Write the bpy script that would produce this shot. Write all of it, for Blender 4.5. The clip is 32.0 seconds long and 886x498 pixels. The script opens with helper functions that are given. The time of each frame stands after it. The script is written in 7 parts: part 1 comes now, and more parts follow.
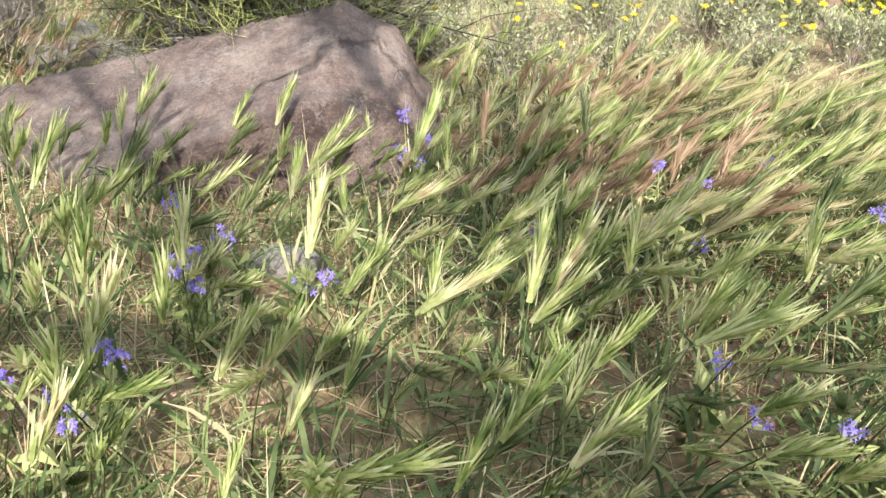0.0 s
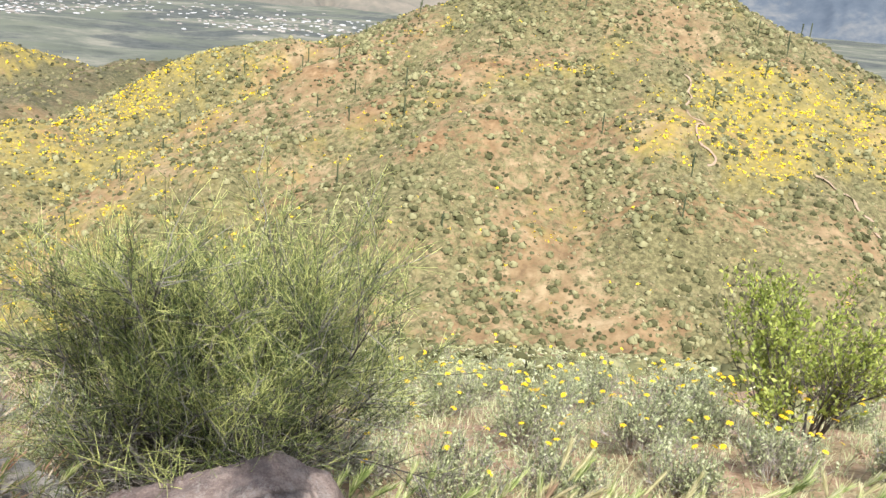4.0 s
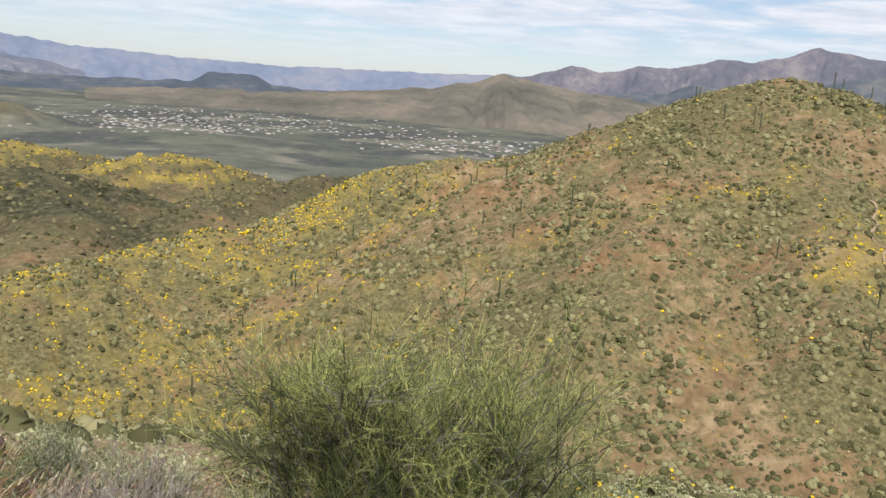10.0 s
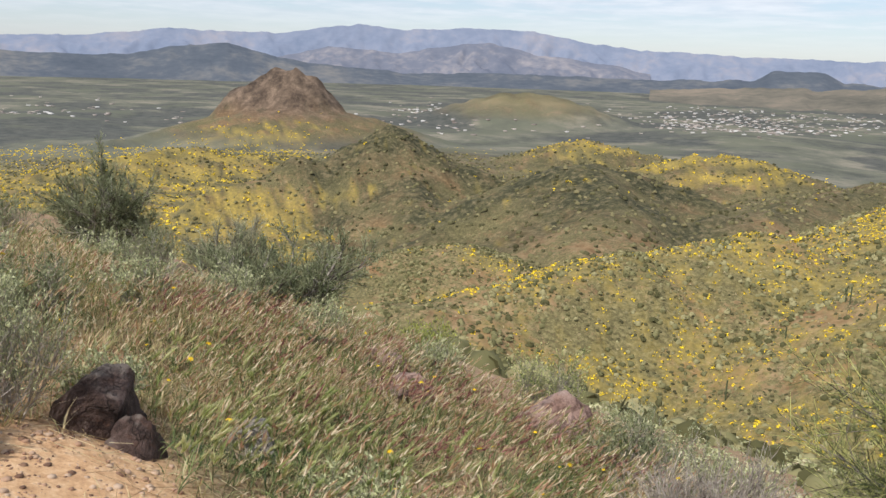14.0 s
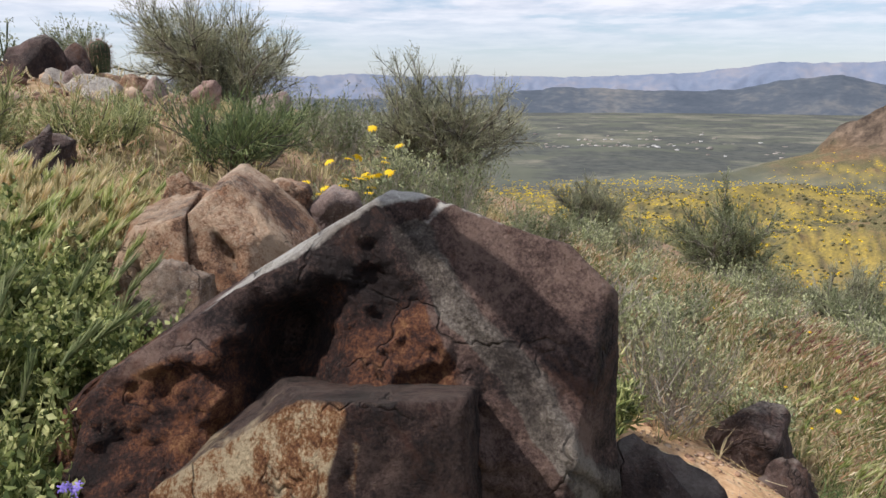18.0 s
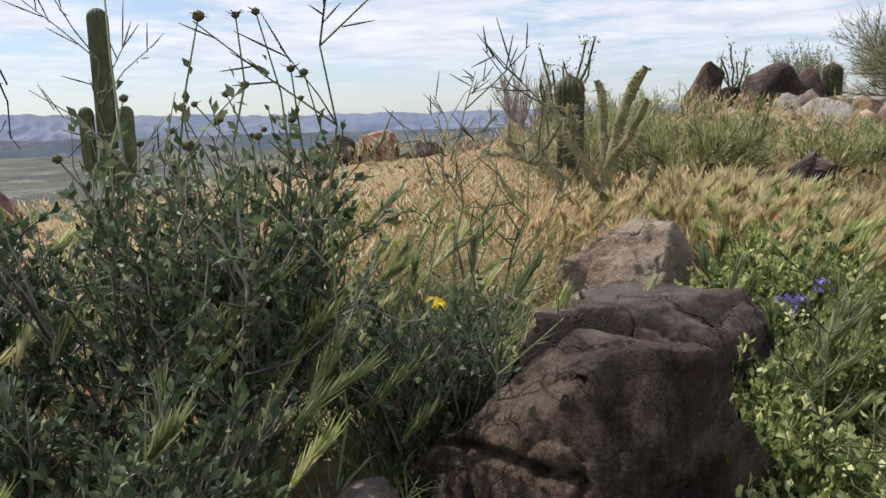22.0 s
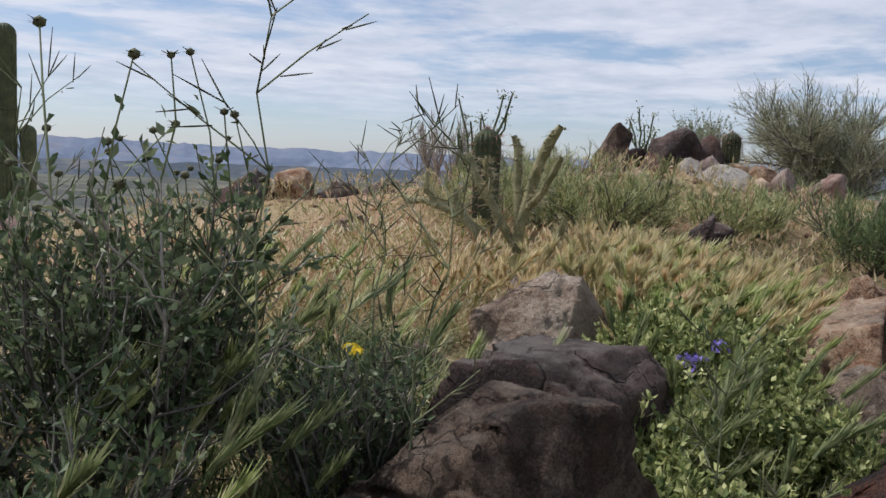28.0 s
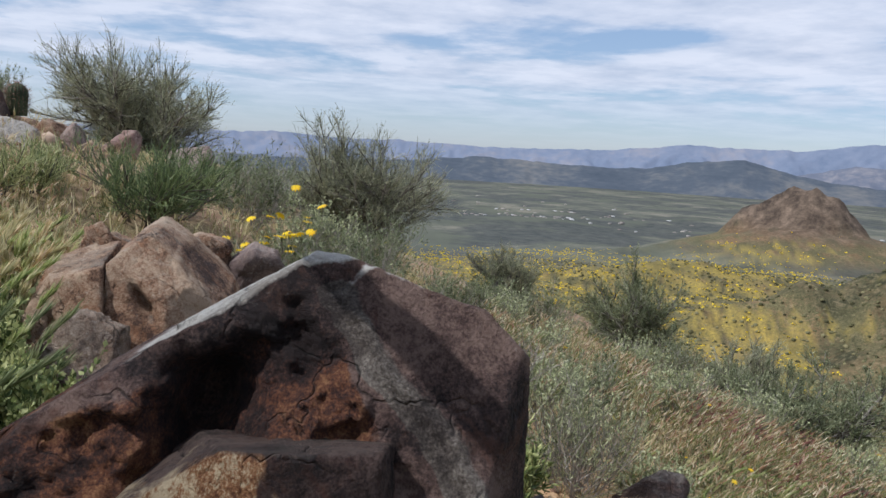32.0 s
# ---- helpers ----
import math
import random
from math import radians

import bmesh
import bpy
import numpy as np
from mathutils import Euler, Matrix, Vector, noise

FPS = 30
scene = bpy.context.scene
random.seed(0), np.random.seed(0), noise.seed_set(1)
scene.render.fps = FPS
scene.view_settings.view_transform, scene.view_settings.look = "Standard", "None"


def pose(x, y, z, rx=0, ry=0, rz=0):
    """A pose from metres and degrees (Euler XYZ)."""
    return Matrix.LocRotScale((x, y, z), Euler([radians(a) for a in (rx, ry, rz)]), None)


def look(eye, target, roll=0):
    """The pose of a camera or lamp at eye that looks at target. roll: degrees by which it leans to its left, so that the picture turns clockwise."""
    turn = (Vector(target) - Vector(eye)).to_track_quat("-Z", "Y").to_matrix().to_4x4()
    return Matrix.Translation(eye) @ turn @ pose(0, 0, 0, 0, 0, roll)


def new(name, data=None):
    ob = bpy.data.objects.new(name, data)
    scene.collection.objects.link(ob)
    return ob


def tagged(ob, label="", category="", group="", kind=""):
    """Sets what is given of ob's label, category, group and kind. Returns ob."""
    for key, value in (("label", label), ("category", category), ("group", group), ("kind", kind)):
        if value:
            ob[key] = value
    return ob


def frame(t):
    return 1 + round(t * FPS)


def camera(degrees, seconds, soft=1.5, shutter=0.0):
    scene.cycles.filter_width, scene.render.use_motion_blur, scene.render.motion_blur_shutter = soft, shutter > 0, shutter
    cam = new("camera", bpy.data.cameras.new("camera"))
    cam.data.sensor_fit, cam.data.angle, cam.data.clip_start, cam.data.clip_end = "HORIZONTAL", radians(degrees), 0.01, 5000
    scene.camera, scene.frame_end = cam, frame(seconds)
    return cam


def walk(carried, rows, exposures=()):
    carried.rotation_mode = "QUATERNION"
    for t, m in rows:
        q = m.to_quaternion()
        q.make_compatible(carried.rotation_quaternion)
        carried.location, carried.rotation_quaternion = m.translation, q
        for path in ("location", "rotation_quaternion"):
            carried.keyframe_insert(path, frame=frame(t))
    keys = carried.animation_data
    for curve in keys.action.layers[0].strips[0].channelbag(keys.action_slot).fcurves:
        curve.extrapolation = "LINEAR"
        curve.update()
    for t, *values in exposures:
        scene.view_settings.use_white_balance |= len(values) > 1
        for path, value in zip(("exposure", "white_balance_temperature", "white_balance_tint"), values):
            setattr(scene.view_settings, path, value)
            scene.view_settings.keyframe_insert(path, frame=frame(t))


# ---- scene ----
cam = camera(55.6, 32.0)
METRES, EYE, TILT, LEAN, TURN = 2.6, 1.3, -43.75, -3.0, 0.0
EXPOSURES = [(0.0, 1.36, 6400, 11), (1.5, 1.34, 6400, 11), (4.3, 1.08, 6200, 11), (6.5, 0.4, 6450, 13), (9.0, 0.3, 6450, 13), (13.0, 0.35, 6450, 13), (16.0, 0.4, 6450, 16), (19.0, 0.4, 6350, 15), (23.0, 0.35, 6400, 13), (24.5, 0.15, 6350, 13), (25.5, 0.15, 6300, 13), (28.0, 0.05, 6100, 14), (30.0, -0.1, 5800, 13), (32.0, 0.1, 5850, 13)]
ROWS = [
    (0.0, 0.0, 0.0, 0.0, 0.0, 0.0, -0.0),
    (0.5, 0.0011, -0.0071, 0.008, -0.36, 2.46, 0.11),
    (1.0, 0.0025, -0.0146, 0.0176, -0.83, 5.26, 0.34),
    (1.5, 0.0034, -0.0239, 0.0279, -1.41, 8.33, 0.53),
    (2.0, 0.0045, -0.031, 0.0369, -2.0, 11.31, 0.88),
    (2.5, 0.0078, -0.0407, 0.0462, -2.48, 14.49, 1.13),
    (3.0, 0.0088, -0.0533, 0.056, -2.53, 18.01, 1.29),
    (3.5, 0.0111, -0.0656, 0.0659, -2.91, 21.57, 1.5),
    (4.0, 0.0132, -0.0819, 0.0757, -3.72, 25.33, 1.72),
    (4.5, 0.0162, -0.0977, 0.0847, -4.82, 28.8, 2.06),
    (6.5, 0.0176, -0.1036, 0.0893, -5.73, 31.84, 3.1),
    (7.0, 0.0186, -0.1057, 0.0864, -5.91, 32.08, 3.31),
    (7.5, 0.021, -0.1086, 0.0846, -6.06, 32.34, 3.76),
    (8.0, 0.0221, -0.1101, 0.0815, -6.41, 32.35, 3.89),
    (8.5, 0.0131, -0.1088, 0.0824, -5.32, 32.52, 2.67),
    (9.0, -0.0123, -0.1117, 0.083, -1.9, 33.03, -0.15),
    (9.5, -0.0366, -0.1115, 0.0818, 1.57, 33.12, -3.23),
    (10.0, -0.0529, -0.1149, 0.0792, 4.53, 32.98, -5.79),
    (10.5, -0.0699, -0.1182, 0.0748, 7.96, 32.36, -8.42),
    (11.0, -0.0881, -0.1176, 0.0725, 11.9, 31.36, -11.4),
    (11.5, -0.1063, -0.1201, 0.0691, 15.4, 30.5, -14.51),
    (12.0, -0.1219, -0.1223, 0.0635, 18.78, 29.18, -17.34),
    (12.5, -0.144, -0.1262, 0.0567, 22.86, 27.73, -20.45),
    (13.0, -0.1585, -0.1355, 0.0511, 27.07, 26.57, -23.28),
    (13.5, -0.1725, -0.1404, 0.0459, 30.7, 25.36, -25.69),
    (15.5, -0.2151, -0.1901, 0.0062, 50.72, 16.45, -35.8),
    (16.0, -0.2237, -0.2068, -0.0073, 57.04, 12.9, -37.91),
    (16.5, -0.2307, -0.2235, -0.0182, 63.36, 9.38, -39.8),
    (17.0, -0.2329, -0.2418, -0.031, 69.03, 5.97, -41.47),
    (17.5, -0.2329, -0.254, -0.0412, 74.5, 2.26, -42.16),
    (18.0, -0.233, -0.2634, -0.0477, 79.87, -1.16, -42.8),
    (18.5, -0.2357, -0.2794, -0.0596, 86.12, -4.93, -43.73),
    (19.0, -0.2356, -0.2943, -0.0708, 92.93, -9.23, -43.88),
    (19.5, -0.2335, -0.3081, -0.084, 99.16, -13.72, -43.53),
    (20.0, -0.227, -0.3182, -0.0947, 105.54, -18.18, -42.76),
    (20.5, -0.2165, -0.3316, -0.1061, 113.36, -23.27, -41.2),
    (21.0, -0.202, -0.3492, -0.1208, 121.41, -28.24, -39.16),
    (21.5, -0.1889, -0.3665, -0.1357, 128.48, -32.32, -37.38),
    (22.0, -0.1771, -0.3747, -0.1443, 135.13, -35.96, -34.24),
    (22.5, -0.1626, -0.3792, -0.1467, 140.95, -38.52, -31.62),
    (23.0, -0.1437, -0.3874, -0.153, 146.2, -40.22, -29.81),
    (23.5, -0.126, -0.3941, -0.1579, 151.82, -42.24, -26.29),
    (24.0, -0.1118, -0.4009, -0.1623, 154.84, -43.18, -24.67),
    (24.5, -0.1136, -0.3994, -0.1556, 154.98, -42.84, -25.22),
    (26.5, -0.1108, -0.4043, -0.1652, 151.79, -42.04, -28.81),
    (27.0, -0.123, -0.3988, -0.1612, 147.42, -40.12, -31.86),
    (27.5, -0.1431, -0.3911, -0.1547, 139.9, -36.07, -36.04),
    (28.0, -0.1615, -0.3801, -0.1405, 130.57, -30.35, -40.1),
    (28.5, -0.172, -0.3689, -0.1294, 122.06, -25.07, -42.79),
    (29.0, -0.1826, -0.3538, -0.1144, 113.68, -19.99, -44.66),
    (29.5, -0.1893, -0.3399, -0.1042, 107.29, -16.08, -45.35),
    (30.0, -0.1956, -0.3256, -0.1, 101.8, -12.68, -45.71),
    (30.5, -0.1999, -0.3113, -0.09, 96.43, -9.21, -45.69),
    (31.0, -0.2053, -0.2983, -0.0805, 89.42, -4.29, -46.1),
    (31.5, -0.2075, -0.2869, -0.0667, 80.38, 2.5, -46.01),
    (32.0, -0.206, -0.2725, -0.0522, 71.71, 8.81, -44.95),
]
walk(cam, [(t, pose(0, 0, EYE, TILT, LEAN, TURN) @ pose(METRES * x, METRES * y, METRES * z, 90 + pitch, roll, yaw)) for t, x, y, z, yaw, pitch, roll in ROWS], EXPOSURES)

# ---- light ----
SUN_AZ, SUN_EL = 188.0, 52.0  # degrees from +y towards -x, and above the horizon
sun_way = Vector((-math.sin(radians(SUN_AZ)) * math.cos(radians(SUN_EL)), math.cos(radians(SUN_AZ)) * math.cos(radians(SUN_EL)), math.sin(radians(SUN_EL))))
sun = new("sun", bpy.data.lights.new("sun", "SUN"))
sun.data.energy, sun.data.angle, sun.data.color = 3.6, radians(0.6), (1.0, 0.95, 0.87)
sun.matrix_world = look(sun_way * 50, (0, 0, 0))


def add_node(tree, kind, **sets):
    node = tree.nodes.new(kind)
    for key, value in sets.items():
        if key.startswith("in_"):
            node.inputs[key[3:].replace("_", " ")].default_value = value
        else:
            setattr(node, key, value)
    return node


def ramp(tree, fac, stops, mode="LINEAR"):
    node = tree.nodes.new("ShaderNodeValToRGB")
    node.color_ramp.interpolation = mode
    while len(node.color_ramp.elements) < len(stops):
        node.color_ramp.elements.new(0.5)
    for el, (p, c) in zip(node.color_ramp.elements, stops):
        el.position = p
        el.color = (*c, 1) if isinstance(c, tuple) else (c, c, c, 1)
    tree.links.new(fac, node.inputs[0])
    return node.outputs[0]


def mixed(tree, fac, a, b, blend="MIX"):
    node = tree.nodes.new("ShaderNodeMix")
    node.data_type, node.blend_type = "RGBA", blend
    for v, s in ((fac, node.inputs[0]), (a, node.inputs[6]), (b, node.inputs[7])):
        if isinstance(v, (int, float)):
            s.default_value = v
        elif isinstance(v, tuple):
            s.default_value = (*v, 1)
        else:
            tree.links.new(v, s)
    return node.outputs[2]


def math_node(tree, op, a, b=0.0, clamp=False):
    node = tree.nodes.new("ShaderNodeMath")
    node.operation, node.use_clamp = op, clamp
    for v, s in ((a, node.inputs[0]), (b, node.inputs[1])):
        if isinstance(v, (int, float)):
            s.default_value = v
        else:
            tree.links.new(v, s)
    return node.outputs[0]


world = bpy.data.worlds.new("sky")
scene.world = world
world.use_nodes = True
wt = world.node_tree
bg = wt.nodes["Background"]
sky = add_node(wt, "ShaderNodeTexSky", sky_type="NISHITA", sun_disc=False, sun_elevation=radians(SUN_EL), sun_rotation=radians(-SUN_AZ), altitude=900, dust_density=0.8)
# streaky cloud deck, laid on a flat layer over the ground
tc = add_node(wt, "ShaderNodeTexCoord")
sep = add_node(wt, "ShaderNodeSeparateXYZ")
wt.links.new(tc.outputs["Generated"], sep.inputs[0])
up = math_node(wt, "MAXIMUM", sep.outputs[2], 0.0)
den = math_node(wt, "ADD", up, 0.06)
comb = add_node(wt, "ShaderNodeCombineXYZ")
wt.links.new(math_node(wt, "DIVIDE", sep.outputs[0], den), comb.inputs[0])
wt.links.new(math_node(wt, "DIVIDE", sep.outputs[1], den), comb.inputs[1])
cl1 = add_node(wt, "ShaderNodeTexNoise", in_Scale=0.55, in_Detail=7.0, in_Roughness=0.56, in_Distortion=0.4)
cl2 = add_node(wt, "ShaderNodeTexNoise", in_Scale=1.7, in_Detail=6.0, in_Roughness=0.6)
wt.links.new(comb.outputs[0], cl1.inputs["Vector"])
wt.links.new(comb.outputs[0], cl2.inputs["Vector"])
cover = math_node(wt, "ADD", math_node(wt, "MULTIPLY", cl1.outputs["Fac"], 0.75), math_node(wt, "MULTIPLY", cl2.outputs["Fac"], 0.25))
mask = ramp(wt, cover, [(0.41, 0.0), (0.5, 0.8), (0.66, 1.0)])
low = ramp(wt, sep.outputs[2], [(0.0, 0.0), (0.03, 0.12), (0.09, 0.95), (1.0, 1.0)])
shade = ramp(wt, cl2.outputs["Fac"], [(0.32, (6.3, 6.8, 7.6)), (0.62, (9.0, 9.1, 9.4))])
veil = mixed(wt, 0.3, sky.outputs[0], (5.6, 7.2, 9.6))
wt.links.new(mixed(wt, math_node(wt, "MULTIPLY", mask, low), veil, shade), bg.inputs["Color"])
bg.inputs["Strength"].default_value = 0.085


# ---- materials ----
def surface(name, stops, scale=6.0, rough=0.85, bump=0.3, bump_scale=40.0, fine=0.35, per="none", spread=0.25, detail=6.0, spec=0.3, translucent=0.0):
    """Noise in two sizes over the colour stops, with relief; per: 'island' or 'object' varies the value piece by piece."""
    m = bpy.data.materials.new(name)
    m.use_nodes = True
    t = m.node_tree
    b = t.nodes["Principled BSDF"]
    co = add_node(t, "ShaderNodeTexCoord")
    n1 = add_node(t, "ShaderNodeTexNoise", in_Scale=scale, in_Detail=detail, in_Roughness=0.6)
    n2 = add_node(t, "ShaderNodeTexNoise", in_Scale=scale * 7.3, in_Detail=4.0, in_Roughness=0.65)
    geo = add_node(t, "ShaderNodeNewGeometry")
    for n in (n1, n2):
        t.links.new(geo.outputs["Position"], n.inputs["Vector"])
    f = math_node(t, "ADD", math_node(t, "MULTIPLY", n1.outputs["Fac"], 1 - fine), math_node(t, "MULTIPLY", n2.outputs["Fac"], fine))
    if per == "island":
        f = math_node(t, "ADD", f, math_node(t, "MULTIPLY", math_node(t, "SUBTRACT", geo.outputs["Random Per Island"], 0.5), spread))
    elif per == "object":
        oi = add_node(t, "ShaderNodeObjectInfo")
        f = math_node(t, "ADD", f, math_node(t, "MULTIPLY", math_node(t, "SUBTRACT", oi.outputs["Random"], 0.5), spread))
    t.links.new(ramp(t, f, stops), b.inputs["Base Color"])
    b.inputs["Roughness"].default_value = rough
    b.inputs["Specular IOR Level"].default_value = spec
    if bump:
        n3 = add_node(t, "ShaderNodeTexNoise", in_Scale=bump_scale, in_Detail=6.0, in_Roughness=0.7)
        t.links.new(geo.outputs["Position"], n3.inputs["Vector"])
        bn = add_node(t, "ShaderNodeBump", in_Strength=bump, in_Distance=0.6 / bump_scale)
        t.links.new(n3.outputs["Fac"], bn.inputs["Height"])
        t.links.new(bn.outputs[0], b.inputs["Normal"])
    if translucent:
        tr = add_node(t, "ShaderNodeBsdfTranslucent")
        mx = add_node(t, "ShaderNodeMixShader", in_Fac=translucent)
        t.links.new(b.inputs["Base Color"].links[0].from_socket, tr.inputs["Color"])
        t.links.new(b.outputs[0], mx.inputs[1])
        t.links.new(tr.outputs[0], mx.inputs[2])
        t.links.new(mx.outputs[0], t.nodes["Material Output"].inputs["Surface"])
    return m


def stone(name, stops, patch, patch_at, pale, pale_at=0.66, top=0.0, scale=3.0, crack=3.2, relief=1.0, other=None, areas=()):
    """Rock: blotched base, patches of stain, pale specks, lichen and painted-in sunlit paleness where the face looks
    up, and cracks.
    """
    m = bpy.data.materials.new(name)
    m.use_nodes = True
    t = m.node_tree
    b = t.nodes["Principled BSDF"]
    geo = add_node(t, "ShaderNodeNewGeometry")
    oi = add_node(t, "ShaderNodeObjectInfo")
    at_ = add_node(t, "ShaderNodeVectorMath", operation="ADD")
    t.links.new(geo.outputs["Position"], at_.inputs[0])
    sc = add_node(t, "ShaderNodeVectorMath", operation="SCALE")
    sc.inputs[3].default_value = 7.0
    t.links.new(oi.outputs["Random"], sc.inputs[0])
    t.links.new(sc.outputs[0], at_.inputs[1])
    co = at_.outputs[0]

    def ns(s, detail=6.0, rough=0.6, dist=0.0):
        n = add_node(t, "ShaderNodeTexNoise", in_Scale=s, in_Detail=detail, in_Roughness=rough, in_Distortion=dist)
        t.links.new(co, n.inputs["Vector"])
        return n.outputs["Fac"]

    grain = math_node(t, "ADD", math_node(t, "MULTIPLY", ns(scale, 8.0, 0.66), 0.5), math_node(t, "MULTIPLY", ns(scale * 7, 11.0, 0.85), 0.32))
    grain = math_node(t, "ADD", grain, math_node(t, "MULTIPLY", ns(scale * 42, 4.0, 0.7), 0.18))
    grain = math_node(t, "MULTIPLY_ADD", math_node(t, "SUBTRACT", grain, 0.5), 2.2)
    grain.node.inputs[2].default_value = 0.5
    base = ramp(t, grain, stops)
    stain = math_node(t, "ADD", math_node(t, "MULTIPLY", ns(scale * 1.1, 9.0, 0.72, 0.8), 0.75), math_node(t, "MULTIPLY", ns(scale * 11, 6.0, 0.75), 0.25))
    base = mixed(t, ramp(t, stain, [(patch_at - 0.04, 0.0), (patch_at + 0.07, 0.85)]), base, patch)
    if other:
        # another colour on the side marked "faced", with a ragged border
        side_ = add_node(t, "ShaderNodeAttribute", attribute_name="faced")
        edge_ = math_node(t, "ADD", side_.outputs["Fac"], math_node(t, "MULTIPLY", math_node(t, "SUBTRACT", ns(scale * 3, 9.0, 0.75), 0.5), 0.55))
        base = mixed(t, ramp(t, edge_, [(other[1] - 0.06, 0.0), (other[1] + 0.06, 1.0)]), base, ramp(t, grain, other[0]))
    for key, tones, at0 in areas:
        # further marked areas, each with a ragged border
        mark = add_node(t, "ShaderNodeAttribute", attribute_name=key)
        ragged = math_node(t, "ADD", mark.outputs["Fac"], math_node(t, "MULTIPLY", math_node(t, "SUBTRACT", ns(scale * 2.3, 10.0, 0.75), 0.5), 1.1))
        base = mixed(t, ramp(t, ragged, [(at0 - 0.09, 0.0), (at0 + 0.09, 0.95)]), base, ramp(t, grain, tones))
    fleck = math_node(t, "ADD", math_node(t, "MULTIPLY", ns(scale * 2.6, 6.0, 0.7), 0.45), math_node(t, "MULTIPLY", ns(scale * 26, 5.0, 0.8), 0.55))
    base = mixed(t, ramp(t, fleck, [(pale_at - 0.1, 0.0), (pale_at - 0.02, 0.7)]), base, pale)
    # upward faces mixed paler: lichen, and sunlit tops put into the colour
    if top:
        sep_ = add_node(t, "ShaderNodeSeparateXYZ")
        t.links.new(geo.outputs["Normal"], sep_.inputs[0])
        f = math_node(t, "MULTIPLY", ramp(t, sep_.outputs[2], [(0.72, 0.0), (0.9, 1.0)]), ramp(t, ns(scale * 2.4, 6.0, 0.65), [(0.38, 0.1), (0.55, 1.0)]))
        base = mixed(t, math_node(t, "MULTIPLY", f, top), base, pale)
    wob = add_node(t, "ShaderNodeTexNoise", in_Scale=scale * 1.3, in_Detail=4.0)
    t.links.new(co, wob.inputs["Vector"])
    vm = add_node(t, "ShaderNodeVectorMath", operation="MULTIPLY_ADD")
    t.links.new(wob.outputs["Color"], vm.inputs[0])
    vm.inputs[1].default_value = (0.5, 0.5, 0.5)
    t.links.new(co, vm.inputs[2])
    vo = add_node(t, "ShaderNodeTexVoronoi", feature="DISTANCE_TO_EDGE", in_Scale=crack)
    t.links.new(vm.outputs[0], vo.inputs["Vector"])
    line = ramp(t, vo.outputs["Distance"], [(0.0, 1.0), (0.018, 0.0)])
    broken = math_node(t, "MULTIPLY", line, ramp(t, ns(scale * 0.9, 3.0), [(0.45, 0.0), (0.55, 1.0)]))
    base = mixed(t, math_node(t, "MULTIPLY", broken, 0.5), base, (0.02, 0.014, 0.012))
    t.links.new(base, b.inputs["Base Color"])
    b.inputs["Roughness"].default_value = 0.82
    b.inputs["Specular IOR Level"].default_value = 0.3
    h = math_node(t, "ADD", math_node(t, "MULTIPLY", ns(scale * 5, 9.0, 0.68), 1.0), math_node(t, "MULTIPLY", ns(scale * 24, 6.0, 0.75), 0.45))
    h = math_node(t, "SUBTRACT", h, math_node(t, "MULTIPLY", broken, 0.6))
    bn = add_node(t, "ShaderNodeBump", in_Strength=1.0, in_Distance=0.045 * relief)
    t.links.new(h, bn.inputs["Height"])
    t.links.new(bn.outputs[0], b.inputs["Normal"])
    return m


M_boulder = stone("rock_rusty", [(0.38, (0.022, 0.014, 0.013)), (0.5, (0.115, 0.07, 0.058)), (0.62, (0.26, 0.175, 0.14))], (0.15, 0.07, 0.045), 0.57, (0.3, 0.26, 0.22), 0.7, 0.0, 4.0, 2.2, 1.3,
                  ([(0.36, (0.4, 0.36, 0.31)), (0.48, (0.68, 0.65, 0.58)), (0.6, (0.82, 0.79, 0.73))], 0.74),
                  [("bare", [(0.37, (0.045, 0.035, 0.03)), (0.5, (0.16, 0.135, 0.112)), (0.62, (0.36, 0.32, 0.27))], 0.6), ("rust_shade", [(0.4, (0.018, 0.01, 0.009)), (0.5, (0.062, 0.026, 0.018)), (0.58, (0.18, 0.066, 0.03)), (0.7, (0.4, 0.2, 0.085))], 0.5)])
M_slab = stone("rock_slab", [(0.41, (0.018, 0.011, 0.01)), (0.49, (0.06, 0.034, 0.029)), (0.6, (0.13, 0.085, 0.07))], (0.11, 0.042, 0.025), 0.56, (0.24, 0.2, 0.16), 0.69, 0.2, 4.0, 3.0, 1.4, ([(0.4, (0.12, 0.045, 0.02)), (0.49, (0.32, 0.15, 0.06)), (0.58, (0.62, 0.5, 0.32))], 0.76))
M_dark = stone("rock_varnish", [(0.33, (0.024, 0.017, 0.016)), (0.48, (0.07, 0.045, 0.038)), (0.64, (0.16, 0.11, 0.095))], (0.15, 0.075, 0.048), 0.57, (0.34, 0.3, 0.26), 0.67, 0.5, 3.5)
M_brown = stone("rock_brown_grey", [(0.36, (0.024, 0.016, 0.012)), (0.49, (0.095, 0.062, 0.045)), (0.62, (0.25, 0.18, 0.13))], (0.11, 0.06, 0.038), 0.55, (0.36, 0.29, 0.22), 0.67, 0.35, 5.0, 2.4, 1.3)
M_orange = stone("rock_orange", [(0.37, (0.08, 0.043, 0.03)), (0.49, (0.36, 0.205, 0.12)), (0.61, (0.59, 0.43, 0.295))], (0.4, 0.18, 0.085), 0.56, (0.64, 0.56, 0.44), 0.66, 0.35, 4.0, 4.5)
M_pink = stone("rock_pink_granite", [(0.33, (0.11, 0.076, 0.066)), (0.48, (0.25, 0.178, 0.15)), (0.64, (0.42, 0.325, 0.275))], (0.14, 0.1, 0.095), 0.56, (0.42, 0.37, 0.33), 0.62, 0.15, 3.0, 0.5)
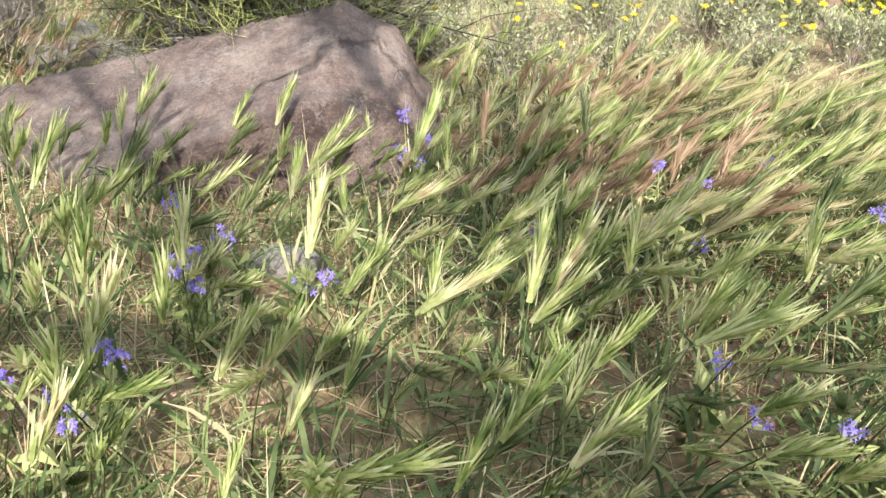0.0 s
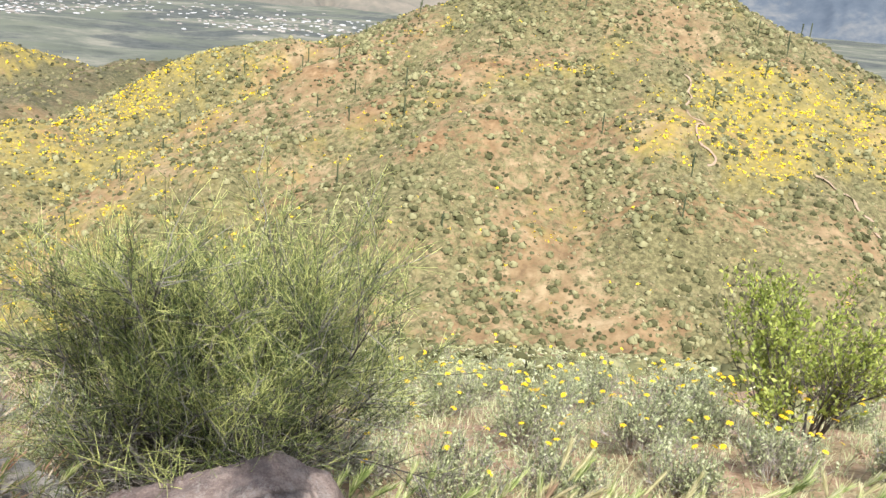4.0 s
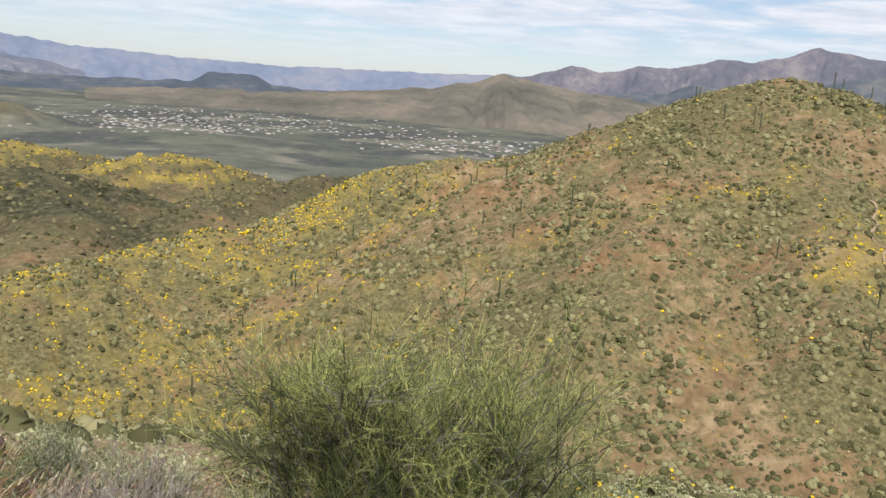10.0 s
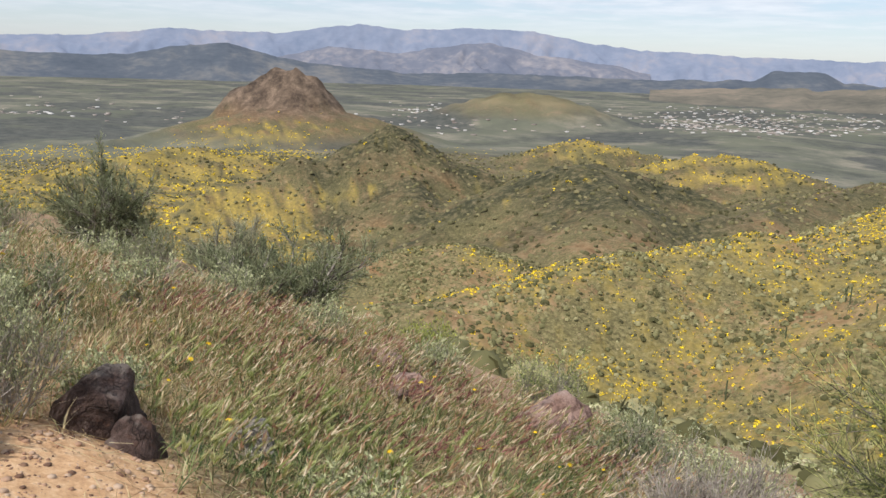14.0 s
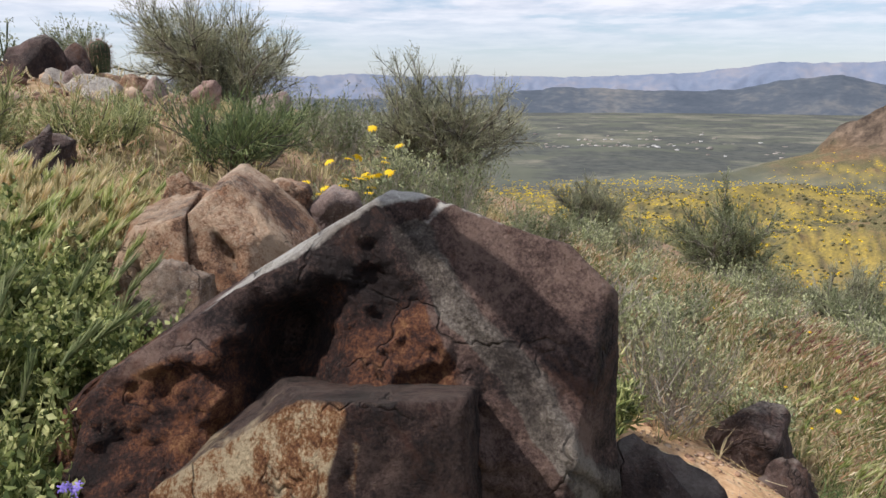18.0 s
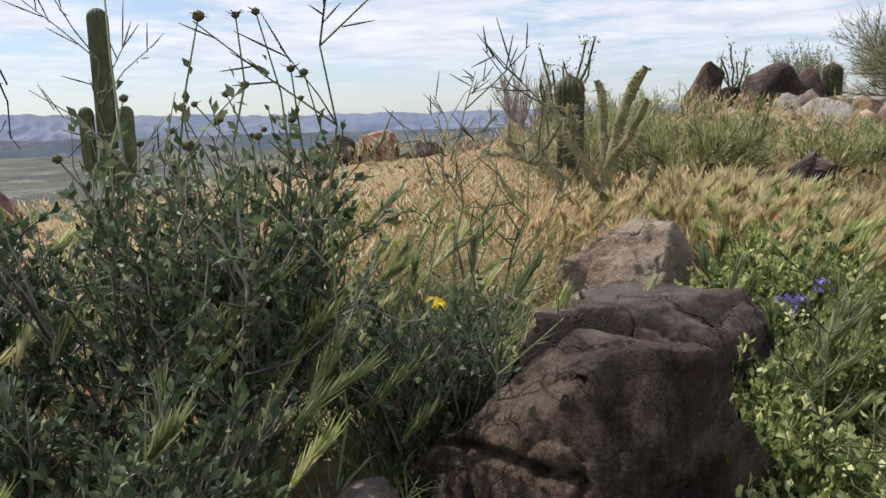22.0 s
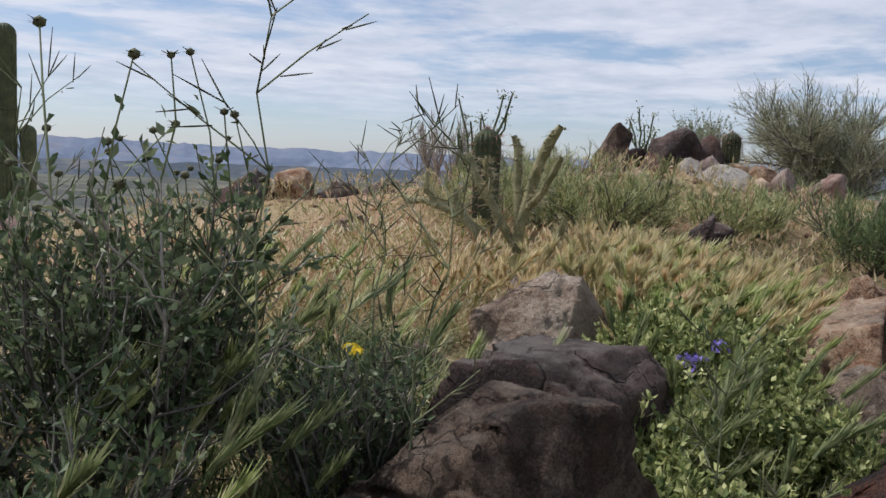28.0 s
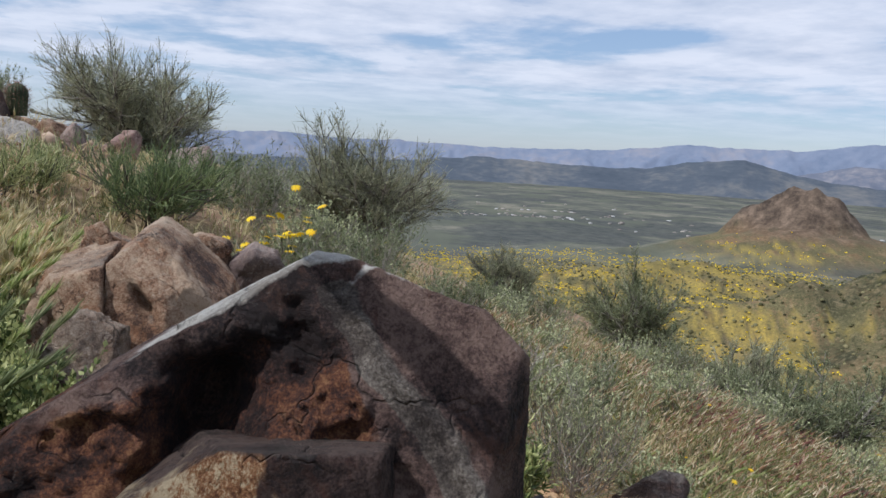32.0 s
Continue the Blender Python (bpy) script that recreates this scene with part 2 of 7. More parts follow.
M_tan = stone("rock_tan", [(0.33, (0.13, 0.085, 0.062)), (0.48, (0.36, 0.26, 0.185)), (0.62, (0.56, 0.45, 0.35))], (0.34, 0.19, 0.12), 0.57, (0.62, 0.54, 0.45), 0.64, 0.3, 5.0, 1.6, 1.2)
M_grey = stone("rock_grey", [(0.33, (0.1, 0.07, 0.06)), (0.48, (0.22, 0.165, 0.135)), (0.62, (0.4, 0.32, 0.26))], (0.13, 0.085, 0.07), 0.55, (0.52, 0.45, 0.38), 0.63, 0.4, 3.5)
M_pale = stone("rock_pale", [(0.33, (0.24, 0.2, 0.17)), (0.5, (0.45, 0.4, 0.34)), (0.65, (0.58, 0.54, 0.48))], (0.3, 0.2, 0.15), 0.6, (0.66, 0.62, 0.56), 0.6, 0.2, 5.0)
M_trail = surface("trail_dust", [(0.3, (0.24, 0.16, 0.1)), (0.7, (0.38, 0.28, 0.2))], 0.6, 0.95, 0.0)
M_gravel = surface("gravel_mixed", [(0.25, (0.13, 0.075, 0.05)), (0.5, (0.32, 0.2, 0.13)), (0.75, (0.44, 0.33, 0.24))], 3.0, 0.9, 0.3, 60.0, per="island", spread=0.6)
M_bark = surface("bark_grey", [(0.35, (0.05, 0.04, 0.035)), (0.65, (0.2, 0.17, 0.14))], 20.0, 0.9, 0.6, 60.0)
M_twig = surface("twig_dry", [(0.35, (0.19, 0.155, 0.125)), (0.65, (0.48, 0.44, 0.39))], 12.0, 0.9, 0.0, per="island")
M_snag = surface("twig_weathered", [(0.35, (0.07, 0.06, 0.05)), (0.65, (0.32, 0.29, 0.25))], 12.0, 0.9, 0.0, per="island", spread=0.5)
M_broomlight = surface("broom_light_green", [(0.25, (0.12, 0.115, 0.055)), (0.38, (0.17, 0.2, 0.075)), (0.52, (0.34, 0.38, 0.15)), (0.68, (0.58, 0.58, 0.3))], 3.0, 0.6, 0.0, per="island", spread=0.45)
M_eph = surface("ephedra_green", [(0.3, (0.02, 0.027, 0.011)), (0.41, (0.075, 0.1, 0.03)), (0.51, (0.19, 0.235, 0.065)), (0.63, (0.54, 0.54, 0.19))], 6.0, 0.6, 0.0, per="island", spread=0.32)
M_leaf = surface("leaf_grey_green", [(0.3, (0.09, 0.11, 0.055)), (0.5, (0.22, 0.25, 0.13)), (0.7, (0.38, 0.4, 0.24))], 4.0, 0.65, 0.0, per="island", spread=0.4, translucent=0.25)
M_lush = surface("leaf_lush_green", [(0.3, (0.08, 0.115, 0.04)), (0.48, (0.27, 0.32, 0.11)), (0.66, (0.62, 0.63, 0.29))], 4.0, 0.6, 0.0, per="island", spread=0.45, translucent=0.35)
M_creo = surface("leaf_creosote", [(0.3, (0.16, 0.2, 0.03)), (0.5, (0.34, 0.4, 0.08)), (0.7, (0.52, 0.54, 0.14))], 4.0, 0.5, 0.0, per="island", spread=0.35, translucent=0.35)
M_yellow = surface("petal_yellow", [(0.3, (0.75, 0.45, 0.01)), (0.7, (0.9, 0.68, 0.02))], 8.0, 0.7, 0.0, per="island", translucent=0.25)
M_purple = surface("petal_purple", [(0.3, (0.17, 0.12, 0.5)), (0.7, (0.4, 0.32, 0.8))], 20.0, 0.7, 0.0, per="island", translucent=0.25)
M_grass = surface("grass_blade", [(0.3, (0.04, 0.068, 0.02)), (0.47, (0.105, 0.15, 0.048)), (0.61, (0.25, 0.3, 0.115)), (0.75, (0.46, 0.42, 0.24))], 3.0, 0.6, 0.0, per="island", spread=0.45, translucent=0.3)
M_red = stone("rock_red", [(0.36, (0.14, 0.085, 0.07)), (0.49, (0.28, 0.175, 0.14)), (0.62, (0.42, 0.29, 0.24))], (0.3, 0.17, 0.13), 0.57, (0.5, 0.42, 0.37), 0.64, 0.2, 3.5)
M_head = surface("grass_seed_head", [(0.25, (0.1, 0.145, 0.05)), (0.38, (0.23, 0.3, 0.09)), (0.5, (0.5, 0.54, 0.22)), (0.61, (0.74, 0.71, 0.44)), (0.76, (0.42, 0.26, 0.19))], 5.0, 0.6, 0.0, per="island", spread=0.24, translucent=0.4)
M_headolive = surface("grass_seed_head_olive", [(0.3, (0.08, 0.11, 0.04)), (0.5, (0.2, 0.24, 0.1)), (0.7, (0.38, 0.38, 0.2))], 5.0, 0.6, 0.0, per="island", spread=0.3, translucent=0.35)
M_headbrown = surface("grass_seed_head_brown", [(0.3, (0.24, 0.17, 0.1)), (0.5, (0.4, 0.28, 0.18)), (0.7, (0.56, 0.42, 0.28))], 5.0, 0.6, 0.0, per="island", spread=0.3, translucent=0.35)
M_headtan = surface("grass_seed_head_tan", [(0.3, (0.46, 0.37, 0.18)), (0.48, (0.7, 0.57, 0.31)), (0.62, (0.84, 0.73, 0.48)), (0.8, (0.6, 0.38, 0.25))], 1.6, 0.6, 0.0, per="island", spread=0.55, translucent=0.4)
M_headred = surface("grass_seed_head_red", [(0.28, (0.2, 0.24, 0.08)), (0.42, (0.4, 0.34, 0.15)), (0.52, (0.4, 0.19, 0.13)), (0.62, (0.6, 0.45, 0.28)), (0.75, (0.78, 0.68, 0.5))], 0.9, 0.6, 0.0, per="island", spread=0.75, translucent=0.4)
M_cactus = surface("cactus_green", [(0.3, (0.025, 0.035, 0.018)), (0.5, (0.065, 0.08, 0.038)), (0.7, (0.14, 0.15, 0.08))], 5.0, 0.7, 0.2, 60.0)
M_spine = surface("cactus_spine", [(0.3, (0.4, 0.33, 0.18)), (0.7, (0.66, 0.58, 0.38))], 30.0, 0.6, 0.0, per="island")


M_pv = surface("leaf_palo_verde", [(0.3, (0.13, 0.135, 0.08)), (0.5, (0.3, 0.305, 0.185)), (0.7, (0.48, 0.48, 0.32))], 3.0, 0.7, 0.0, per="island", spread=0.4)
M_broom = surface("broom_green", [(0.3, (0.06, 0.085, 0.035)), (0.5, (0.14, 0.19, 0.075)), (0.7, (0.28, 0.33, 0.14))], 3.0, 0.6, 0.0, per="island", spread=0.4)
M_pale_leaf = surface("leaf_pale_grey", [(0.3, (0.22, 0.25, 0.115)), (0.5, (0.43, 0.46, 0.245)), (0.7, (0.6, 0.61, 0.39))], 3.0, 0.7, 0.0, per="island", spread=0.4, translucent=0.25)
M_deep = surface("leaf_deep_green", [(0.3, (0.05, 0.08, 0.035)), (0.5, (0.12, 0.165, 0.08)), (0.7, (0.25, 0.29, 0.16))], 4.0, 0.5, 0.0, per="island", spread=0.45, translucent=0.3)
M_spent = surface("spent_head", [(0.3, (0.05, 0.055, 0.03)), (0.7, (0.17, 0.16, 0.09))], 30.0, 0.8, 0.0, per="island")
M_redspine = surface("spine_red", [(0.3, (0.14, 0.07, 0.05)), (0.7, (0.34, 0.2, 0.14))], 30.0, 0.7, 0.0, per="island")
M_cholla = surface("cholla_skin", [(0.3, (0.1, 0.1, 0.045)), (0.5, (0.2, 0.19, 0.095)), (0.7, (0.4, 0.36, 0.21))], 14.0, 0.7, 0.3, 120.0)
M_headgold = surface("grass_seed_head_gold", [(0.3, (0.3, 0.29, 0.13)), (0.5, (0.52, 0.47, 0.25)), (0.66, (0.68, 0.6, 0.38)), (0.8, (0.52, 0.34, 0.22))], 3.0, 0.6, 0.0, per="island", spread=0.25, translucent=0.4)
M_headpurple = surface("grass_seed_head_purple", [(0.3, (0.16, 0.06, 0.06)), (0.5, (0.32, 0.13, 0.12)), (0.68, (0.5, 0.3, 0.22)), (0.8, (0.66, 0.5, 0.34))], 1.5, 0.6, 0.0, per="island", spread=0.5, translucent=0.35)
M_drygrass = surface("grass_dry", [(0.3, (0.22, 0.21, 0.085)), (0.48, (0.46, 0.4, 0.2)), (0.63, (0.66, 0.56, 0.34)), (0.8, (0.56, 0.36, 0.23))], 1.2, 0.7, 0.0, per="island", spread=0.4, translucent=0.3)
M_paleweed = surface("weed_pale", [(0.3, (0.3, 0.32, 0.15)), (0.5, (0.5, 0.52, 0.28)), (0.7, (0.66, 0.63, 0.42))], 1.5, 0.7, 0.0, per="island", spread=0.4, translucent=0.35)
M_scrub = surface("scrub_leaf", [(0.25, (0.075, 0.074, 0.034)), (0.5, (0.155, 0.15, 0.072)), (0.75, (0.27, 0.25, 0.13))], 0.05, 0.95, 0.0, per="island", spread=0.6, spec=0.05)
# dark shrubs; on the middle hills the tone also stands for cloud shade
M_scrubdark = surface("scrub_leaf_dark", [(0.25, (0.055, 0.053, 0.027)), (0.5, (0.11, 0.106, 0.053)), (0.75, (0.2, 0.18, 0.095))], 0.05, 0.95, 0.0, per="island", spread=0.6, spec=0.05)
M_tuft = surface("tuft_dry", [(0.25, (0.2, 0.15, 0.08)), (0.5, (0.32, 0.27, 0.14)), (0.75, (0.42, 0.36, 0.22))], 0.05, 0.9, 0.0, per="island", spread=0.85)
M_straw = surface("straw_dry", [(0.25, (0.2, 0.13, 0.06)), (0.5, (0.42, 0.33, 0.17)), (0.75, (0.62, 0.54, 0.34))], 2.0, 0.8, 0.0, per="island", spread=0.7)
M_redstraw = surface("straw_red", [(0.25, (0.14, 0.06, 0.035)), (0.5, (0.32, 0.16, 0.09)), (0.75, (0.5, 0.34, 0.2))], 2.0, 0.8, 0.0, per="island", spread=0.7)
M_goldbush = surface("brittlebush_bloom", [(0.25, (0.55, 0.42, 0.03)), (0.5, (0.8, 0.58, 0.02)), (0.7, (0.92, 0.7, 0.04))], 0.08, 0.9, 0.0, per="island", spread=0.4)
M_roof = surface("town_roof", [(0.3, (0.2, 0.17, 0.15)), (0.7, (0.4, 0.36, 0.32))], 0.05, 0.9, 0.0, per="island", spread=0.5)
M_white = surface("town_wall", [(0.3, (0.36, 0.35, 0.34)), (0.7, (0.62, 0.61, 0.59))], 0.05, 0.9, 0.0, per="island", spread=0.3)


# ---- mesh helpers ----
def mesh_of(name, verts, faces, mats, index=None, smooth=False):
    """A mesh from arrays; faces: rows of 3 or 4 corners (a list of arrays is joined)."""
    me = bpy.data.meshes.new(name)
    parts = faces if isinstance(faces, list) else [faces]
    parts = [np.asarray(p, int) for p in parts if len(p)]
    loops = np.concatenate([p.ravel() for p in parts])
    sizes = np.concatenate([np.full(len(p), p.shape[1]) for p in parts])
    starts = np.concatenate([[0], np.cumsum(sizes)[:-1]])
    verts = np.asarray(verts, float)
    me.vertices.add(len(verts))
    me.vertices.foreach_set("co", verts.ravel())
    me.loops.add(len(loops))
    me.loops.foreach_set("vertex_index", loops)
    me.polygons.add(len(sizes))
    me.polygons.foreach_set("loop_start", starts)
    me.polygons.foreach_set("loop_total", sizes)
    for m in (mats if isinstance(mats, (list, tuple)) else [mats]):
        me.materials.append(m)
    if index is not None:
        me.polygons.foreach_set("material_index", np.asarray(index, int))
    if smooth:
        me.polygons.foreach_set("use_smooth", np.ones(len(sizes), bool))
    me.update(calc_edges=True)
    me.validate()
    return me


class Soup:
    """Collects triangles."""

    def __init__(self):
        self.v, self.f, self.m, self.n = [], [], [], 0

    def add(self, v, f, m=0):
        v, f = np.asarray(v, float), np.asarray(f, int)
        self.v.append(v)
        self.f.append(f + self.n)
        self.m.append(np.full(len(f), m))
        self.n += len(v)

    def tube(self, pts, radii, sides=3, m=0):
        pts = np.asarray(pts, float)
        k = len(pts)
        radii = np.broadcast_to(np.asarray(radii, float), (k,))
        way = np.gradient(pts, axis=0)
        way /= np.linalg.norm(way, axis=1)[:, None] + 1e-9
        ref = np.array([0.31, 0.17, 0.93]) if abs(way[0, 2]) < 0.9 else np.array([0.93, 0.2, 0.1])
        a = np.cross(way, ref)
        a /= np.linalg.norm(a, axis=1)[:, None] + 1e-9
        b = np.cross(way, a)
        ang = np.arange(sides) * 2 * np.pi / sides
        ring = pts[:, None] + radii[:, None, None] * (np.cos(ang)[None, :, None] * a[:, None] + np.sin(ang)[None, :, None] * b[:, None])
        i = np.arange(k - 1)[:, None] * sides
        j = np.arange(sides)[None]
        jn = (j + 1) % sides
        q = np.stack([i + j, i + jn, i + sides + jn, i + sides + j], -1).reshape(-1, 4)
        self.add(ring.reshape(-1, 3), np.concatenate([q[:, [0, 1, 2]], q[:, [0, 2, 3]]]), m)

    def strip(self, pts, side, widths, m=0):
        pts, side = np.asarray(pts, float), np.asarray(side, float)
        w = np.asarray(widths, float)[:, None] * side
        k = len(pts)
        v = np.stack([pts - w, pts + w], 1).reshape(-1, 3)
        i = np.arange(k - 1) * 2
        self.add(v, np.concatenate([np.stack([i, i + 1, i + 3], -1), np.stack([i, i + 3, i + 2], -1)]), m)

    def arrays(self):
        return np.concatenate(self.v), np.concatenate(self.f), np.concatenate(self.m)

    def mesh(self, name, mats, smooth=False):
        v, f, m = self.arrays()
        return mesh_of(name, v, f, mats, m, smooth)


def scatter(protos, places, yaws, sizes, tilts=None, rng=None):
    """Copies of (verts, faces, mats) prototypes joined into arrays."""
    rng = rng or np.random.default_rng(5)
    which = rng.integers(0, len(protos), len(places))
    V, F, Mi, base = [], [], [], 0
    for k, (v, f, m) in enumerate(protos):
        sel = np.flatnonzero(which == k)
        if not len(sel):
            continue
        c, s = np.cos(yaws[sel]), np.sin(yaws[sel])
        sz = sizes[sel][:, None]
        x = (c[:, None] * v[:, 0] - s[:, None] * v[:, 1]) * sz
        y = (s[:, None] * v[:, 0] + c[:, None] * v[:, 1]) * sz
        z = np.broadcast_to(v[:, 2], x.shape) * sz
        if tilts is not None:
            x = x + z * tilts[sel][:, :1]
            y = y + z * tilts[sel][:, 1:]
        p = np.stack([x, y, z], -1) + places[sel][:, None]
        V.append(p.reshape(-1, 3))
        off = base + np.arange(len(sel))[:, None, None] * len(v)
        F.append((f[None] + off).reshape(-1, 3))
        Mi.append(np.tile(m, len(sel)))
        base += len(sel) * len(v)
    return np.concatenate(V), np.concatenate(F), np.concatenate(Mi)


def part(name, me, parent=None, label="", kind=""):
    ob = new(name, me)
    if parent is not None:
        ob.parent = parent
    return tagged(ob, label, kind=kind)


def thing(name, place, label, category, group="", yaw=0.0):
    ob = new(name)
    ob.matrix_basis = pose(*place, 0, 0, yaw)
    ob.empty_display_size = 0.1
    return tagged(ob, label, category, group)


# ---- the lie of the land ----
def smooth01(v, a, b):
    u = np.clip((v - a) / (b - a), 0, 1)
    return u * u * (3 - 2 * u)


def fractal(x, y, scale, octaves=4, seed=0.0):
    """A quick sum of turned sine waves, between about -1 and 1."""
    out, amp, tot = 0.0, 1.0, 0.0
    r = np.random.default_rng(int(seed * 10) + 3)
    for o in range(octaves):
        for k in range(3):
            a, ph, ph2 = r.uniform(0, 6.28, 3)
            k1 = 2 ** o / scale * 6.28 * r.uniform(0.75, 1.3)
            u = x * np.cos(a) + y * np.sin(a)
            w = -x * np.sin(a) + y * np.cos(a)
            out = out + amp * np.sin(u * k1 + ph + 1.3 * np.sin(w * k1 * 0.6 + ph2)) / 3
        tot += amp
        amp *= 0.5
    return out / tot * 1.6


SLOPE_Y = [-400, -60, -30, -16, -10, -6, -3, -1.8, -0.9, -0.2, 0.6, 1.2, 2.0, 3.0, 5.5, 8.0, 15.0, 40.0, 170.0, 400.0]
SLOPE_Z = [-160, -22, -6.0, -0.7, 0.5, 1.05, 1.1, 1.0, 0.8, 0.45, 0.1, -0.1, -0.48, -0.75, -1.65, -2.75, -6.1, -17.5, -76, -190]


def home(x, y):
    """The hilltop on which the camera stands."""
    z = np.interp(y, SLOPE_Y, SLOPE_Z)
    z = z + 0.22 * smooth01(-x, 4, 7) * smooth01(30 - np.abs(y), 0, 20)
    z = z + 0.22 * np.exp(-((x + 9.5) / 4.0) ** 2 - ((y + 3.2) / 2.2) ** 2) + 0.24 * np.exp(-((x + 8.3) / 1.3) ** 2 - ((y + 2.75) / 1.1) ** 2)
    z = z - 0.3 * smooth01(x, -1.5, -0.7) * smooth01(-y, 0.2, 1.0) * smooth01(y, -2.2, -1.6)
    z = z - 0.4 * np.maximum(-17 - x, 0) ** 1.02 - 0.12 * np.maximum(x - 14, 0) * smooth01(x, 10, 60)
    r = np.hypot(x, y)
    return z + 0.03 * fractal(x, y, 1.3, 3, 1) * smooth01(r, 0, 2) + 0.12 * fractal(x, y, 7.0, 2, 2) * smooth01(r, 5, 14) + 0.9 * fractal(x, y, 40.0, 2, 3) * smooth01(r, 20, 90)


def polar(az, r):
    return -r * math.sin(radians(az)), r * math.cos(radians(az))


EYE_Z = 1.65
VALLEY = -120.0


def spot(az, el, r):
    x, y = polar(az, r)
    return x, y, EYE_Z + r * math.tan(radians(el))


# ridges: (azimuth, elevation, distance) along the crest, fall of the flanks, roughness
RIDGES = [
    ([(-47, -17.0, 235), (-40, -12.6, 240), (-36.6, -9.92, 243), (-34.1, -8.07, 245), (-30.5, -5.57, 248), (-25.7, -3.04, 250), (-20.3, -0.06, 252), (-17.2, 1.52, 252), (-14.4, 2.04, 252), (-12.7, 1.55, 252), (-9.5, -0.38, 254), (-4.4, -2.79, 256), (0.9, -4.3, 256), (5.3, -4.86, 256), (8.5, -5.9, 252), (11.3, -7.35, 246), (16.0, -9.7, 238), (18.5, -10.95, 234), (22.0, -10.1, 230), (24.5, -10.9, 224), (29.0, -12.4, 212), (33.2, -13.7, 200), (36.5, -14.9, 190), (44.0, -16.3, 175)], 0.46, 1.4),
    ([(47.6, -13.3, 290), (42.3, -12.54, 285), (39.9, -13.27, 280), (35.9, -14.6, 262)], 0.36, 0.8),
    ([(58.8, -9.05, 520), (55.0, -8.05, 530), (52.9, -6.75, 545), (51.2, -7.15, 550), (49.0, -5.85, 555), (46.9, -4.6, 560), (43.5, -6.67, 560), (40.4, -7.54, 550), (37.3, -8.6, 540)], 0.66, 2.2),
    ([(46.9, -4.95, 560), (45.6, -8.5, 500), (44.0, -11.5, 430)], 0.5, 2.6),
    ([(43.4, -11.8, 400), (38.5, -8.63, 440), (35.0, -6.79, 455), (33.7, -6.5, 455), (28.0, -7.8, 460), (23.0, -9.37, 450), (18.8, -10.7, 420)], 0.46, 2.4),
    ([(33.9, -6.6, 455), (31.5, -9.5, 380), (32.5, -12.0, 320)], 0.42, 2.0),
    ([(29.3, -6.54, 715), (26.7, -5.76, 720), (23.7, -5.66, 720), (19.5, -6.87, 710)], 0.3, 2.5),
    ([(38.1, -6.72, 810), (35.8, -5.69, 825), (34.0, -5.04, 830), (29.7, -5.8, 830)], 0.3, 2.5),
    ([(58.6, -3.9, 1180), (57.6, -2.9, 1180), (56.9, -1.95, 1175), (55.9, -1.62, 1170), (55.0, -1.52, 1165), (54.5, -1.0, 1160), (53.2, -0.76, 1150), (52.4, -1.2, 1145), (51.4, -2.3, 1140), (50.2, -3.5, 1135)], 1.3, 7.0),
    ([(68.0, -6.4, 1000), (62.6, -5.4, 1080), (60.0, -4.7, 1120), (57.0, -3.9, 1140), (53.5, -3.0, 1140), (50.0, -3.9, 1130), (47.5, -4.9, 1110), (44.0, -5.8, 1090)], 0.26, 3.5),
    ([(66.0, -7.2, 700), (60.0, -6.3, 760), (56.0, -6.8, 800)], 0.24, 4.0),
    ([(24.0, -9.6, 400), (20.1, -8.3, 470), (15.3, -6.64, 560), (10.9, -6.27, 620), (5.0, -6.4, 650)], 0.28, 2.5),
    ([(41.5, -2.9, 1750), (39.2, -2.1, 1760), (36.5, -2.2, 1760), (34.3, -3.0, 1740)], 0.28, 4.0),
]
PEAK = polar(-14.4, 252)


def land(x, y):
    r = np.hypot(x, y)
    base = VALLEY + 22 * (1 - smooth01(r, 600, 1300)) + 9 * fractal(x, y, 900.0, 4, 6) * smooth01(r, 200, 900) * smooth01(3200 - r, 0, 1500)
    out = base
    round_peak = np.arctan2(y - PEAK[1], x - PEAK[0])
    from_peak = np.hypot(x - PEAK[0], y - PEAK[1])
    # gullies that run down from the top of the near hill, deeper towards its foot
    gully = np.abs(np.sin(round_peak * 5.5 + 0.9 + 0.5 * np.sin(from_peak / 26))) - 0.75 + 0.35 * np.sin(round_peak * 17 + from_peak / 19)
    for number, (crest, fall, rough) in enumerate(RIDGES):
        pts = np.array([spot(*c) for c in crest])
        best = np.full(x.shape, -1e9)
        for a, b in zip(pts[:-1], pts[1:]):
            d = b[:2] - a[:2]
            u = np.clip(((x - a[0]) * d[0] + (y - a[1]) * d[1]) / (d @ d), 0, 1)
            away = np.hypot(x - a[0] - u * d[0], y - a[1] - u * d[1])
            best = np.maximum(best, a[2] + u * (b[2] - a[2]) - fall * (np.sqrt(away ** 2 + 36) - 6))
        spread = max(rough * 14, 26.0) if fall < 0.9 else 44.0
        if number == 0:
            best = best + 5.5 * gully * smooth01(from_peak, 12, 130) * smooth01(best + 70, 0, 40)
        best = best + rough * fractal(x, y, spread, 4, rough) * smooth01(best, VALLEY - 5, VALLEY + 25) * 0.9
        out = np.maximum(out, best)
    return np.maximum(out, home(x, y))


def ground_z(x, y):
    return float(land(np.array([float(x)]), np.array([float(y)]))[0])


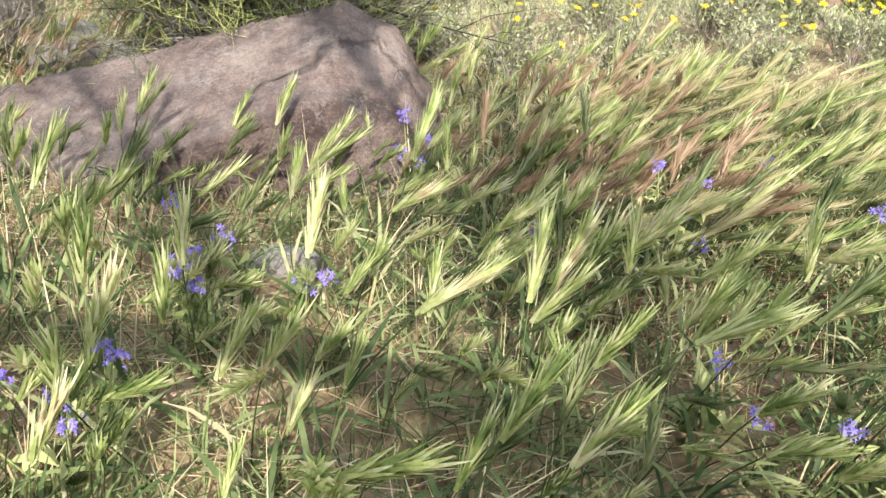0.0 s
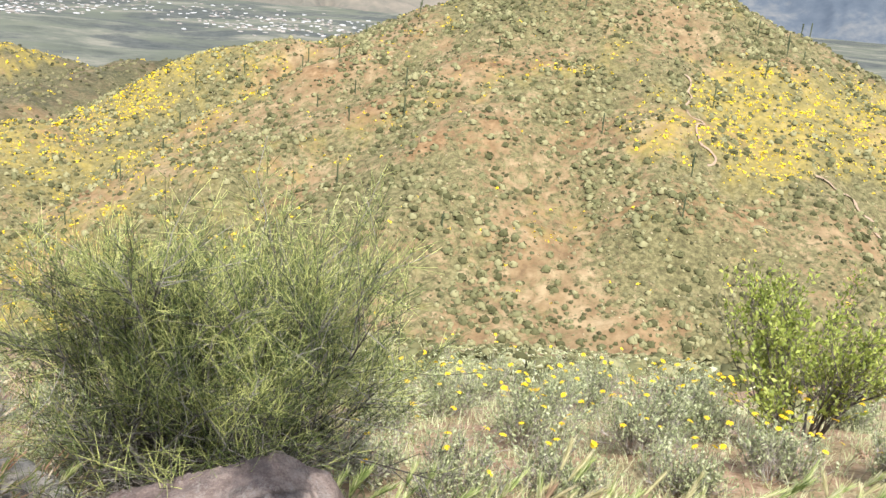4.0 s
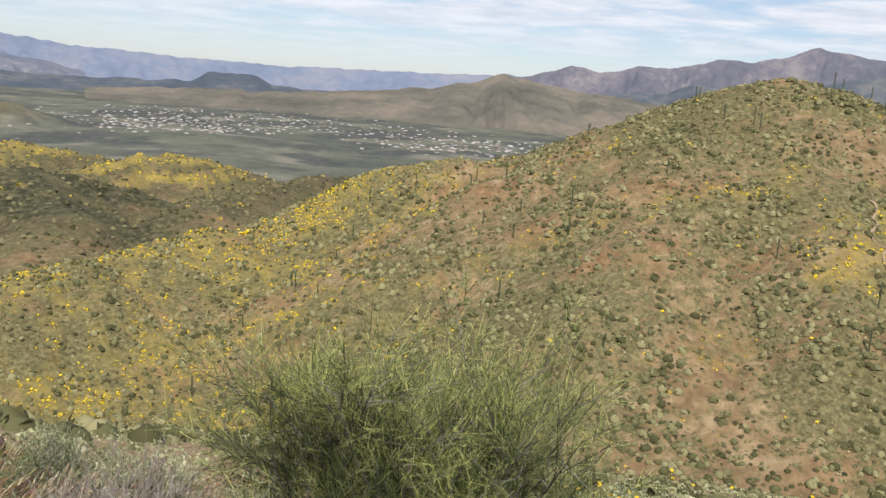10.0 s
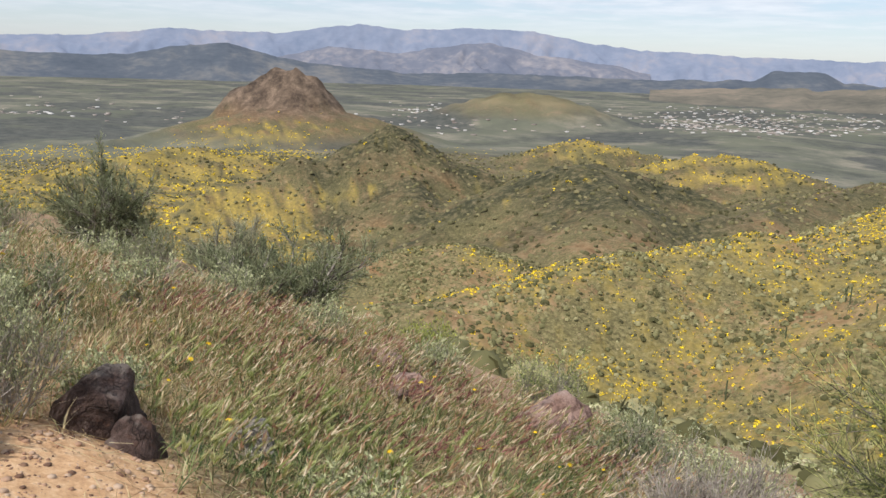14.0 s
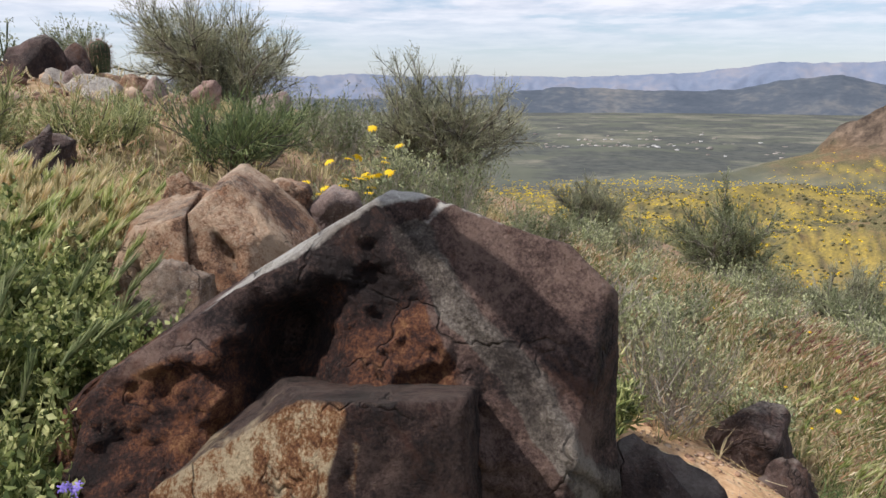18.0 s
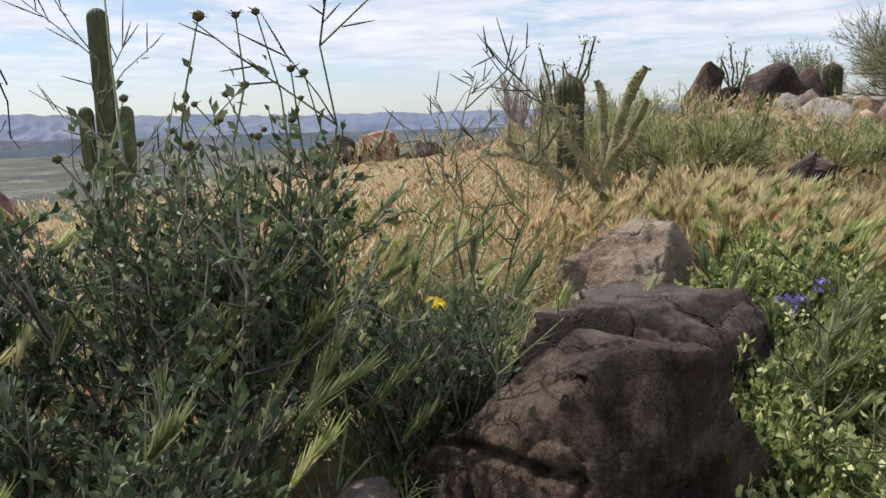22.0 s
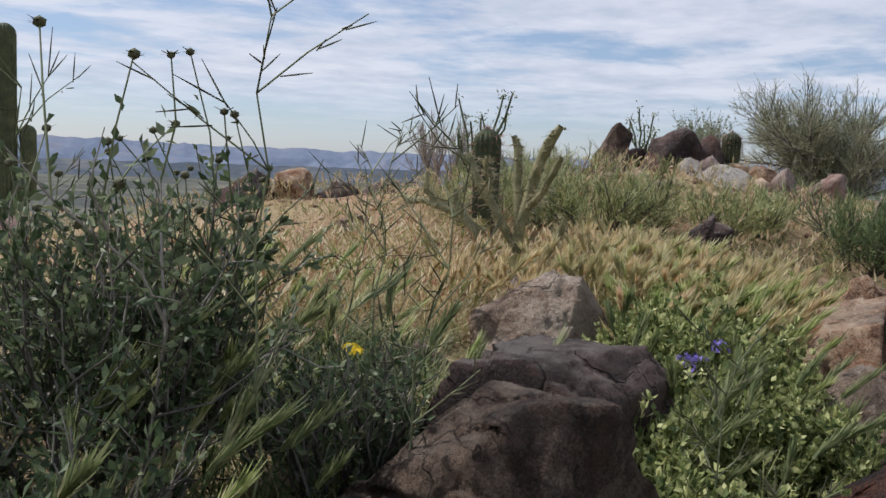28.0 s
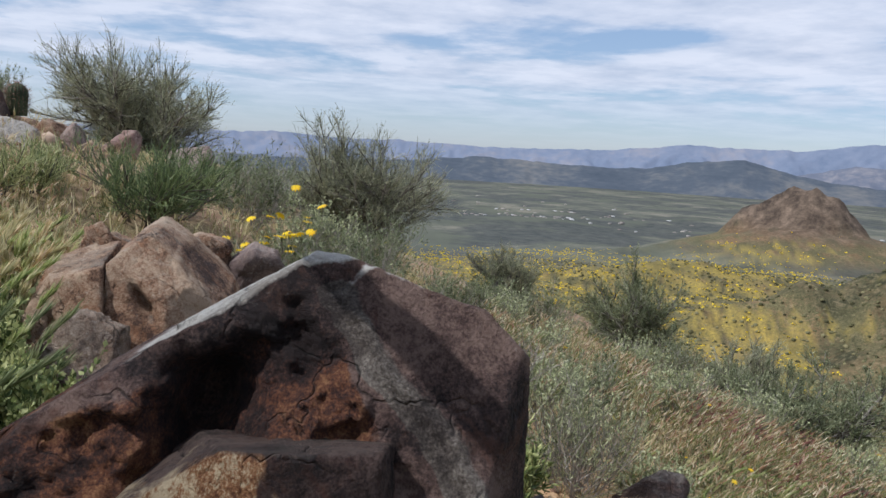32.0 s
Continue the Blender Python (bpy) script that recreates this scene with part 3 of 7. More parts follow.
AZ = np.radians(np.concatenate([np.arange(-48, 76, 0.33), np.arange(76, 176, 0.6), np.arange(176, 312, 3.0)]))
RAD = np.concatenate([np.geomspace(0.25, 60, 95), np.geomspace(61, 1400, 185), np.geomspace(1430, 4890, 36)])
A2, R2 = np.meshgrid(AZ, RAD)
GX, GY = -R2 * np.sin(A2), R2 * np.cos(A2)
GZ = land(GX, GY)
na, nr = len(AZ), len(RAD)
ii, jj = np.meshgrid(np.arange(nr - 1), np.arange(na), indexing="ij")
jn = (jj + 1) % na
quads = np.stack([ii * na + jj, (ii + 1) * na + jj, (ii + 1) * na + jn, ii * na + jn], -1).reshape(-1, 4)
centre = np.array([[0, 0, ground_z(0, 0)]])
tris = np.stack([np.arange(na), (np.arange(na) + 1) % na, np.full(na, na * nr)], -1)


# where the yellow flowers stand: on the sunny crests and flanks
def flowers(x, y, z=None):
    z = land(x, y) if z is None else z
    n = fractal(x, y, 46.0, 4, 8) * 0.5 + fractal(x, y, 9.0, 3, 9) * 0.4
    az = np.degrees(np.arctan2(-x, y))
    r = np.hypot(x, y)
    el = np.degrees(np.arctan2(z - EYE_Z, r))
    wob = 3.5 * fractal(x, y, 30.0, 3, 14)
    right = smooth01(-az + wob, 12.5, 21.0) * smooth01(-el + 0.4 * wob, 2.8, 5.6) * smooth01(12.0 + el + 0.5 * wob, 0, 3.5) * smooth01(300 - r, 0, 40)
    crest = smooth01(az, -6, 2) * smooth01(r, 205, 240) * smooth01(275 - r, 0, 14) * smooth01(34 - az, 0, 12)
    left = smooth01(az, -2, 18) * smooth01(r, 80, 140) * smooth01(300 - r, 0, 50) * smooth01(46 - az, 0, 6)
    strip = smooth01(az, 35, 37) * smooth01(47 - az, 0, 3) * smooth01(r, 185, 205) * smooth01(262 - r, 0, 14)
    plain = smooth01(az, 50, 54) * smooth01(r, 300, 380) * smooth01(1130 - r, 0, 160) * smooth01(-72 - z, 0, 12)
    humps = smooth01(az, 16, 22) * smooth01(r, 560, 620) * smooth01(900 - r, 0, 60) * smooth01(44 - az, 0, 6) * smooth01(z + 92, 0, 12)
    return np.clip(0.9 * right + 0.28 * crest + 0.58 * left + 1.1 * strip + 0.72 * plain + 0.65 * humps + n - 0.22, 0, 1) * smooth01(r, 60, 120) * smooth01(1150 - r, 0, 100)


flower_mask = np.append(flowers(GX, GY, GZ).ravel(), 0.0)
butte = spot(54.0, -1.0, 1160)
red_mask = np.append(np.clip(0.05 + 1.3 * np.exp(-(np.hypot(GX - butte[0], GY - butte[1]) / 85) ** 2) + 0.6 * fractal(GX, GY, 26.0, 4, 12) * smooth01(R2, 70, 170) + 0.02 * smooth01(R2, 30, 90) * smooth01(230 - R2, 0, 90) * smooth01(-np.degrees(A2), -6, 12), 0, 1).ravel(), 0.0)


def off_path(x, y):
    """0 on the trodden path, 1 away from it."""
    return 1 - smooth01(0.75 - np.abs((y - 0.85) + (x + 3.4) * 0.35), 0, 0.4) * smooth01(-x, 1.6, 2.4) * smooth01(x + 7, 0, 2)


def ground_material():
    m = bpy.data.materials.new("desert_ground")
    m.use_nodes = True
    t = m.node_tree
    b = t.nodes["Principled BSDF"]
    geo = add_node(t, "ShaderNodeNewGeometry")
    far = add_node(t, "ShaderNodeAttribute", attribute_name="reach")
    flo = add_node(t, "ShaderNodeAttribute", attribute_name="flower")
    red = add_node(t, "ShaderNodeAttribute", attribute_name="red_soil")

    def noise_at(scale, detail=6.0, rough=0.6):
        n = add_node(t, "ShaderNodeTexNoise", in_Scale=scale, in_Detail=detail, in_Roughness=rough)
        t.links.new(geo.outputs["Position"], n.inputs["Vector"])
        return n.outputs["Fac"]

    soil = ramp(t, noise_at(9.0, 10.0, 0.78), [(0.3, (0.12, 0.07, 0.045)), (0.5, (0.29, 0.185, 0.115)), (0.66, (0.45, 0.33, 0.23))])
    litter = ramp(t, noise_at(23.0, 6.0, 0.7), [(0.35, (0.13, 0.1, 0.05)), (0.6, (0.38, 0.31, 0.17))])
    near = mixed(t, ramp(t, noise_at(1.4), [(0.42, 0.0), (0.6, 0.85)]), soil, litter)
    worn = add_node(t, "ShaderNodeAttribute", attribute_name="worn")
    dust = ramp(t, noise_at(14.0, 10.0, 0.8), [(0.3, (0.3, 0.17, 0.09)), (0.5, (0.56, 0.36, 0.2)), (0.68, (0.7, 0.52, 0.34))])
    near = mixed(t, worn.outputs["Fac"], near, dust)
    redsoil = ramp(t, noise_at(0.35, 8.0, 0.7), [(0.3, (0.065, 0.04, 0.022)), (0.5, (0.19, 0.115, 0.056)), (0.68, (0.34, 0.23, 0.125))])
    earth = ramp(t, noise_at(0.22, 10.0, 0.72), [(0.32, (0.11, 0.072, 0.04)), (0.48, (0.215, 0.15, 0.08)), (0.64, (0.33, 0.25, 0.145))])
    earth = mixed(t, ramp(t, red.outputs["Fac"], [(0.1, 0.1), (0.6, 0.95)]), earth, redsoil)
    growth = ramp(t, noise_at(0.9, 9.0, 0.8), [(0.38, (0.044, 0.043, 0.021)), (0.5, (0.115, 0.108, 0.049)), (0.62, (0.225, 0.2, 0.098))])
    cover_ = math_node(t, "ADD", noise_at(0.55, 9.0, 0.82), math_node(t, "MULTIPLY", math_node(t, "SUBTRACT", noise_at(0.024, 5.0, 0.62), 0.5), 0.8))
    cover_ = math_node(t, "SUBTRACT", cover_, math_node(t, "MULTIPLY", red.outputs["Fac"], 0.2))
    hill = mixed(t, ramp(t, cover_, [(0.395, 0.0), (0.47, 0.9)]), earth, growth)
    # dense scrub of the middle hills, with cloud shade put into its dark tones
    thick = add_node(t, "ShaderNodeAttribute", attribute_name="thicket_shade")
    bushy = ramp(t, noise_at(0.28, 8.0, 0.78), [(0.42, (0.026, 0.029, 0.017)), (0.52, (0.058, 0.058, 0.032)), (0.62, (0.15, 0.125, 0.075))])
    hill = mixed(t, math_node(t, "MULTIPLY", thick.outputs["Fac"], ramp(t, noise_at(0.05, 6.0, 0.7), [(0.36, 0.55), (0.56, 1.0)])), hill, bushy)
    gold = ramp(t, noise_at(0.6, 6.0, 0.7), [(0.35, (0.16, 0.135, 0.05)), (0.62, (0.42, 0.31, 0.07))])
    hill = mixed(t, ramp(t, flo.outputs["Fac"], [(0.1, 0.0), (0.8, 0.5)]), hill, gold)
    fields = add_node(t, "ShaderNodeAttribute", attribute_name="goldfield")
    hill = mixed(t, ramp(t, fields.outputs["Fac"], [(0.15, 0.0), (0.9, 0.6)]), hill, gold)
    # plain's base is greyed for distance haze
    plain = ramp(t, noise_at(0.009, 12.0, 0.72), [(0.38, (0.068, 0.074, 0.061)), (0.5, (0.12, 0.124, 0.096)), (0.62, (0.2, 0.188, 0.145))])
    # broad dark patches: cloud shade put into the plain's colour
    patch = ramp(t, noise_at(0.0042, 7.0, 0.6), [(0.47, 0.0), (0.53, 0.9)])
    plain = mixed(t, patch, plain, ramp(t, noise_at(0.05, 8.0, 0.7), [(0.35, (0.04, 0.046, 0.046)), (0.65, (0.095, 0.1, 0.088))]))
    meadow = ramp(t, noise_at(0.0065, 6.0, 0.6), [(0.52, 0.0), (0.6, 0.7)])
    plain = mixed(t, meadow, plain, (0.11, 0.118, 0.085))
    mid = mixed(t, ramp(t, far.outputs["Fac"], [(0.0, 0.0), (1.0, 1.0)]), near, hill)
    far2 = add_node(t, "ShaderNodeAttribute", attribute_name="reach_far")
    crag = add_node(t, "ShaderNodeAttribute", attribute_name="crag")
    mid = mixed(t, crag.outputs["Fac"], mid, ramp(t, noise_at(0.06, 10.0, 0.75), [(0.36, (0.035, 0.028, 0.024)), (0.5, (0.1, 0.076, 0.058)), (0.64, (0.2, 0.15, 0.11))]))
    rise = add_node(t, "ShaderNodeAttribute", attribute_name="rise")
    plain = mixed(t, rise.outputs["Fac"], plain, ramp(t, noise_at(0.012, 10.0, 0.65), [(0.35, (0.08, 0.078, 0.045)), (0.5, (0.16, 0.142, 0.08)), (0.65, (0.25, 0.2, 0.12))]))
    t.links.new(mixed(t, far2.outputs["Fac"], mid, plain), b.inputs["Base Color"])
    b.inputs["Roughness"].default_value = 0.95
    b.inputs["Specular IOR Level"].default_value = 0.1
    bump = add_node(t, "ShaderNodeBump", in_Strength=0.7, in_Distance=0.012)
    t.links.new(noise_at(30.0, 8.0, 0.75), bump.inputs["Height"])
    t.links.new(bump.outputs[0], b.inputs["Normal"])
    return m


me = mesh_of("ground", np.concatenate([np.stack([GX, GY, GZ], -1).reshape(-1, 3), centre]), [quads, tris], ground_material(), smooth=True)
at_butte = np.exp(-(np.hypot(GX - butte[0], GY - butte[1]) / 120) ** 2)
for key, val in (("crag", smooth01(GZ, -92, -62) * smooth01(190 - np.hypot(GX - butte[0], GY - butte[1]), 0, 80) * 0.95), ("rise", 0.9 * smooth01(GZ, VALLEY + 16, VALLEY + 45)), ("worn", 1 - off_path(GX, GY)), ("thicket_shade", np.maximum(smooth01(R2, 300, 390) * smooth01(630 - R2, 0, 60) * smooth01(np.degrees(A2), 20, 26) * smooth01(57 - np.degrees(A2), 0, 6), 0.75 * smooth01(R2, 275, 400) * smooth01(1700 - R2, 0, 500) * (1 - at_butte)) * np.clip(0.7 + 0.5 * fractal(GX, GY, 70.0, 3, 17) + 0.6 * smooth01(GZ, -78, -50), 0, 1)), ("reach", smooth01(R2, 12, 50)), ("reach_far", np.maximum(smooth01(R2, 650, 1000) * smooth01(VALLEY + 34 - GZ, 0, 24), smooth01(R2, 1350, 1900)))):
    me.attributes.new(key, "FLOAT", "POINT").data.foreach_set("value", np.append(val.ravel(), 0.0))
me.attributes.new("goldfield", "FLOAT", "POINT").data.foreach_set("value", flower_mask * np.append(smooth01(R2, 320, 420).ravel(), 0.0))
me.attributes.new("flower", "FLOAT", "POINT").data.foreach_set("value", flower_mask)
me.attributes.new("red_soil", "FLOAT", "POINT").data.foreach_set("value", red_mask)
tagged(new("ground", me), "desert hillside of orange soil falling to a wide scrub valley", "ground", kind="structure")


# ---- far mountains ----
def far_range(name, label, crest, r0, depth, colours, glow, base=VALLEY, jag=0.12, seed=1, fold_size=0.3):
    """A backdrop range: crest is (azimuth, elevation) pairs at distance r0; its near flank, cut by gullies, runs down to the plain."""
    az = np.arange(crest[0][0], crest[-1][0] + 0.01, 0.12)
    el = np.interp(az, [c[0] for c in crest], [c[1] for c in crest])
    el = el + jag * (fractal(az * 10, az * 0 + seed, 30.0, 6, seed))
    top = EYE_Z + r0 * np.tan(np.radians(el))
    k = 24
    u = np.linspace(0, 1, k)[:, None]
    r = r0 - depth * (1 - u)
    x, y = -r * np.sin(np.radians(az)), r * np.cos(np.radians(az))
    warp = 160 * fractal(x, y, 900.0, 3, seed + 4)
    spur = 1 - 2 * np.abs(fractal(x + warp, y - warp, 620.0, 4, seed + 2))
    z = base - 30 + (top - base + 30) * (u ** 1.15) + spur * fold_size * np.maximum(top - base, 30) * np.sin(np.pi * u) ** 0.8 * (1 - 0.55 * u)
    z = np.minimum(z, EYE_Z + (top - EYE_Z) * r / r0)
    n = len(az)
    i, j = np.meshgrid(np.arange(k - 1), np.arange(n - 1), indexing="ij")
    q = np.stack([i * n + j, i * n + j + 1, (i + 1) * n + j + 1, (i + 1) * n + j], -1).reshape(-1, 4)[:, ::-1]
    # distance haze is put into the bluish colours and a faint emission
    m = surface(name + "_hazed_rock", colours, 0.0028, 1.0, 0.0, detail=9.0, spec=0.0)
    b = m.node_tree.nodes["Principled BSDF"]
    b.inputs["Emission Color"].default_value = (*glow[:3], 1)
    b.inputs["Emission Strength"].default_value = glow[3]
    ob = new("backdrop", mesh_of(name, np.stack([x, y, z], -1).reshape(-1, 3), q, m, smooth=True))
    return tagged(ob, label, "mountains", kind="structure")


# colour of the haze glow painted onto every range
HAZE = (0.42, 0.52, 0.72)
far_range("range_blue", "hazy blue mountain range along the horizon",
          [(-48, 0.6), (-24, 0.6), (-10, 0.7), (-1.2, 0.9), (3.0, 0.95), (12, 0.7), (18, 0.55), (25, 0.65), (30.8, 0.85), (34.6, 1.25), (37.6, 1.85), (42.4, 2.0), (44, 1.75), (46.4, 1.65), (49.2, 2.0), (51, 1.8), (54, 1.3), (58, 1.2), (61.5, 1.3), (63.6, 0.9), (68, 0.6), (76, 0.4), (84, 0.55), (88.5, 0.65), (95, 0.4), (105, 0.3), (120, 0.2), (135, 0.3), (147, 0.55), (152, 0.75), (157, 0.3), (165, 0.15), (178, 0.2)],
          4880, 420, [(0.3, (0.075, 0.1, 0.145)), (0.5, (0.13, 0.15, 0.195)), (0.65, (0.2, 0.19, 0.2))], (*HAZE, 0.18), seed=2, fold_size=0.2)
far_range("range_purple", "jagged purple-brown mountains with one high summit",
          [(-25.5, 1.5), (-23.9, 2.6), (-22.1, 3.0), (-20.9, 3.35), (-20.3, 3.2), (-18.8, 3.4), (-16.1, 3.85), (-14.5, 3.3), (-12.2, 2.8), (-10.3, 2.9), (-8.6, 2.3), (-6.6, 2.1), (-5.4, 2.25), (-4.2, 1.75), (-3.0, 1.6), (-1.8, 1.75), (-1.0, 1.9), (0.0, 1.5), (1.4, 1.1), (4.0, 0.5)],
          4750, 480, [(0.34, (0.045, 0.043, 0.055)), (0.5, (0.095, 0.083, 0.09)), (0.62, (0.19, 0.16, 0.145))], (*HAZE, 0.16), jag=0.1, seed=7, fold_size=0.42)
# sunlit look is put into these paler pinkish base colours
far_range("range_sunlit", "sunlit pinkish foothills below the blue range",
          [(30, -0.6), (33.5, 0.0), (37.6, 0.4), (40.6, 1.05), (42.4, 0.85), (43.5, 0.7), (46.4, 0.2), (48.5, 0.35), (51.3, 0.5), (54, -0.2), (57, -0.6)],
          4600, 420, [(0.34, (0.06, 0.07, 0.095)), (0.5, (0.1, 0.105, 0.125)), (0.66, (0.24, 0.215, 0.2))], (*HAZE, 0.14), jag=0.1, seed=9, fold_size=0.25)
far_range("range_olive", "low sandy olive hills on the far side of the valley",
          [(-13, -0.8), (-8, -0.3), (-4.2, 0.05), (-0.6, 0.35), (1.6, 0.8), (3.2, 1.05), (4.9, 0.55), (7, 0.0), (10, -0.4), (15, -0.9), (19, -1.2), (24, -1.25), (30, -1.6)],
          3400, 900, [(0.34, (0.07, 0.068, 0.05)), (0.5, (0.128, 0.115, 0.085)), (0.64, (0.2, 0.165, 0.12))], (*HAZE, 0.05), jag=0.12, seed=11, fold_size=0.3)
# shaded look is put into these darker base colours
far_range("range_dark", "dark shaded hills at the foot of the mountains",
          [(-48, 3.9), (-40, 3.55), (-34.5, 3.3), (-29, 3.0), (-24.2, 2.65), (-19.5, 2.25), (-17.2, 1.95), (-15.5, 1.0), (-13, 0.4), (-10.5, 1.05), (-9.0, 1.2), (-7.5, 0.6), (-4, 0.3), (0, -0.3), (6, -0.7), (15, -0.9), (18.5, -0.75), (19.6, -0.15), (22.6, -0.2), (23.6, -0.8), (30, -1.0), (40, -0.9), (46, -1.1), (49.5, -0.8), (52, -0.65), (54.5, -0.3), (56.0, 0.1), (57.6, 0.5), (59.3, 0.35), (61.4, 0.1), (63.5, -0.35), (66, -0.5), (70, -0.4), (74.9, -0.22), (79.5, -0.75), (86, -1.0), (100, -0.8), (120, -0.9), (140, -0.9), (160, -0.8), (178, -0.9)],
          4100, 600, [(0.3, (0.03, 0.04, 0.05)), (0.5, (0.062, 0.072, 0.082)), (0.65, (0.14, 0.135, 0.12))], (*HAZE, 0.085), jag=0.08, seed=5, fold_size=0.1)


# ---- rocks ----
ICO = {}


def ico(level):
    if level not in ICO:
        bm = bmesh.new()
        bmesh.ops.create_icosphere(bm, subdivisions=level, radius=1.0)
        v = np.array([p.co[:] for p in bm.verts])
        f = np.array([[p.index for p in q.verts] for q in bm.faces])
        bm.free()
        ICO[level] = (v, f)
    return ICO[level]


def rock_mesh(name, planes, seed, material, level=4, rough=0.09, crisp=170.0, grain=2.2, cracks=0.5, chips=5, facets=24, chop=0.9, grooves=()):
    """A stone bounded by planes (normal x, y, z and distance in metres), its edges worn round, its faces broken up."""
    w, f = ico(level)
    n = np.array([p[:3] for p in planes], float)
    n /= np.linalg.norm(n, axis=1)[:, None]
    d = np.array([p[3] for p in planes], float)
    size = d.mean()
    dots = w @ n.T
    reach = np.where(dots > 0.02, d / np.maximum(dots, 0.02), 1e3)
    k = crisp / size
    # chips knocked off the corners
    r = np.random.default_rng(seed)
    hull = w * reach.min(1)[:, None]
    for _ in range(chips):
        c2 = r.normal(size=3)
        c2[2] = abs(c2[2]) * 0.8
        c2 /= np.linalg.norm(c2)
        far = (hull @ c2).max() * r.uniform(0.8, 0.96)
        dd = w @ c2
        reach = np.concatenate([reach, np.where(dd > 0.02, far / np.maximum(dd, 0.02), 1e3)[:, None]], 1)
    near = reach.min(1)
    reach = near - np.log(np.exp(-k * (reach - near[:, None])).sum(1)) / k * 0.6
    v = w * reach[:, None]
    o = r.uniform(0, 50, 3)
    q = v / size
    push = np.array([noise.fractal(Vector(p * grain + o), 0.9, 2.1, 6) for p in q])
    line = np.array([abs(noise.noise(Vector(p * grain * 0.8 + o * 2))) for p in q])
    step = np.array([noise.cell(Vector(p * grain * 1.3 + o)) for p in q]) - 0.5
    chisel = 0
    for count, much in ((facets, 1.0), (facets * 5, 0.4)):
        sd = r.normal(size=(count, 3))
        sd /= np.linalg.norm(sd, axis=1)[:, None]
        turn = w + 0.1 * np.stack([push, line * 2 - 0.5, -push], -1)
        cell = np.argmax(turn @ sd.T + r.uniform(-0.03, 0.03, count), 1)
        tilt_ = r.normal(size=(count, 3)) * 1.3
        chisel = chisel + much * (r.uniform(-0.6, 0.6, count)[cell] + ((w - sd[cell]) * tilt_[cell]).sum(1))
    push = push * 0.35 + chisel * chop
    for p0, p1, wide_, deep in grooves:
        p0, p1 = np.array(p0), np.array(p1)
        u = np.clip((v - p0) @ (p1 - p0) / ((p1 - p0) @ (p1 - p0)), 0, 1)
        away = np.linalg.norm(v - p0 - u[:, None] * (p1 - p0), axis=1)
        v[:, 0] -= deep * np.exp(-(away / wide_) ** 2)
    v *= (1 + rough * push + rough * 0.12 * step - rough * cracks * np.exp(-(line / 0.035) ** 2))[:, None]
    return mesh_of(name, v, f, material, smooth=False)


def lump(dims, seed, cuts=8, wild=0.42):
    """Bounding planes of a plain stone with the half sizes dims."""
    r = np.random.default_rng(seed)
    out = [(0, 0, -1, dims[2])]
    for k in range(cuts):
        g = 2 * np.pi * 0.618 * k + r.uniform(-0.3, 0.3)
        z = -0.35 + 1.3 * (k + 0.5) / cuts
        c = math.sqrt(max(1 - min(z, 1) ** 2, 0.02))
        n = np.array([c * math.cos(g), c * math.sin(g), z]) + r.normal(size=3) * 0.15
        n /= np.linalg.norm(n)
        out.append((*n, float(np.linalg.norm(n * dims)) * (1 - wild * r.uniform(0, 1))))
    return out


def rock(name, place, dims, seed, material, label, yaw=0, tip=(0, 0), group="", planes=None, faced=None, **kw):
    ob = new(name, rock_mesh(name, planes or lump(np.array(dims), seed), seed, material, **kw))
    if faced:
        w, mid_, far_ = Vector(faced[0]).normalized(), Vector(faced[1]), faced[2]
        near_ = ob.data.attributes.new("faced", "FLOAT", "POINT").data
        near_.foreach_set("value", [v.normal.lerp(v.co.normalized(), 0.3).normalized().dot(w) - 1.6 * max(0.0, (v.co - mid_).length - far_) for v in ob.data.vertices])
    ob.matrix_basis = pose(*place, tip[0], tip[1], yaw)
    return tagged(ob, label, "rock", group)


rock("boulder", (-0.53, 2.44, -0.6), None, 3, M_pink, "large pink-grey granite boulder in front of a green bush", yaw=10, level=6, rough=0.035, grain=2.4, chop=0.25,
     planes=[(0, 0, -1, 0.4), (-0.33, -0.1, 1, 0.43), (0.1, -0.3, 1, 0.46), (0, -1, 0.32, 0.36), (0, 1, 0.2, 0.32), (1, -0.1, 0.45, 0.58), (-1, 0, 0.25, 0.95), (0.5, -0.8, 0.5, 0.47), (-0.6, -0.8, 0.4, 0.62)])
def bounds(centre_, faces_):
    """Bounding planes round a centre, from (normal, a point of the face) pairs."""
    out = []
    for n, q in faces_:
        n = Vector(n).normalized()
        out.append((*n, n.dot(Vector(q) - Vector(centre_))))
    return out


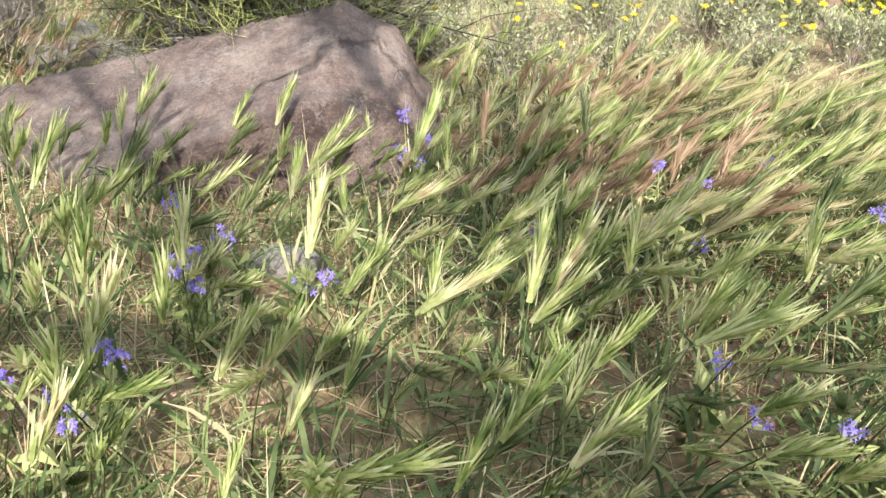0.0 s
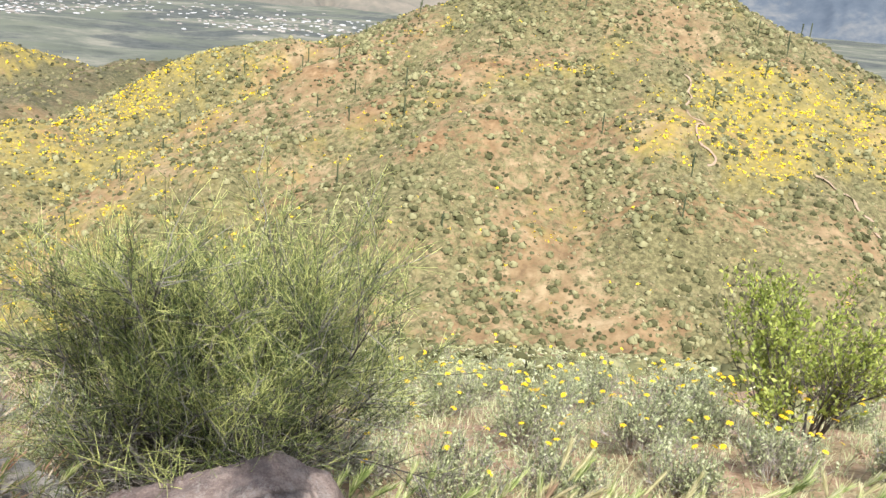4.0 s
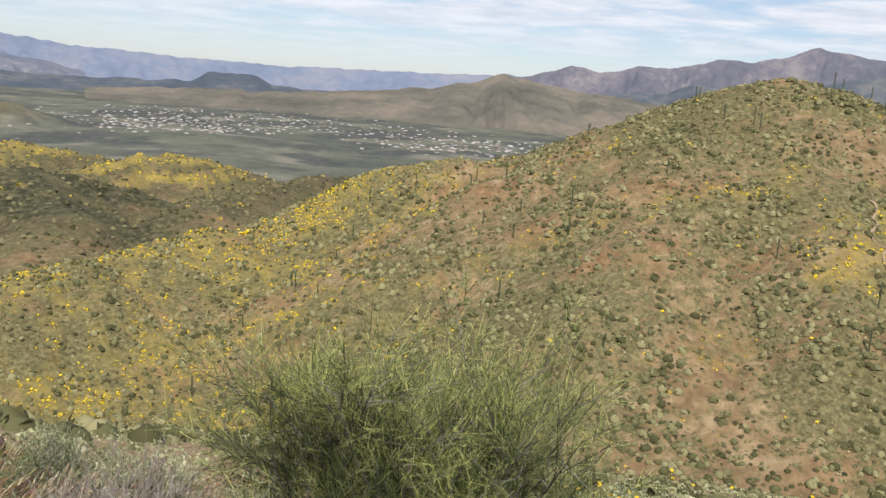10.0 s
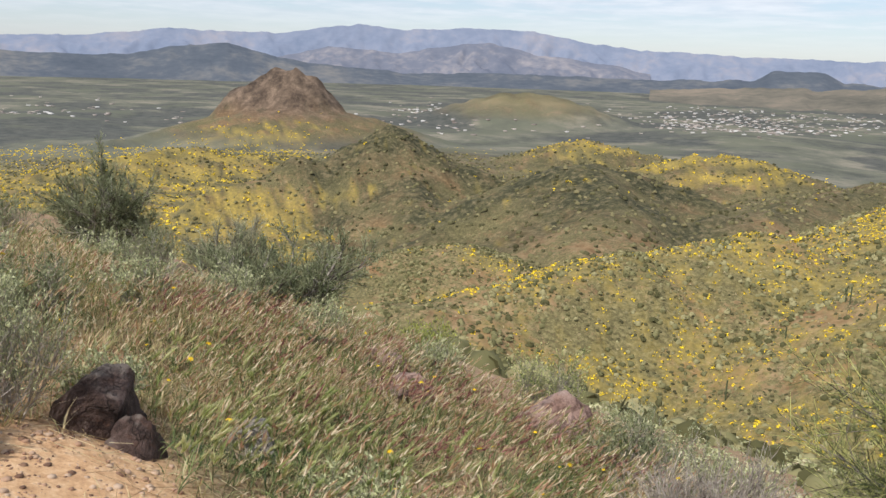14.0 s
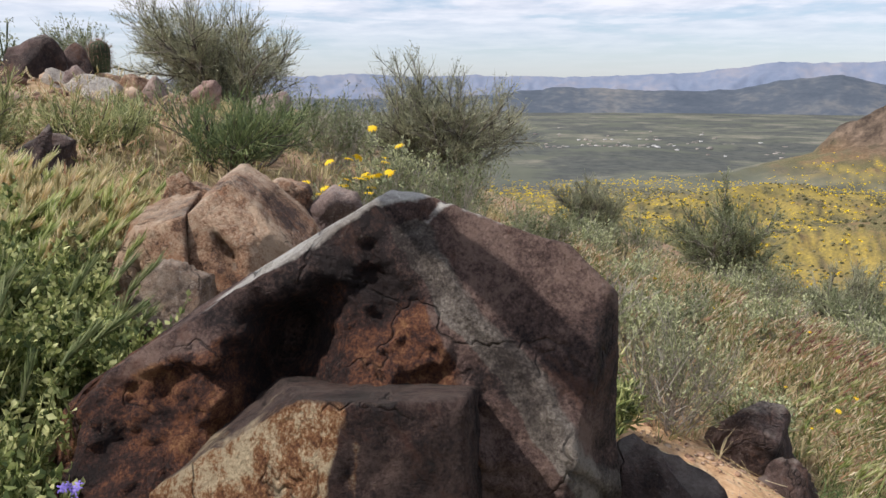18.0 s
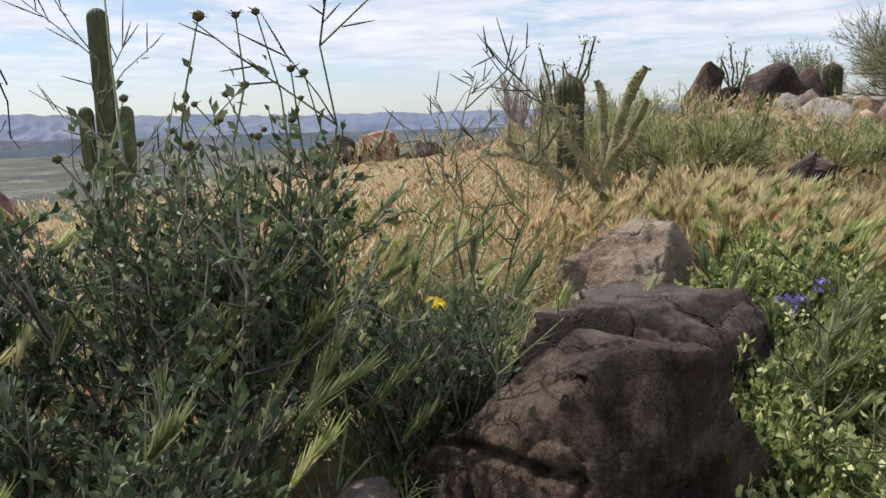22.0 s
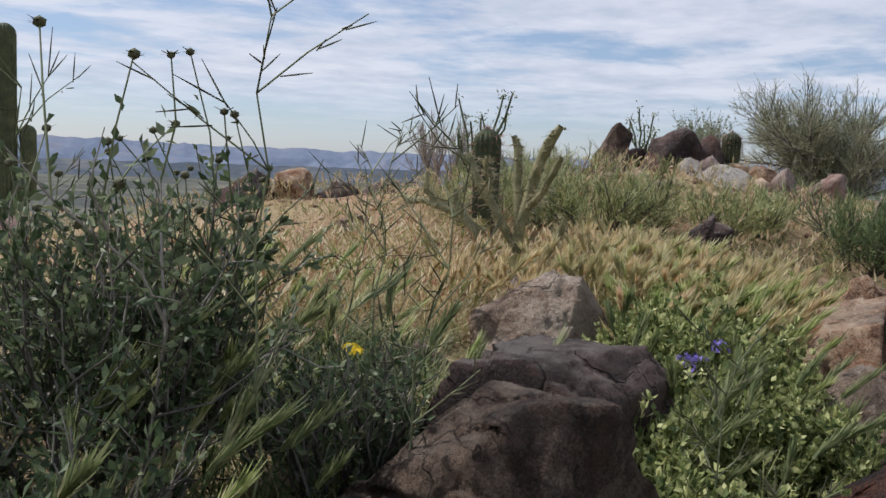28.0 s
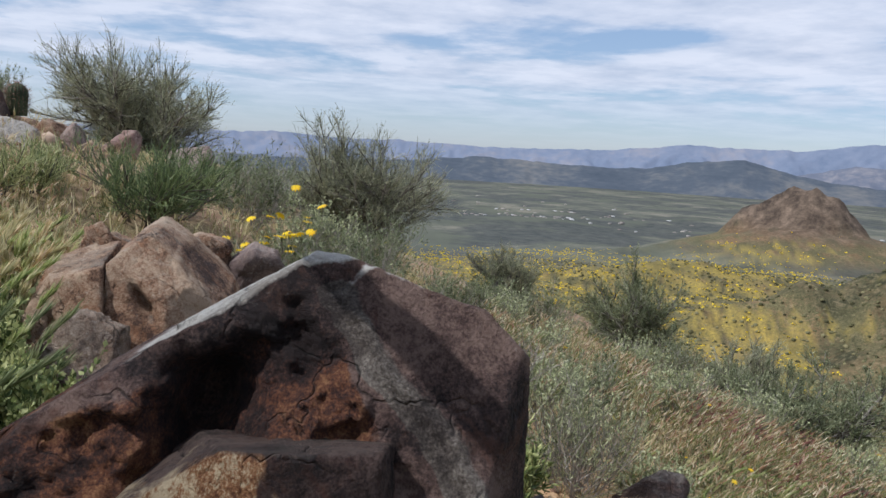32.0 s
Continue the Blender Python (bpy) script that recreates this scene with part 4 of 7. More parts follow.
def hollow_out(ob, at0):
    """Breaks a hollow into the boulder's face under its lip, and marks dark rusty tones in it and, for shade, at the
    left end, and bare granite beside it.
    """
    v = np.array([p.co[:] for p in ob.data.vertices])
    w = v + np.array(at0)
    y, z = w[:, 1], w[:, 2]
    wob = np.array([noise.fractal(Vector(q * 7), 0.9, 2.1, 5) for q in w])
    fine_ = np.array([noise.fractal(Vector(q * 19), 0.9, 2.1, 5) for q in w])
    lip = 1.3 + 0.45 * (y + 0.79) + 0.02 * wob - z
    edge = -0.5 + (1.41 - z) * 0.75 + 0.03 * wob - y
    front = smooth01(w[:, 0], -2.2, -2.05)
    inside = smooth01(lip, 0.01, 0.09) * smooth01(edge, 0.0, 0.06) * front
    cave = np.exp(-(((y + 0.66 - 0.35 * (z - 1.2)) / 0.07) ** 2) - ((z - 1.19) / 0.1) ** 2)
    v[:, 0] -= inside * (0.015 + 0.045 * wob + 0.02 * fine_ + 0.2 * cave)
    ledge = np.exp(-(((edge + 0.05) / 0.02) ** 2)) * front * smooth01(lip, 0.05, 0.1)
    v[:, 0] += 0.02 * ledge
    for p, q in zip(ob.data.vertices, v):
        p.co = q
    ob.data.update()
    # left end: rusty, and darkened in colour for the shade of weeds
    flank = smooth01(-y, 0.86, 0.93) * smooth01(1.2 - z, 0.0, 0.06)
    for key, val in (("rust_shade", np.maximum(inside * (1 - 0.6 * cave), flank) * smooth01(-y, 0.3, 0.45)), ("bare", front * smooth01(-edge, -0.02, 0.01) * smooth01(edge + 0.11, 0.0, 0.07) * smooth01(lip, 0.02, 0.05))):
        ob.data.attributes.new(key, "FLOAT", "POINT").data.foreach_set("value", val)


# the dark boulder on the uphill side, face to the path
C0 = (-2.24, -0.5, 1.0)
big = rock("boulder", C0, None, 7, M_boulder, "large dark rusty boulder with a pale top", level=7, rough=0.03, grain=2.6, cracks=0.5, chips=0, facets=34, chop=0.45, crisp=420.0, faced=((0.0, -0.42, 0.9), (0.02, 0.06, 0.42), 0.24),
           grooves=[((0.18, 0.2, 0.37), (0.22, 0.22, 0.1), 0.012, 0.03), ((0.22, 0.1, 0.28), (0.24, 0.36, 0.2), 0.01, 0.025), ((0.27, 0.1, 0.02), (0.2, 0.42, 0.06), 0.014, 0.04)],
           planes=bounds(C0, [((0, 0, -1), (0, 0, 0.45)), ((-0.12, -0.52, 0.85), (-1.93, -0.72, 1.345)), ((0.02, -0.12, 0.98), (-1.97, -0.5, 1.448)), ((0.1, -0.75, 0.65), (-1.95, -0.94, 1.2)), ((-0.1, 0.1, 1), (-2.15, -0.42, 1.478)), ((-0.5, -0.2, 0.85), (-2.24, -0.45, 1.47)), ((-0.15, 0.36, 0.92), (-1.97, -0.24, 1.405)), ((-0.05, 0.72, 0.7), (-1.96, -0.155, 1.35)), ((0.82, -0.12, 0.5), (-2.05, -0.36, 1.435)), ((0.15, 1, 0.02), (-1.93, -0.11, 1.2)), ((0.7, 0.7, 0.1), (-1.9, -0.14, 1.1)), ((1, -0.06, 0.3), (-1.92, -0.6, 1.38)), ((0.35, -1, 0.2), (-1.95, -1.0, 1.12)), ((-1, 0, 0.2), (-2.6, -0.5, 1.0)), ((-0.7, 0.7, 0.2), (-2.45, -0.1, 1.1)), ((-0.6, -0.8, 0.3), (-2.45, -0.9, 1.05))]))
hollow_out(big, C0)
C1 = (-1.86, -0.58, 0.92)
rock("boulder", C1, None, 9, M_slab, "brown rock slab with an orange broken face against the boulder", level=6, rough=0.035, chop=0.45, chips=1, crisp=380.0, faced=((0.55, -0.72, 0.45), (0, 0, 0), 1.0),
     planes=bounds(C1, [((0, 0, -1), (0, 0, 0.5)), ((-0.1, -0.57, 0.8), (-1.75, -0.7, 1.175)), ((-0.25, 0.04, 1), (-1.73, -0.5, 1.222)), ((1, 0.12, 0.16), (-1.7, -0.5, 1.15)), ((0.72, -0.62, 0.35), (-1.72, -0.61, 1.19)), ((0.3, 1, 0.1), (-1.75, -0.395, 1.15)), ((0, -1, 0.3), (-1.8, -0.92, 1.0)), ((-1, 0, 0), (-2.05, -0.6, 1.0))]))
OUT = "rocks of the outcrop behind the boulder"
C2 = (-3.52, -0.87, 1.05)
rock("rock", C2, None, 21, M_orange, "tall cracked orange and tan rock in an outcrop", group=OUT, level=6, rough=0.032, crisp=700.0, facets=14, chop=0.8, cracks=0.6, chips=6, grain=3,
     grooves=[((0.22, -0.12, 0.18), (0.24, 0.06, -0.1), 0.014, 0.07), ((0.2, -0.02, 0.07), (0.2, 0.05, -0.03), 0.018, 0.06), ((0.2, 0.02, 0.2), (0.24, 0.14, 0.02), 0.01, 0.05)],
     planes=bounds(C2, [((0, 0, -1), (0, 0, 0.6)), ((1, -0.08, 0.32), (-3.28, -0.88, 1.1)), ((0.1, -0.42, 0.9), (-3.4, -1.0, 1.285)), ((0.15, 0.55, 0.8), (-3.4, -0.8, 1.235)), ((0.1, 1, 0.15), (-3.4, -0.68, 1.1)), ((0, -1, 0.05), (-3.4, -1.05, 1.1)), ((-1, 0, 0.1), (-3.8, -0.9, 1.1)), ((0.8, 0.6, 0.2), (-3.32, -0.74, 1.1))]))
C3 = (-3.47, -1.18, 1.0)
rock("rock", C3, None, 22, M_orange, "blocky orange rock with a split face", group=OUT, level=6, rough=0.032, crisp=700.0, facets=12, chop=0.8, cracks=0.6, chips=6,
     grooves=[((0.2, -0.05, 0.2), (0.2, 0.04, -0.1), 0.014, 0.05)],
     planes=bounds(C3, [((0, 0, -1), (0, 0, 0.6)), ((1, -0.2, 0.3), (-3.28, -1.16, 1.1)), ((0.1, -0.3, 0.95), (-3.4, -1.12, 1.235)), ((0, -1, 0.12), (-3.4, -1.31, 1.05)), ((0, 1, 0.05), (-3.4, -1.04, 1.1)), ((-1, 0, 0.1), (-3.75, -1.2, 1.0)), ((0.2, -0.75, 0.65), (-3.4, -1.25, 1.17))]))
rock("rock", (-3.84, -1.12, 1.19), (0.17, 0.17, 0.12), 23, M_orange, "tan rock resting on the outcrop", group=OUT, level=5, chips=6, facets=10)
rock("rock", (-3.16, -1.09, 0.96), (0.17, 0.15, 0.185), 24, M_tan, "rounded tan rock at the foot of the outcrop", group=OUT, level=5, rough=0.05)
rock("rock", (-2.78, -0.9, 0.84), (0.18, 0.16, 0.2), 25, M_dark, "small dark rock wedged beside the boulder", group=OUT)
rock("rock", (-4.5, -0.82, 1.11), (0.17, 0.14, 0.15), 26, M_orange, "orange-brown rock beside yellow flowers", group=OUT)
rock("rock", (-4.5, -0.58, 1.08), (0.18, 0.15, 0.13), 27, M_pink, "flat reddish rock beside yellow flowers", group=OUT)
rock("rock", (-3.02, -0.8, 0.93), (0.13, 0.14, 0.11), 33, M_tan, "small split tan rock beside the boulder", yaw=40, group=OUT, rough=0.06, chips=9, facets=10, chop=1.3)
ROW = "rocks in a row among the weeds"
C4 = (-1.74, -1.6, 1.0)
rock("rock", C4, None, 14, M_brown, "rounded brown-grey rock with a cracked cap among weeds", group=ROW, level=6, rough=0.06, cracks=1.0, chop=0.7, chips=3, crisp=70.0,
     grooves=[((0.16, -0.22, 0.13), (0.18, 0.2, 0.12), 0.011, 0.035), ((0.1, -0.02, 0.27), (0.14, 0.14, 0.25), 0.009, 0.03), ((0.17, 0.02, 0.12), (0.17, 0.06, -0.1), 0.01, 0.03)],
     planes=bounds(C4, [((0, 0, -1), (0, 0, 0.55)), ((-0.08, 0.03, 1), (-1.66, -1.52, 1.305)), ((0.05, -0.68, 0.72), (-1.65, -1.7, 1.215)), ((1, -0.1, 0.3), (-1.57, -1.6, 1.15)), ((0.4, 1, 0.02), (-1.64, -1.43, 1.17)), ((-1, 0, 0.6), (-1.84, -1.6, 1.2)), ((0, -1, 0.15), (-1.7, -1.88, 1.02)), ((0.75, 0.55, 0.35), (-1.62, -1.5, 1.2))]))
C5 = (-2.17, -1.67, 0.98)
rock("rock", C5, None, 15, M_dark, "dark shaded rock behind a rounded grey rock", group=ROW, level=6, rough=0.06, chop=0.7, chips=3, crisp=70.0,
     planes=bounds(C5, [((0, 0, -1), (0, 0, 0.5)), ((-0.12, -0.1, 1), (-2.08, -1.7, 1.28)), ((0.2, 0.7, 0.7), (-2.08, -1.56, 1.24)), ((1, 0.1, 0.2), (-1.97, -1.65, 1.1)), ((0.25, 1, 0.05), (-2.05, -1.51, 1.1)), ((-1, 0, 0.2), (-2.42, -1.7, 1.0)), ((0, -1, 0.3), (-2.1, -1.87, 1.15))]))
rock("rock", (-2.97, -2.02, 1.08), (0.32, 0.27, 0.31), 16, M_tan, "tan weathered rock beside yellow grass", group=ROW, level=6, rough=0.08, chop=0.8, chips=8, crisp=300.0)
rock("rock", (-3.62, -2.3, 1.1), (0.2, 0.2, 0.17), 17, M_pink, "low red-brown rock beside yellow grass", group=ROW)
rock("rock", (-1.42, -1.78, 0.95), (0.14, 0.13, 0.18), 18, M_pink, "small reddish rock sunk in the weeds", group=ROW)
rock("rock", (-2.6, -2.25, 0.98), (0.14, 0.14, 0.15), 19, M_tan, "small grey-brown rock in the grass", group=ROW)
TOP = "rocks of the pile on the crest"
for x, y, z, sx, sy, sz, m, l in [(-7.8, -3.43, 1.86, 0.13, 0.135, 0.15, M_brown, "dark upright rock standing on the crest"), (-7.85, -3.42, 1.67, 0.2, 0.23, 0.13, M_dark, "dark flat rock under an upright one"),
                                  (-7.95, -2.98, 1.8, 0.2, 0.22, 0.19, M_dark, "dark boulder on the skyline of the crest"), (-7.7, -2.57, 1.63, 0.13, 0.15, 0.13, M_pink, "pinkish rock in the crest pile"),
                                  (-8.1, -2.72, 1.75, 0.14, 0.16, 0.14, M_dark, "red-brown rock in the crest pile"), (-7.65, -2.72, 1.66, 0.08, 0.1, 0.1, M_pale, "small pale rock in the crest pile"),
                                  (-7.6, -2.42, 1.53, 0.18, 0.24, 0.19, M_pale, "pale grey split rock below the crest"), (-7.75, -2.0, 1.55, 0.12, 0.14, 0.12, M_pink, "red-brown rock below the crest"),
                                  (-7.95, -2.2, 1.62, 0.1, 0.14, 0.1, M_orange, "small orange rock below the crest"), (-8.4, -1.15, 1.35, 0.2, 0.23, 0.19, M_pink, "brown rock beside a grey-green tree"),
                                  (-8.7, -1.7, 1.55, 0.13, 0.14, 0.12, M_red, "red-brown rock beside a grey-green tree"), (-7.2, -2.9, 1.4, 0.14, 0.16, 0.13, M_tan, "small tan rock on the slope of the crest")]:
    rock("rock", (x, y, z), None, int(-x * 100 + sy * 1000), m, l, yaw=sy * 900, group=TOP, crisp=900.0, rough=0.05, facets=8, chop=0.9, chips=4, planes=lump(np.array([sx, sy, sz]) * 1.08, int(-x * 77), 6, 0.3))
RIM = "rocks on the far rim"
for x, y, z, s, m, l in [(-5.95, -6.1, 1.3, 0.26, M_dark, "dark rock on the far rim"), (-6.25, -5.85, 1.38, 0.22, M_orange, "tan-topped rock on the far rim"),
                         (-6.5, -5.55, 1.25, 0.27, M_dark, "dark brown rock on the far rim"), (-6.8, -5.3, 1.25, 0.2, M_grey, "small brown rock on the far rim"),
                         (-6.0, -5.5, 1.15, 0.15, M_grey, "small grey stone on the bare rim"), (-5.0, -4.3, 1.12, 0.2, M_grey, "flat stone on the bare ground"),
                         (-4.75, -2.0, 1.2, 0.17, M_dark, "dark stone showing above yellow grass"), (-4.9, -1.92, 1.32, 0.13, M_dark, "dark pointed stone in yellow grass")]:
    rock("rock", (x, y, z), (s, s * 1.25, s * 0.75), int(-x * 130 + s * 1000), m, l, yaw=s * 700, group=RIM)
for x, y, s, l in [(-2.85, -5.85, 0.17, "dark red rock on the rim among dry grass"), (-3.4, -5.55, 0.15, "red-brown stone on the rim near a saguaro")]:
    rock("rock", (x, y, ground_z(x, y) + s * 0.4), (s, s * 1.1, s * 0.8), int(-x * 130), M_red, l, yaw=s * 800, group=RIM)
PATH = "stones along the path"
for x, y, z, sx, sy, sz, m, l in [(-4.25, 1.42, -0.06, 0.24, 0.16, 0.18, M_dark, "dark rock with a tan top beside the path"), (-3.95, 1.42, -0.16, 0.15, 0.12, 0.1, M_dark, "dark stone beside the path"),
                                  (-4.08, 2.12, -0.45, 0.18, 0.14, 0.17, M_pale, "pale angular stone at the path's edge"), (-4.14, 1.8, -0.46, 0.12, 0.1, 0.08, M_pale, "small pale stone on the path"),
                                  (-2.12, 0.02, 0.76, 0.2, 0.14, 0.17, M_dark, "dark red-brown rock at the foot of the boulder"), (-2.5, 0.1, 0.62, 0.16, 0.13, 0.13, M_dark, "small dark rock at the foot of the boulder"),
                                  (-2.85, 1.05, -0.05, 0.16, 0.1, 0.05, M_pink, "flat brown stone on the path"), (-5.2, 4.35, -1.1, 0.34, 0.25, 0.17, M_red, "low red rock in reddish grass"),
                                  (-4.62, 5.7, -1.5, 0.4, 0.3, 0.13, M_red, "flat red rock slab among shrubs"), (-5.95, 4.85, -1.2, 0.28, 0.2, 0.2, M_red, "pinkish rock among red grass"),
                                  (-2.2, 2.6, -0.58, 0.12, 0.1, 0.06, M_pink, "small pink stone sunk in the path"), (-2.9, 1.75, -0.42, 0.1, 0.08, 0.06, M_pale, "small pale stone in the grass")]:
    rock("rock", (x, y, z), (sx, sy, sz), int(-x * 170 + y * 50), m, l, yaw=x * 60, group=PATH)
DOWN = "rocks on the slope below"
for x, y, z, sx, sy, sz, m, l in [(3.1, 5.25, -1.72, 0.42, 0.32, 0.26, M_orange, "flat pinkish-orange rock under a creosote bush"), (2.75, 6.0, -1.85, 0.35, 0.3, 0.3, M_pink, "reddish rock behind a creosote bush"),
                                  (1.25, 4.6, -1.45, 0.22, 0.18, 0.16, M_pale, "pale rock beside a flowering shrub"), (0.75, 4.5, -1.42, 0.2, 0.15, 0.14, M_pale, "pale stone beside a flowering shrub"),
                                  (3.6, 4.9, -1.5, 0.14, 0.12, 0.12, M_orange, "small orange stone on the slope"), (-1.6, 3.4, -0.85, 0.3, 0.22, 0.1, M_pale, "pale flat stone under a green bush"),
                                  (2.2, 5.6, -1.7, 0.25, 0.2, 0.15, M_grey, "grey rock among pale shrubs"), (1.35, 1.1, -0.2, 0.12, 0.1, 0.1, M_grey, "grey stone sunk in the grass"),
                                  (-0.32, 1.5, -0.28, 0.13, 0.1, 0.12, M_pale, "pale stone hidden in the grass")]:
    rock("rock", (x, y, z), (sx, sy, sz), int(abs(x) * 170 + y * 53), m, l, yaw=x * 77, group=DOWN)


# ---- growing plants ----
def twigs(soup, a, b, c, r, m=0, taper=0.5, bent=True):
    """Many thin three-sided twigs, each bent once, from a over b to c."""
    n = len(a)
    if not n:
        return
    w = c - a
    w = w / (np.linalg.norm(w, axis=1)[:, None] + 1e-9)
    ref = np.where(np.abs(w[:, 2:]) < 0.9, np.array([[0.0, 0, 1]]), np.array([[1.0, 0, 0]]))
    s = np.cross(w, ref)
    s /= np.linalg.norm(s, axis=1)[:, None] + 1e-9
    u = np.cross(w, s)
    r = np.broadcast_to(np.asarray(r, float), (n,))[:, None]
    rings = []
    for p, k in ((a, 1.0), (b, 0.5 + 0.5 * taper), (c, taper)) if bent else ((a, 1.0), (c, taper)):
        rings.append(np.stack([p + k * r * (math.cos(g) * s + math.sin(g) * u) for g in (0, 2.094, 4.189)], 1))
    k = 3 * len(rings)
    v = np.stack(rings, 1).reshape(n, k, 3)
    base = []
    for q in (0, 3) if bent else (0,):
        for j in range(3):
            j2 = (j + 1) % 3
            base += [(q + j, q + j2, q + 3 + j2), (q + j, q + 3 + j2, q + 3 + j)]
    f = np.array(base)[None] + np.arange(n)[:, None, None] * k
    soup.add(v.reshape(-1, 3), f.reshape(-1, 3), m)


def leaves(soup, p, way, size, rng, m=0, width=0.4):
    """Small folded leaves at the points p."""
    n = len(p)
    if not n:
        return
    d = way / (np.linalg.norm(way, axis=1)[:, None] + 1e-9) * 0.8 + rng.normal(size=(n, 3)) * 0.55
    d /= np.linalg.norm(d, axis=1)[:, None]
    s = np.cross(d, rng.normal(size=(n, 3)))
    s /= np.linalg.norm(s, axis=1)[:, None] + 1e-9
    z = np.broadcast_to(np.asarray(size, float), (n,))[:, None] * rng.uniform(0.6, 1.3, (n, 1))
    up = np.cross(s, d) * z * 0.12
    v = np.stack([p, p + d * z * 0.5 + s * z * width * 0.5 + up, p + d * z, p + d * z * 0.5 - s * z * width * 0.5 + up], 1)
    f = np.array([(0, 1, 2), (0, 2, 3)])[None] + np.arange(n)[:, None, None] * 4
    soup.add(v.reshape(-1, 3), f.reshape(-1, 3), m)


def sprout(rng, a, c, count, spread, length, up=0.2, lo=0.3, hi=1.0):
    """Children of the twigs from a to c: their starts, middles and ends."""
    n = len(a)
    i = np.repeat(np.arange(n), count)
    u = rng.uniform(lo, hi, len(i))[:, None]
    w = c[i] - a[i]
    ln = np.linalg.norm(w, axis=1)[:, None] + 1e-9
    d = w / ln + rng.normal(size=w.shape) * spread
    d[:, 2] += up
    d /= np.linalg.norm(d, axis=1)[:, None]
    k = np.broadcast_to(np.asarray(length, float), (len(i),))[:, None] * rng.uniform(0.55, 1.25, (len(i), 1))
    s = a[i] + w * u
    mid = s + d * k * 0.5 + rng.normal(size=w.shape) * k * 0.07
    e = s + d * k + np.array([0, 0, 1]) * k * up * 0.4 + rng.normal(size=w.shape) * k * 0.06
    return s, mid, e


def stems(rng, n, height, spread, base=0.06, lean=(0, 0)):
    g = rng.uniform(0, 2 * np.pi, n)
    o = np.sqrt(rng.uniform(0, 1, n))
    d = np.stack([np.cos(g) * o * spread + lean[0], np.sin(g) * o * spread + lean[1], np.ones(n)], -1)
    d /= np.linalg.norm(d, axis=1)[:, None]
    a = np.stack([np.cos(g) * o * base, np.sin(g) * o * base, np.full(n, -0.05)], -1)
    k = height * rng.uniform(0.7, 1.1, (n, 1))
    b = a + d * k * 0.5 + rng.normal(size=d.shape) * k * 0.06
    return a, b, a + d * k + np.array([0, 0, 0.1]) * k


def shrub(name, place, label, category, seed, height, spread, n0=14, kids=(5, 5, 5), wide=(0.35, 0.35, 0.4), lens=(0.5, 0.4, 0.3), radii=(0.012, 0.006, 0.003, 0.0016), up=(0.3, 0.3, 0.3),
          wood=None, green=None, leaf=None, leaf_size=0.0, leaf_n=0, green_from=2, lo=0.3, flower=0, flower_size=0.03, group="", base=0.06, leaf_width=0.4, lean=(0, 0), crooked=True, skirt=0, clear=0.0):
    """A bush or small tree: stems that branch three times, with fine green twigs or leaves, and perhaps yellow flowers."""
    rng = np.random.default_rng(seed)
    ob = thing(name, (place[0], place[1], place[2] if len(place) > 2 else ground_z(*place)), label, category, group)
    wd, gr, lf = Soup(), Soup(), Soup()
    a, b, c = stems(rng, n0, height * 0.5, spread, base, lean)
    level = 0
    for p, q, s in zip(a, b, c):
        one = Soup()
        one.tube([p, (p + q) / 2 + rng.normal(size=3) * height * 0.012, q, s], np.array([1.25, 1.05, 0.85, 0.6]) * radii[0], 5)
        part("stem", one.mesh("stem", wood, True), ob)
    ends = [(a, c)]
    if skirt:
        p, q, s = sprout(rng, a, b, skirt, 0.9, height * 0.3, -0.05, 0.15, 1.0)
        keep = s[:, 2] > 0.02
        twigs(wd, p[keep], q[keep], s[keep], radii[1])
        p, q, s = sprout(rng, p[keep], s[keep], 12, 0.9, height * 0.13, 0.0, 0.1, 1.0)
        twigs(wd, p, q, s, radii[3] * 1.2)
    for k, w, l, u in zip(kids, wide, lens, up):
        level += 1
        a2, b2, c2 = sprout(rng, np.concatenate([a, b]) if level < 3 else a, np.concatenate([b, c]) if level < 3 else c, max(1, k // 2) if level < 3 else k, w, l * height, u, lo if level > 1 else 0.35)
        keep = c2[:, 2] > (0.02 if level < 3 else clear * rng.uniform(0.6, 1.3, len(c2)))
        a, b, c = a2[keep], b2[keep], c2[keep]
        twigs(gr if level >= green_from else wd, a, b, c, radii[level], bent=level < 3 and crooked)
        ends.append((a, c))
    if leaf_n:
        a, c = ends[-1]
        i = rng.integers(0, len(a), leaf_n)
        u = rng.uniform(0.15, 1.0, (leaf_n, 1))
        leaves(lf, a[i] + (c[i] - a[i]) * u, c[i] - a[i] + np.array([0, 0, 0.02]), leaf_size, rng, width=leaf_width)
    if flower:
        a, c = ends[-1]
        top = np.argsort(-(c[:, 2] + rng.uniform(0, 0.3, len(c)) * height))[: flower * 3]
        for i in rng.choice(top, flower, replace=False):
            fl = Soup()
            daisy(fl, c[i] + np.array([0, 0, 0.01]), flower_size, rng)
            part("flower", fl.mesh("flower", M_yellow), ob, "yellow daisy flower")
    if wd.n:
        part("branchwork", wd.mesh("branchwork", wood), ob, kind="stuff")
    if gr.n:
        part("twig_mass", gr.mesh("twig_mass", green), ob, kind="stuff")
    if lf.n:
        part("foliage", lf.mesh("foliage", leaf), ob, kind="stuff")
    return ob


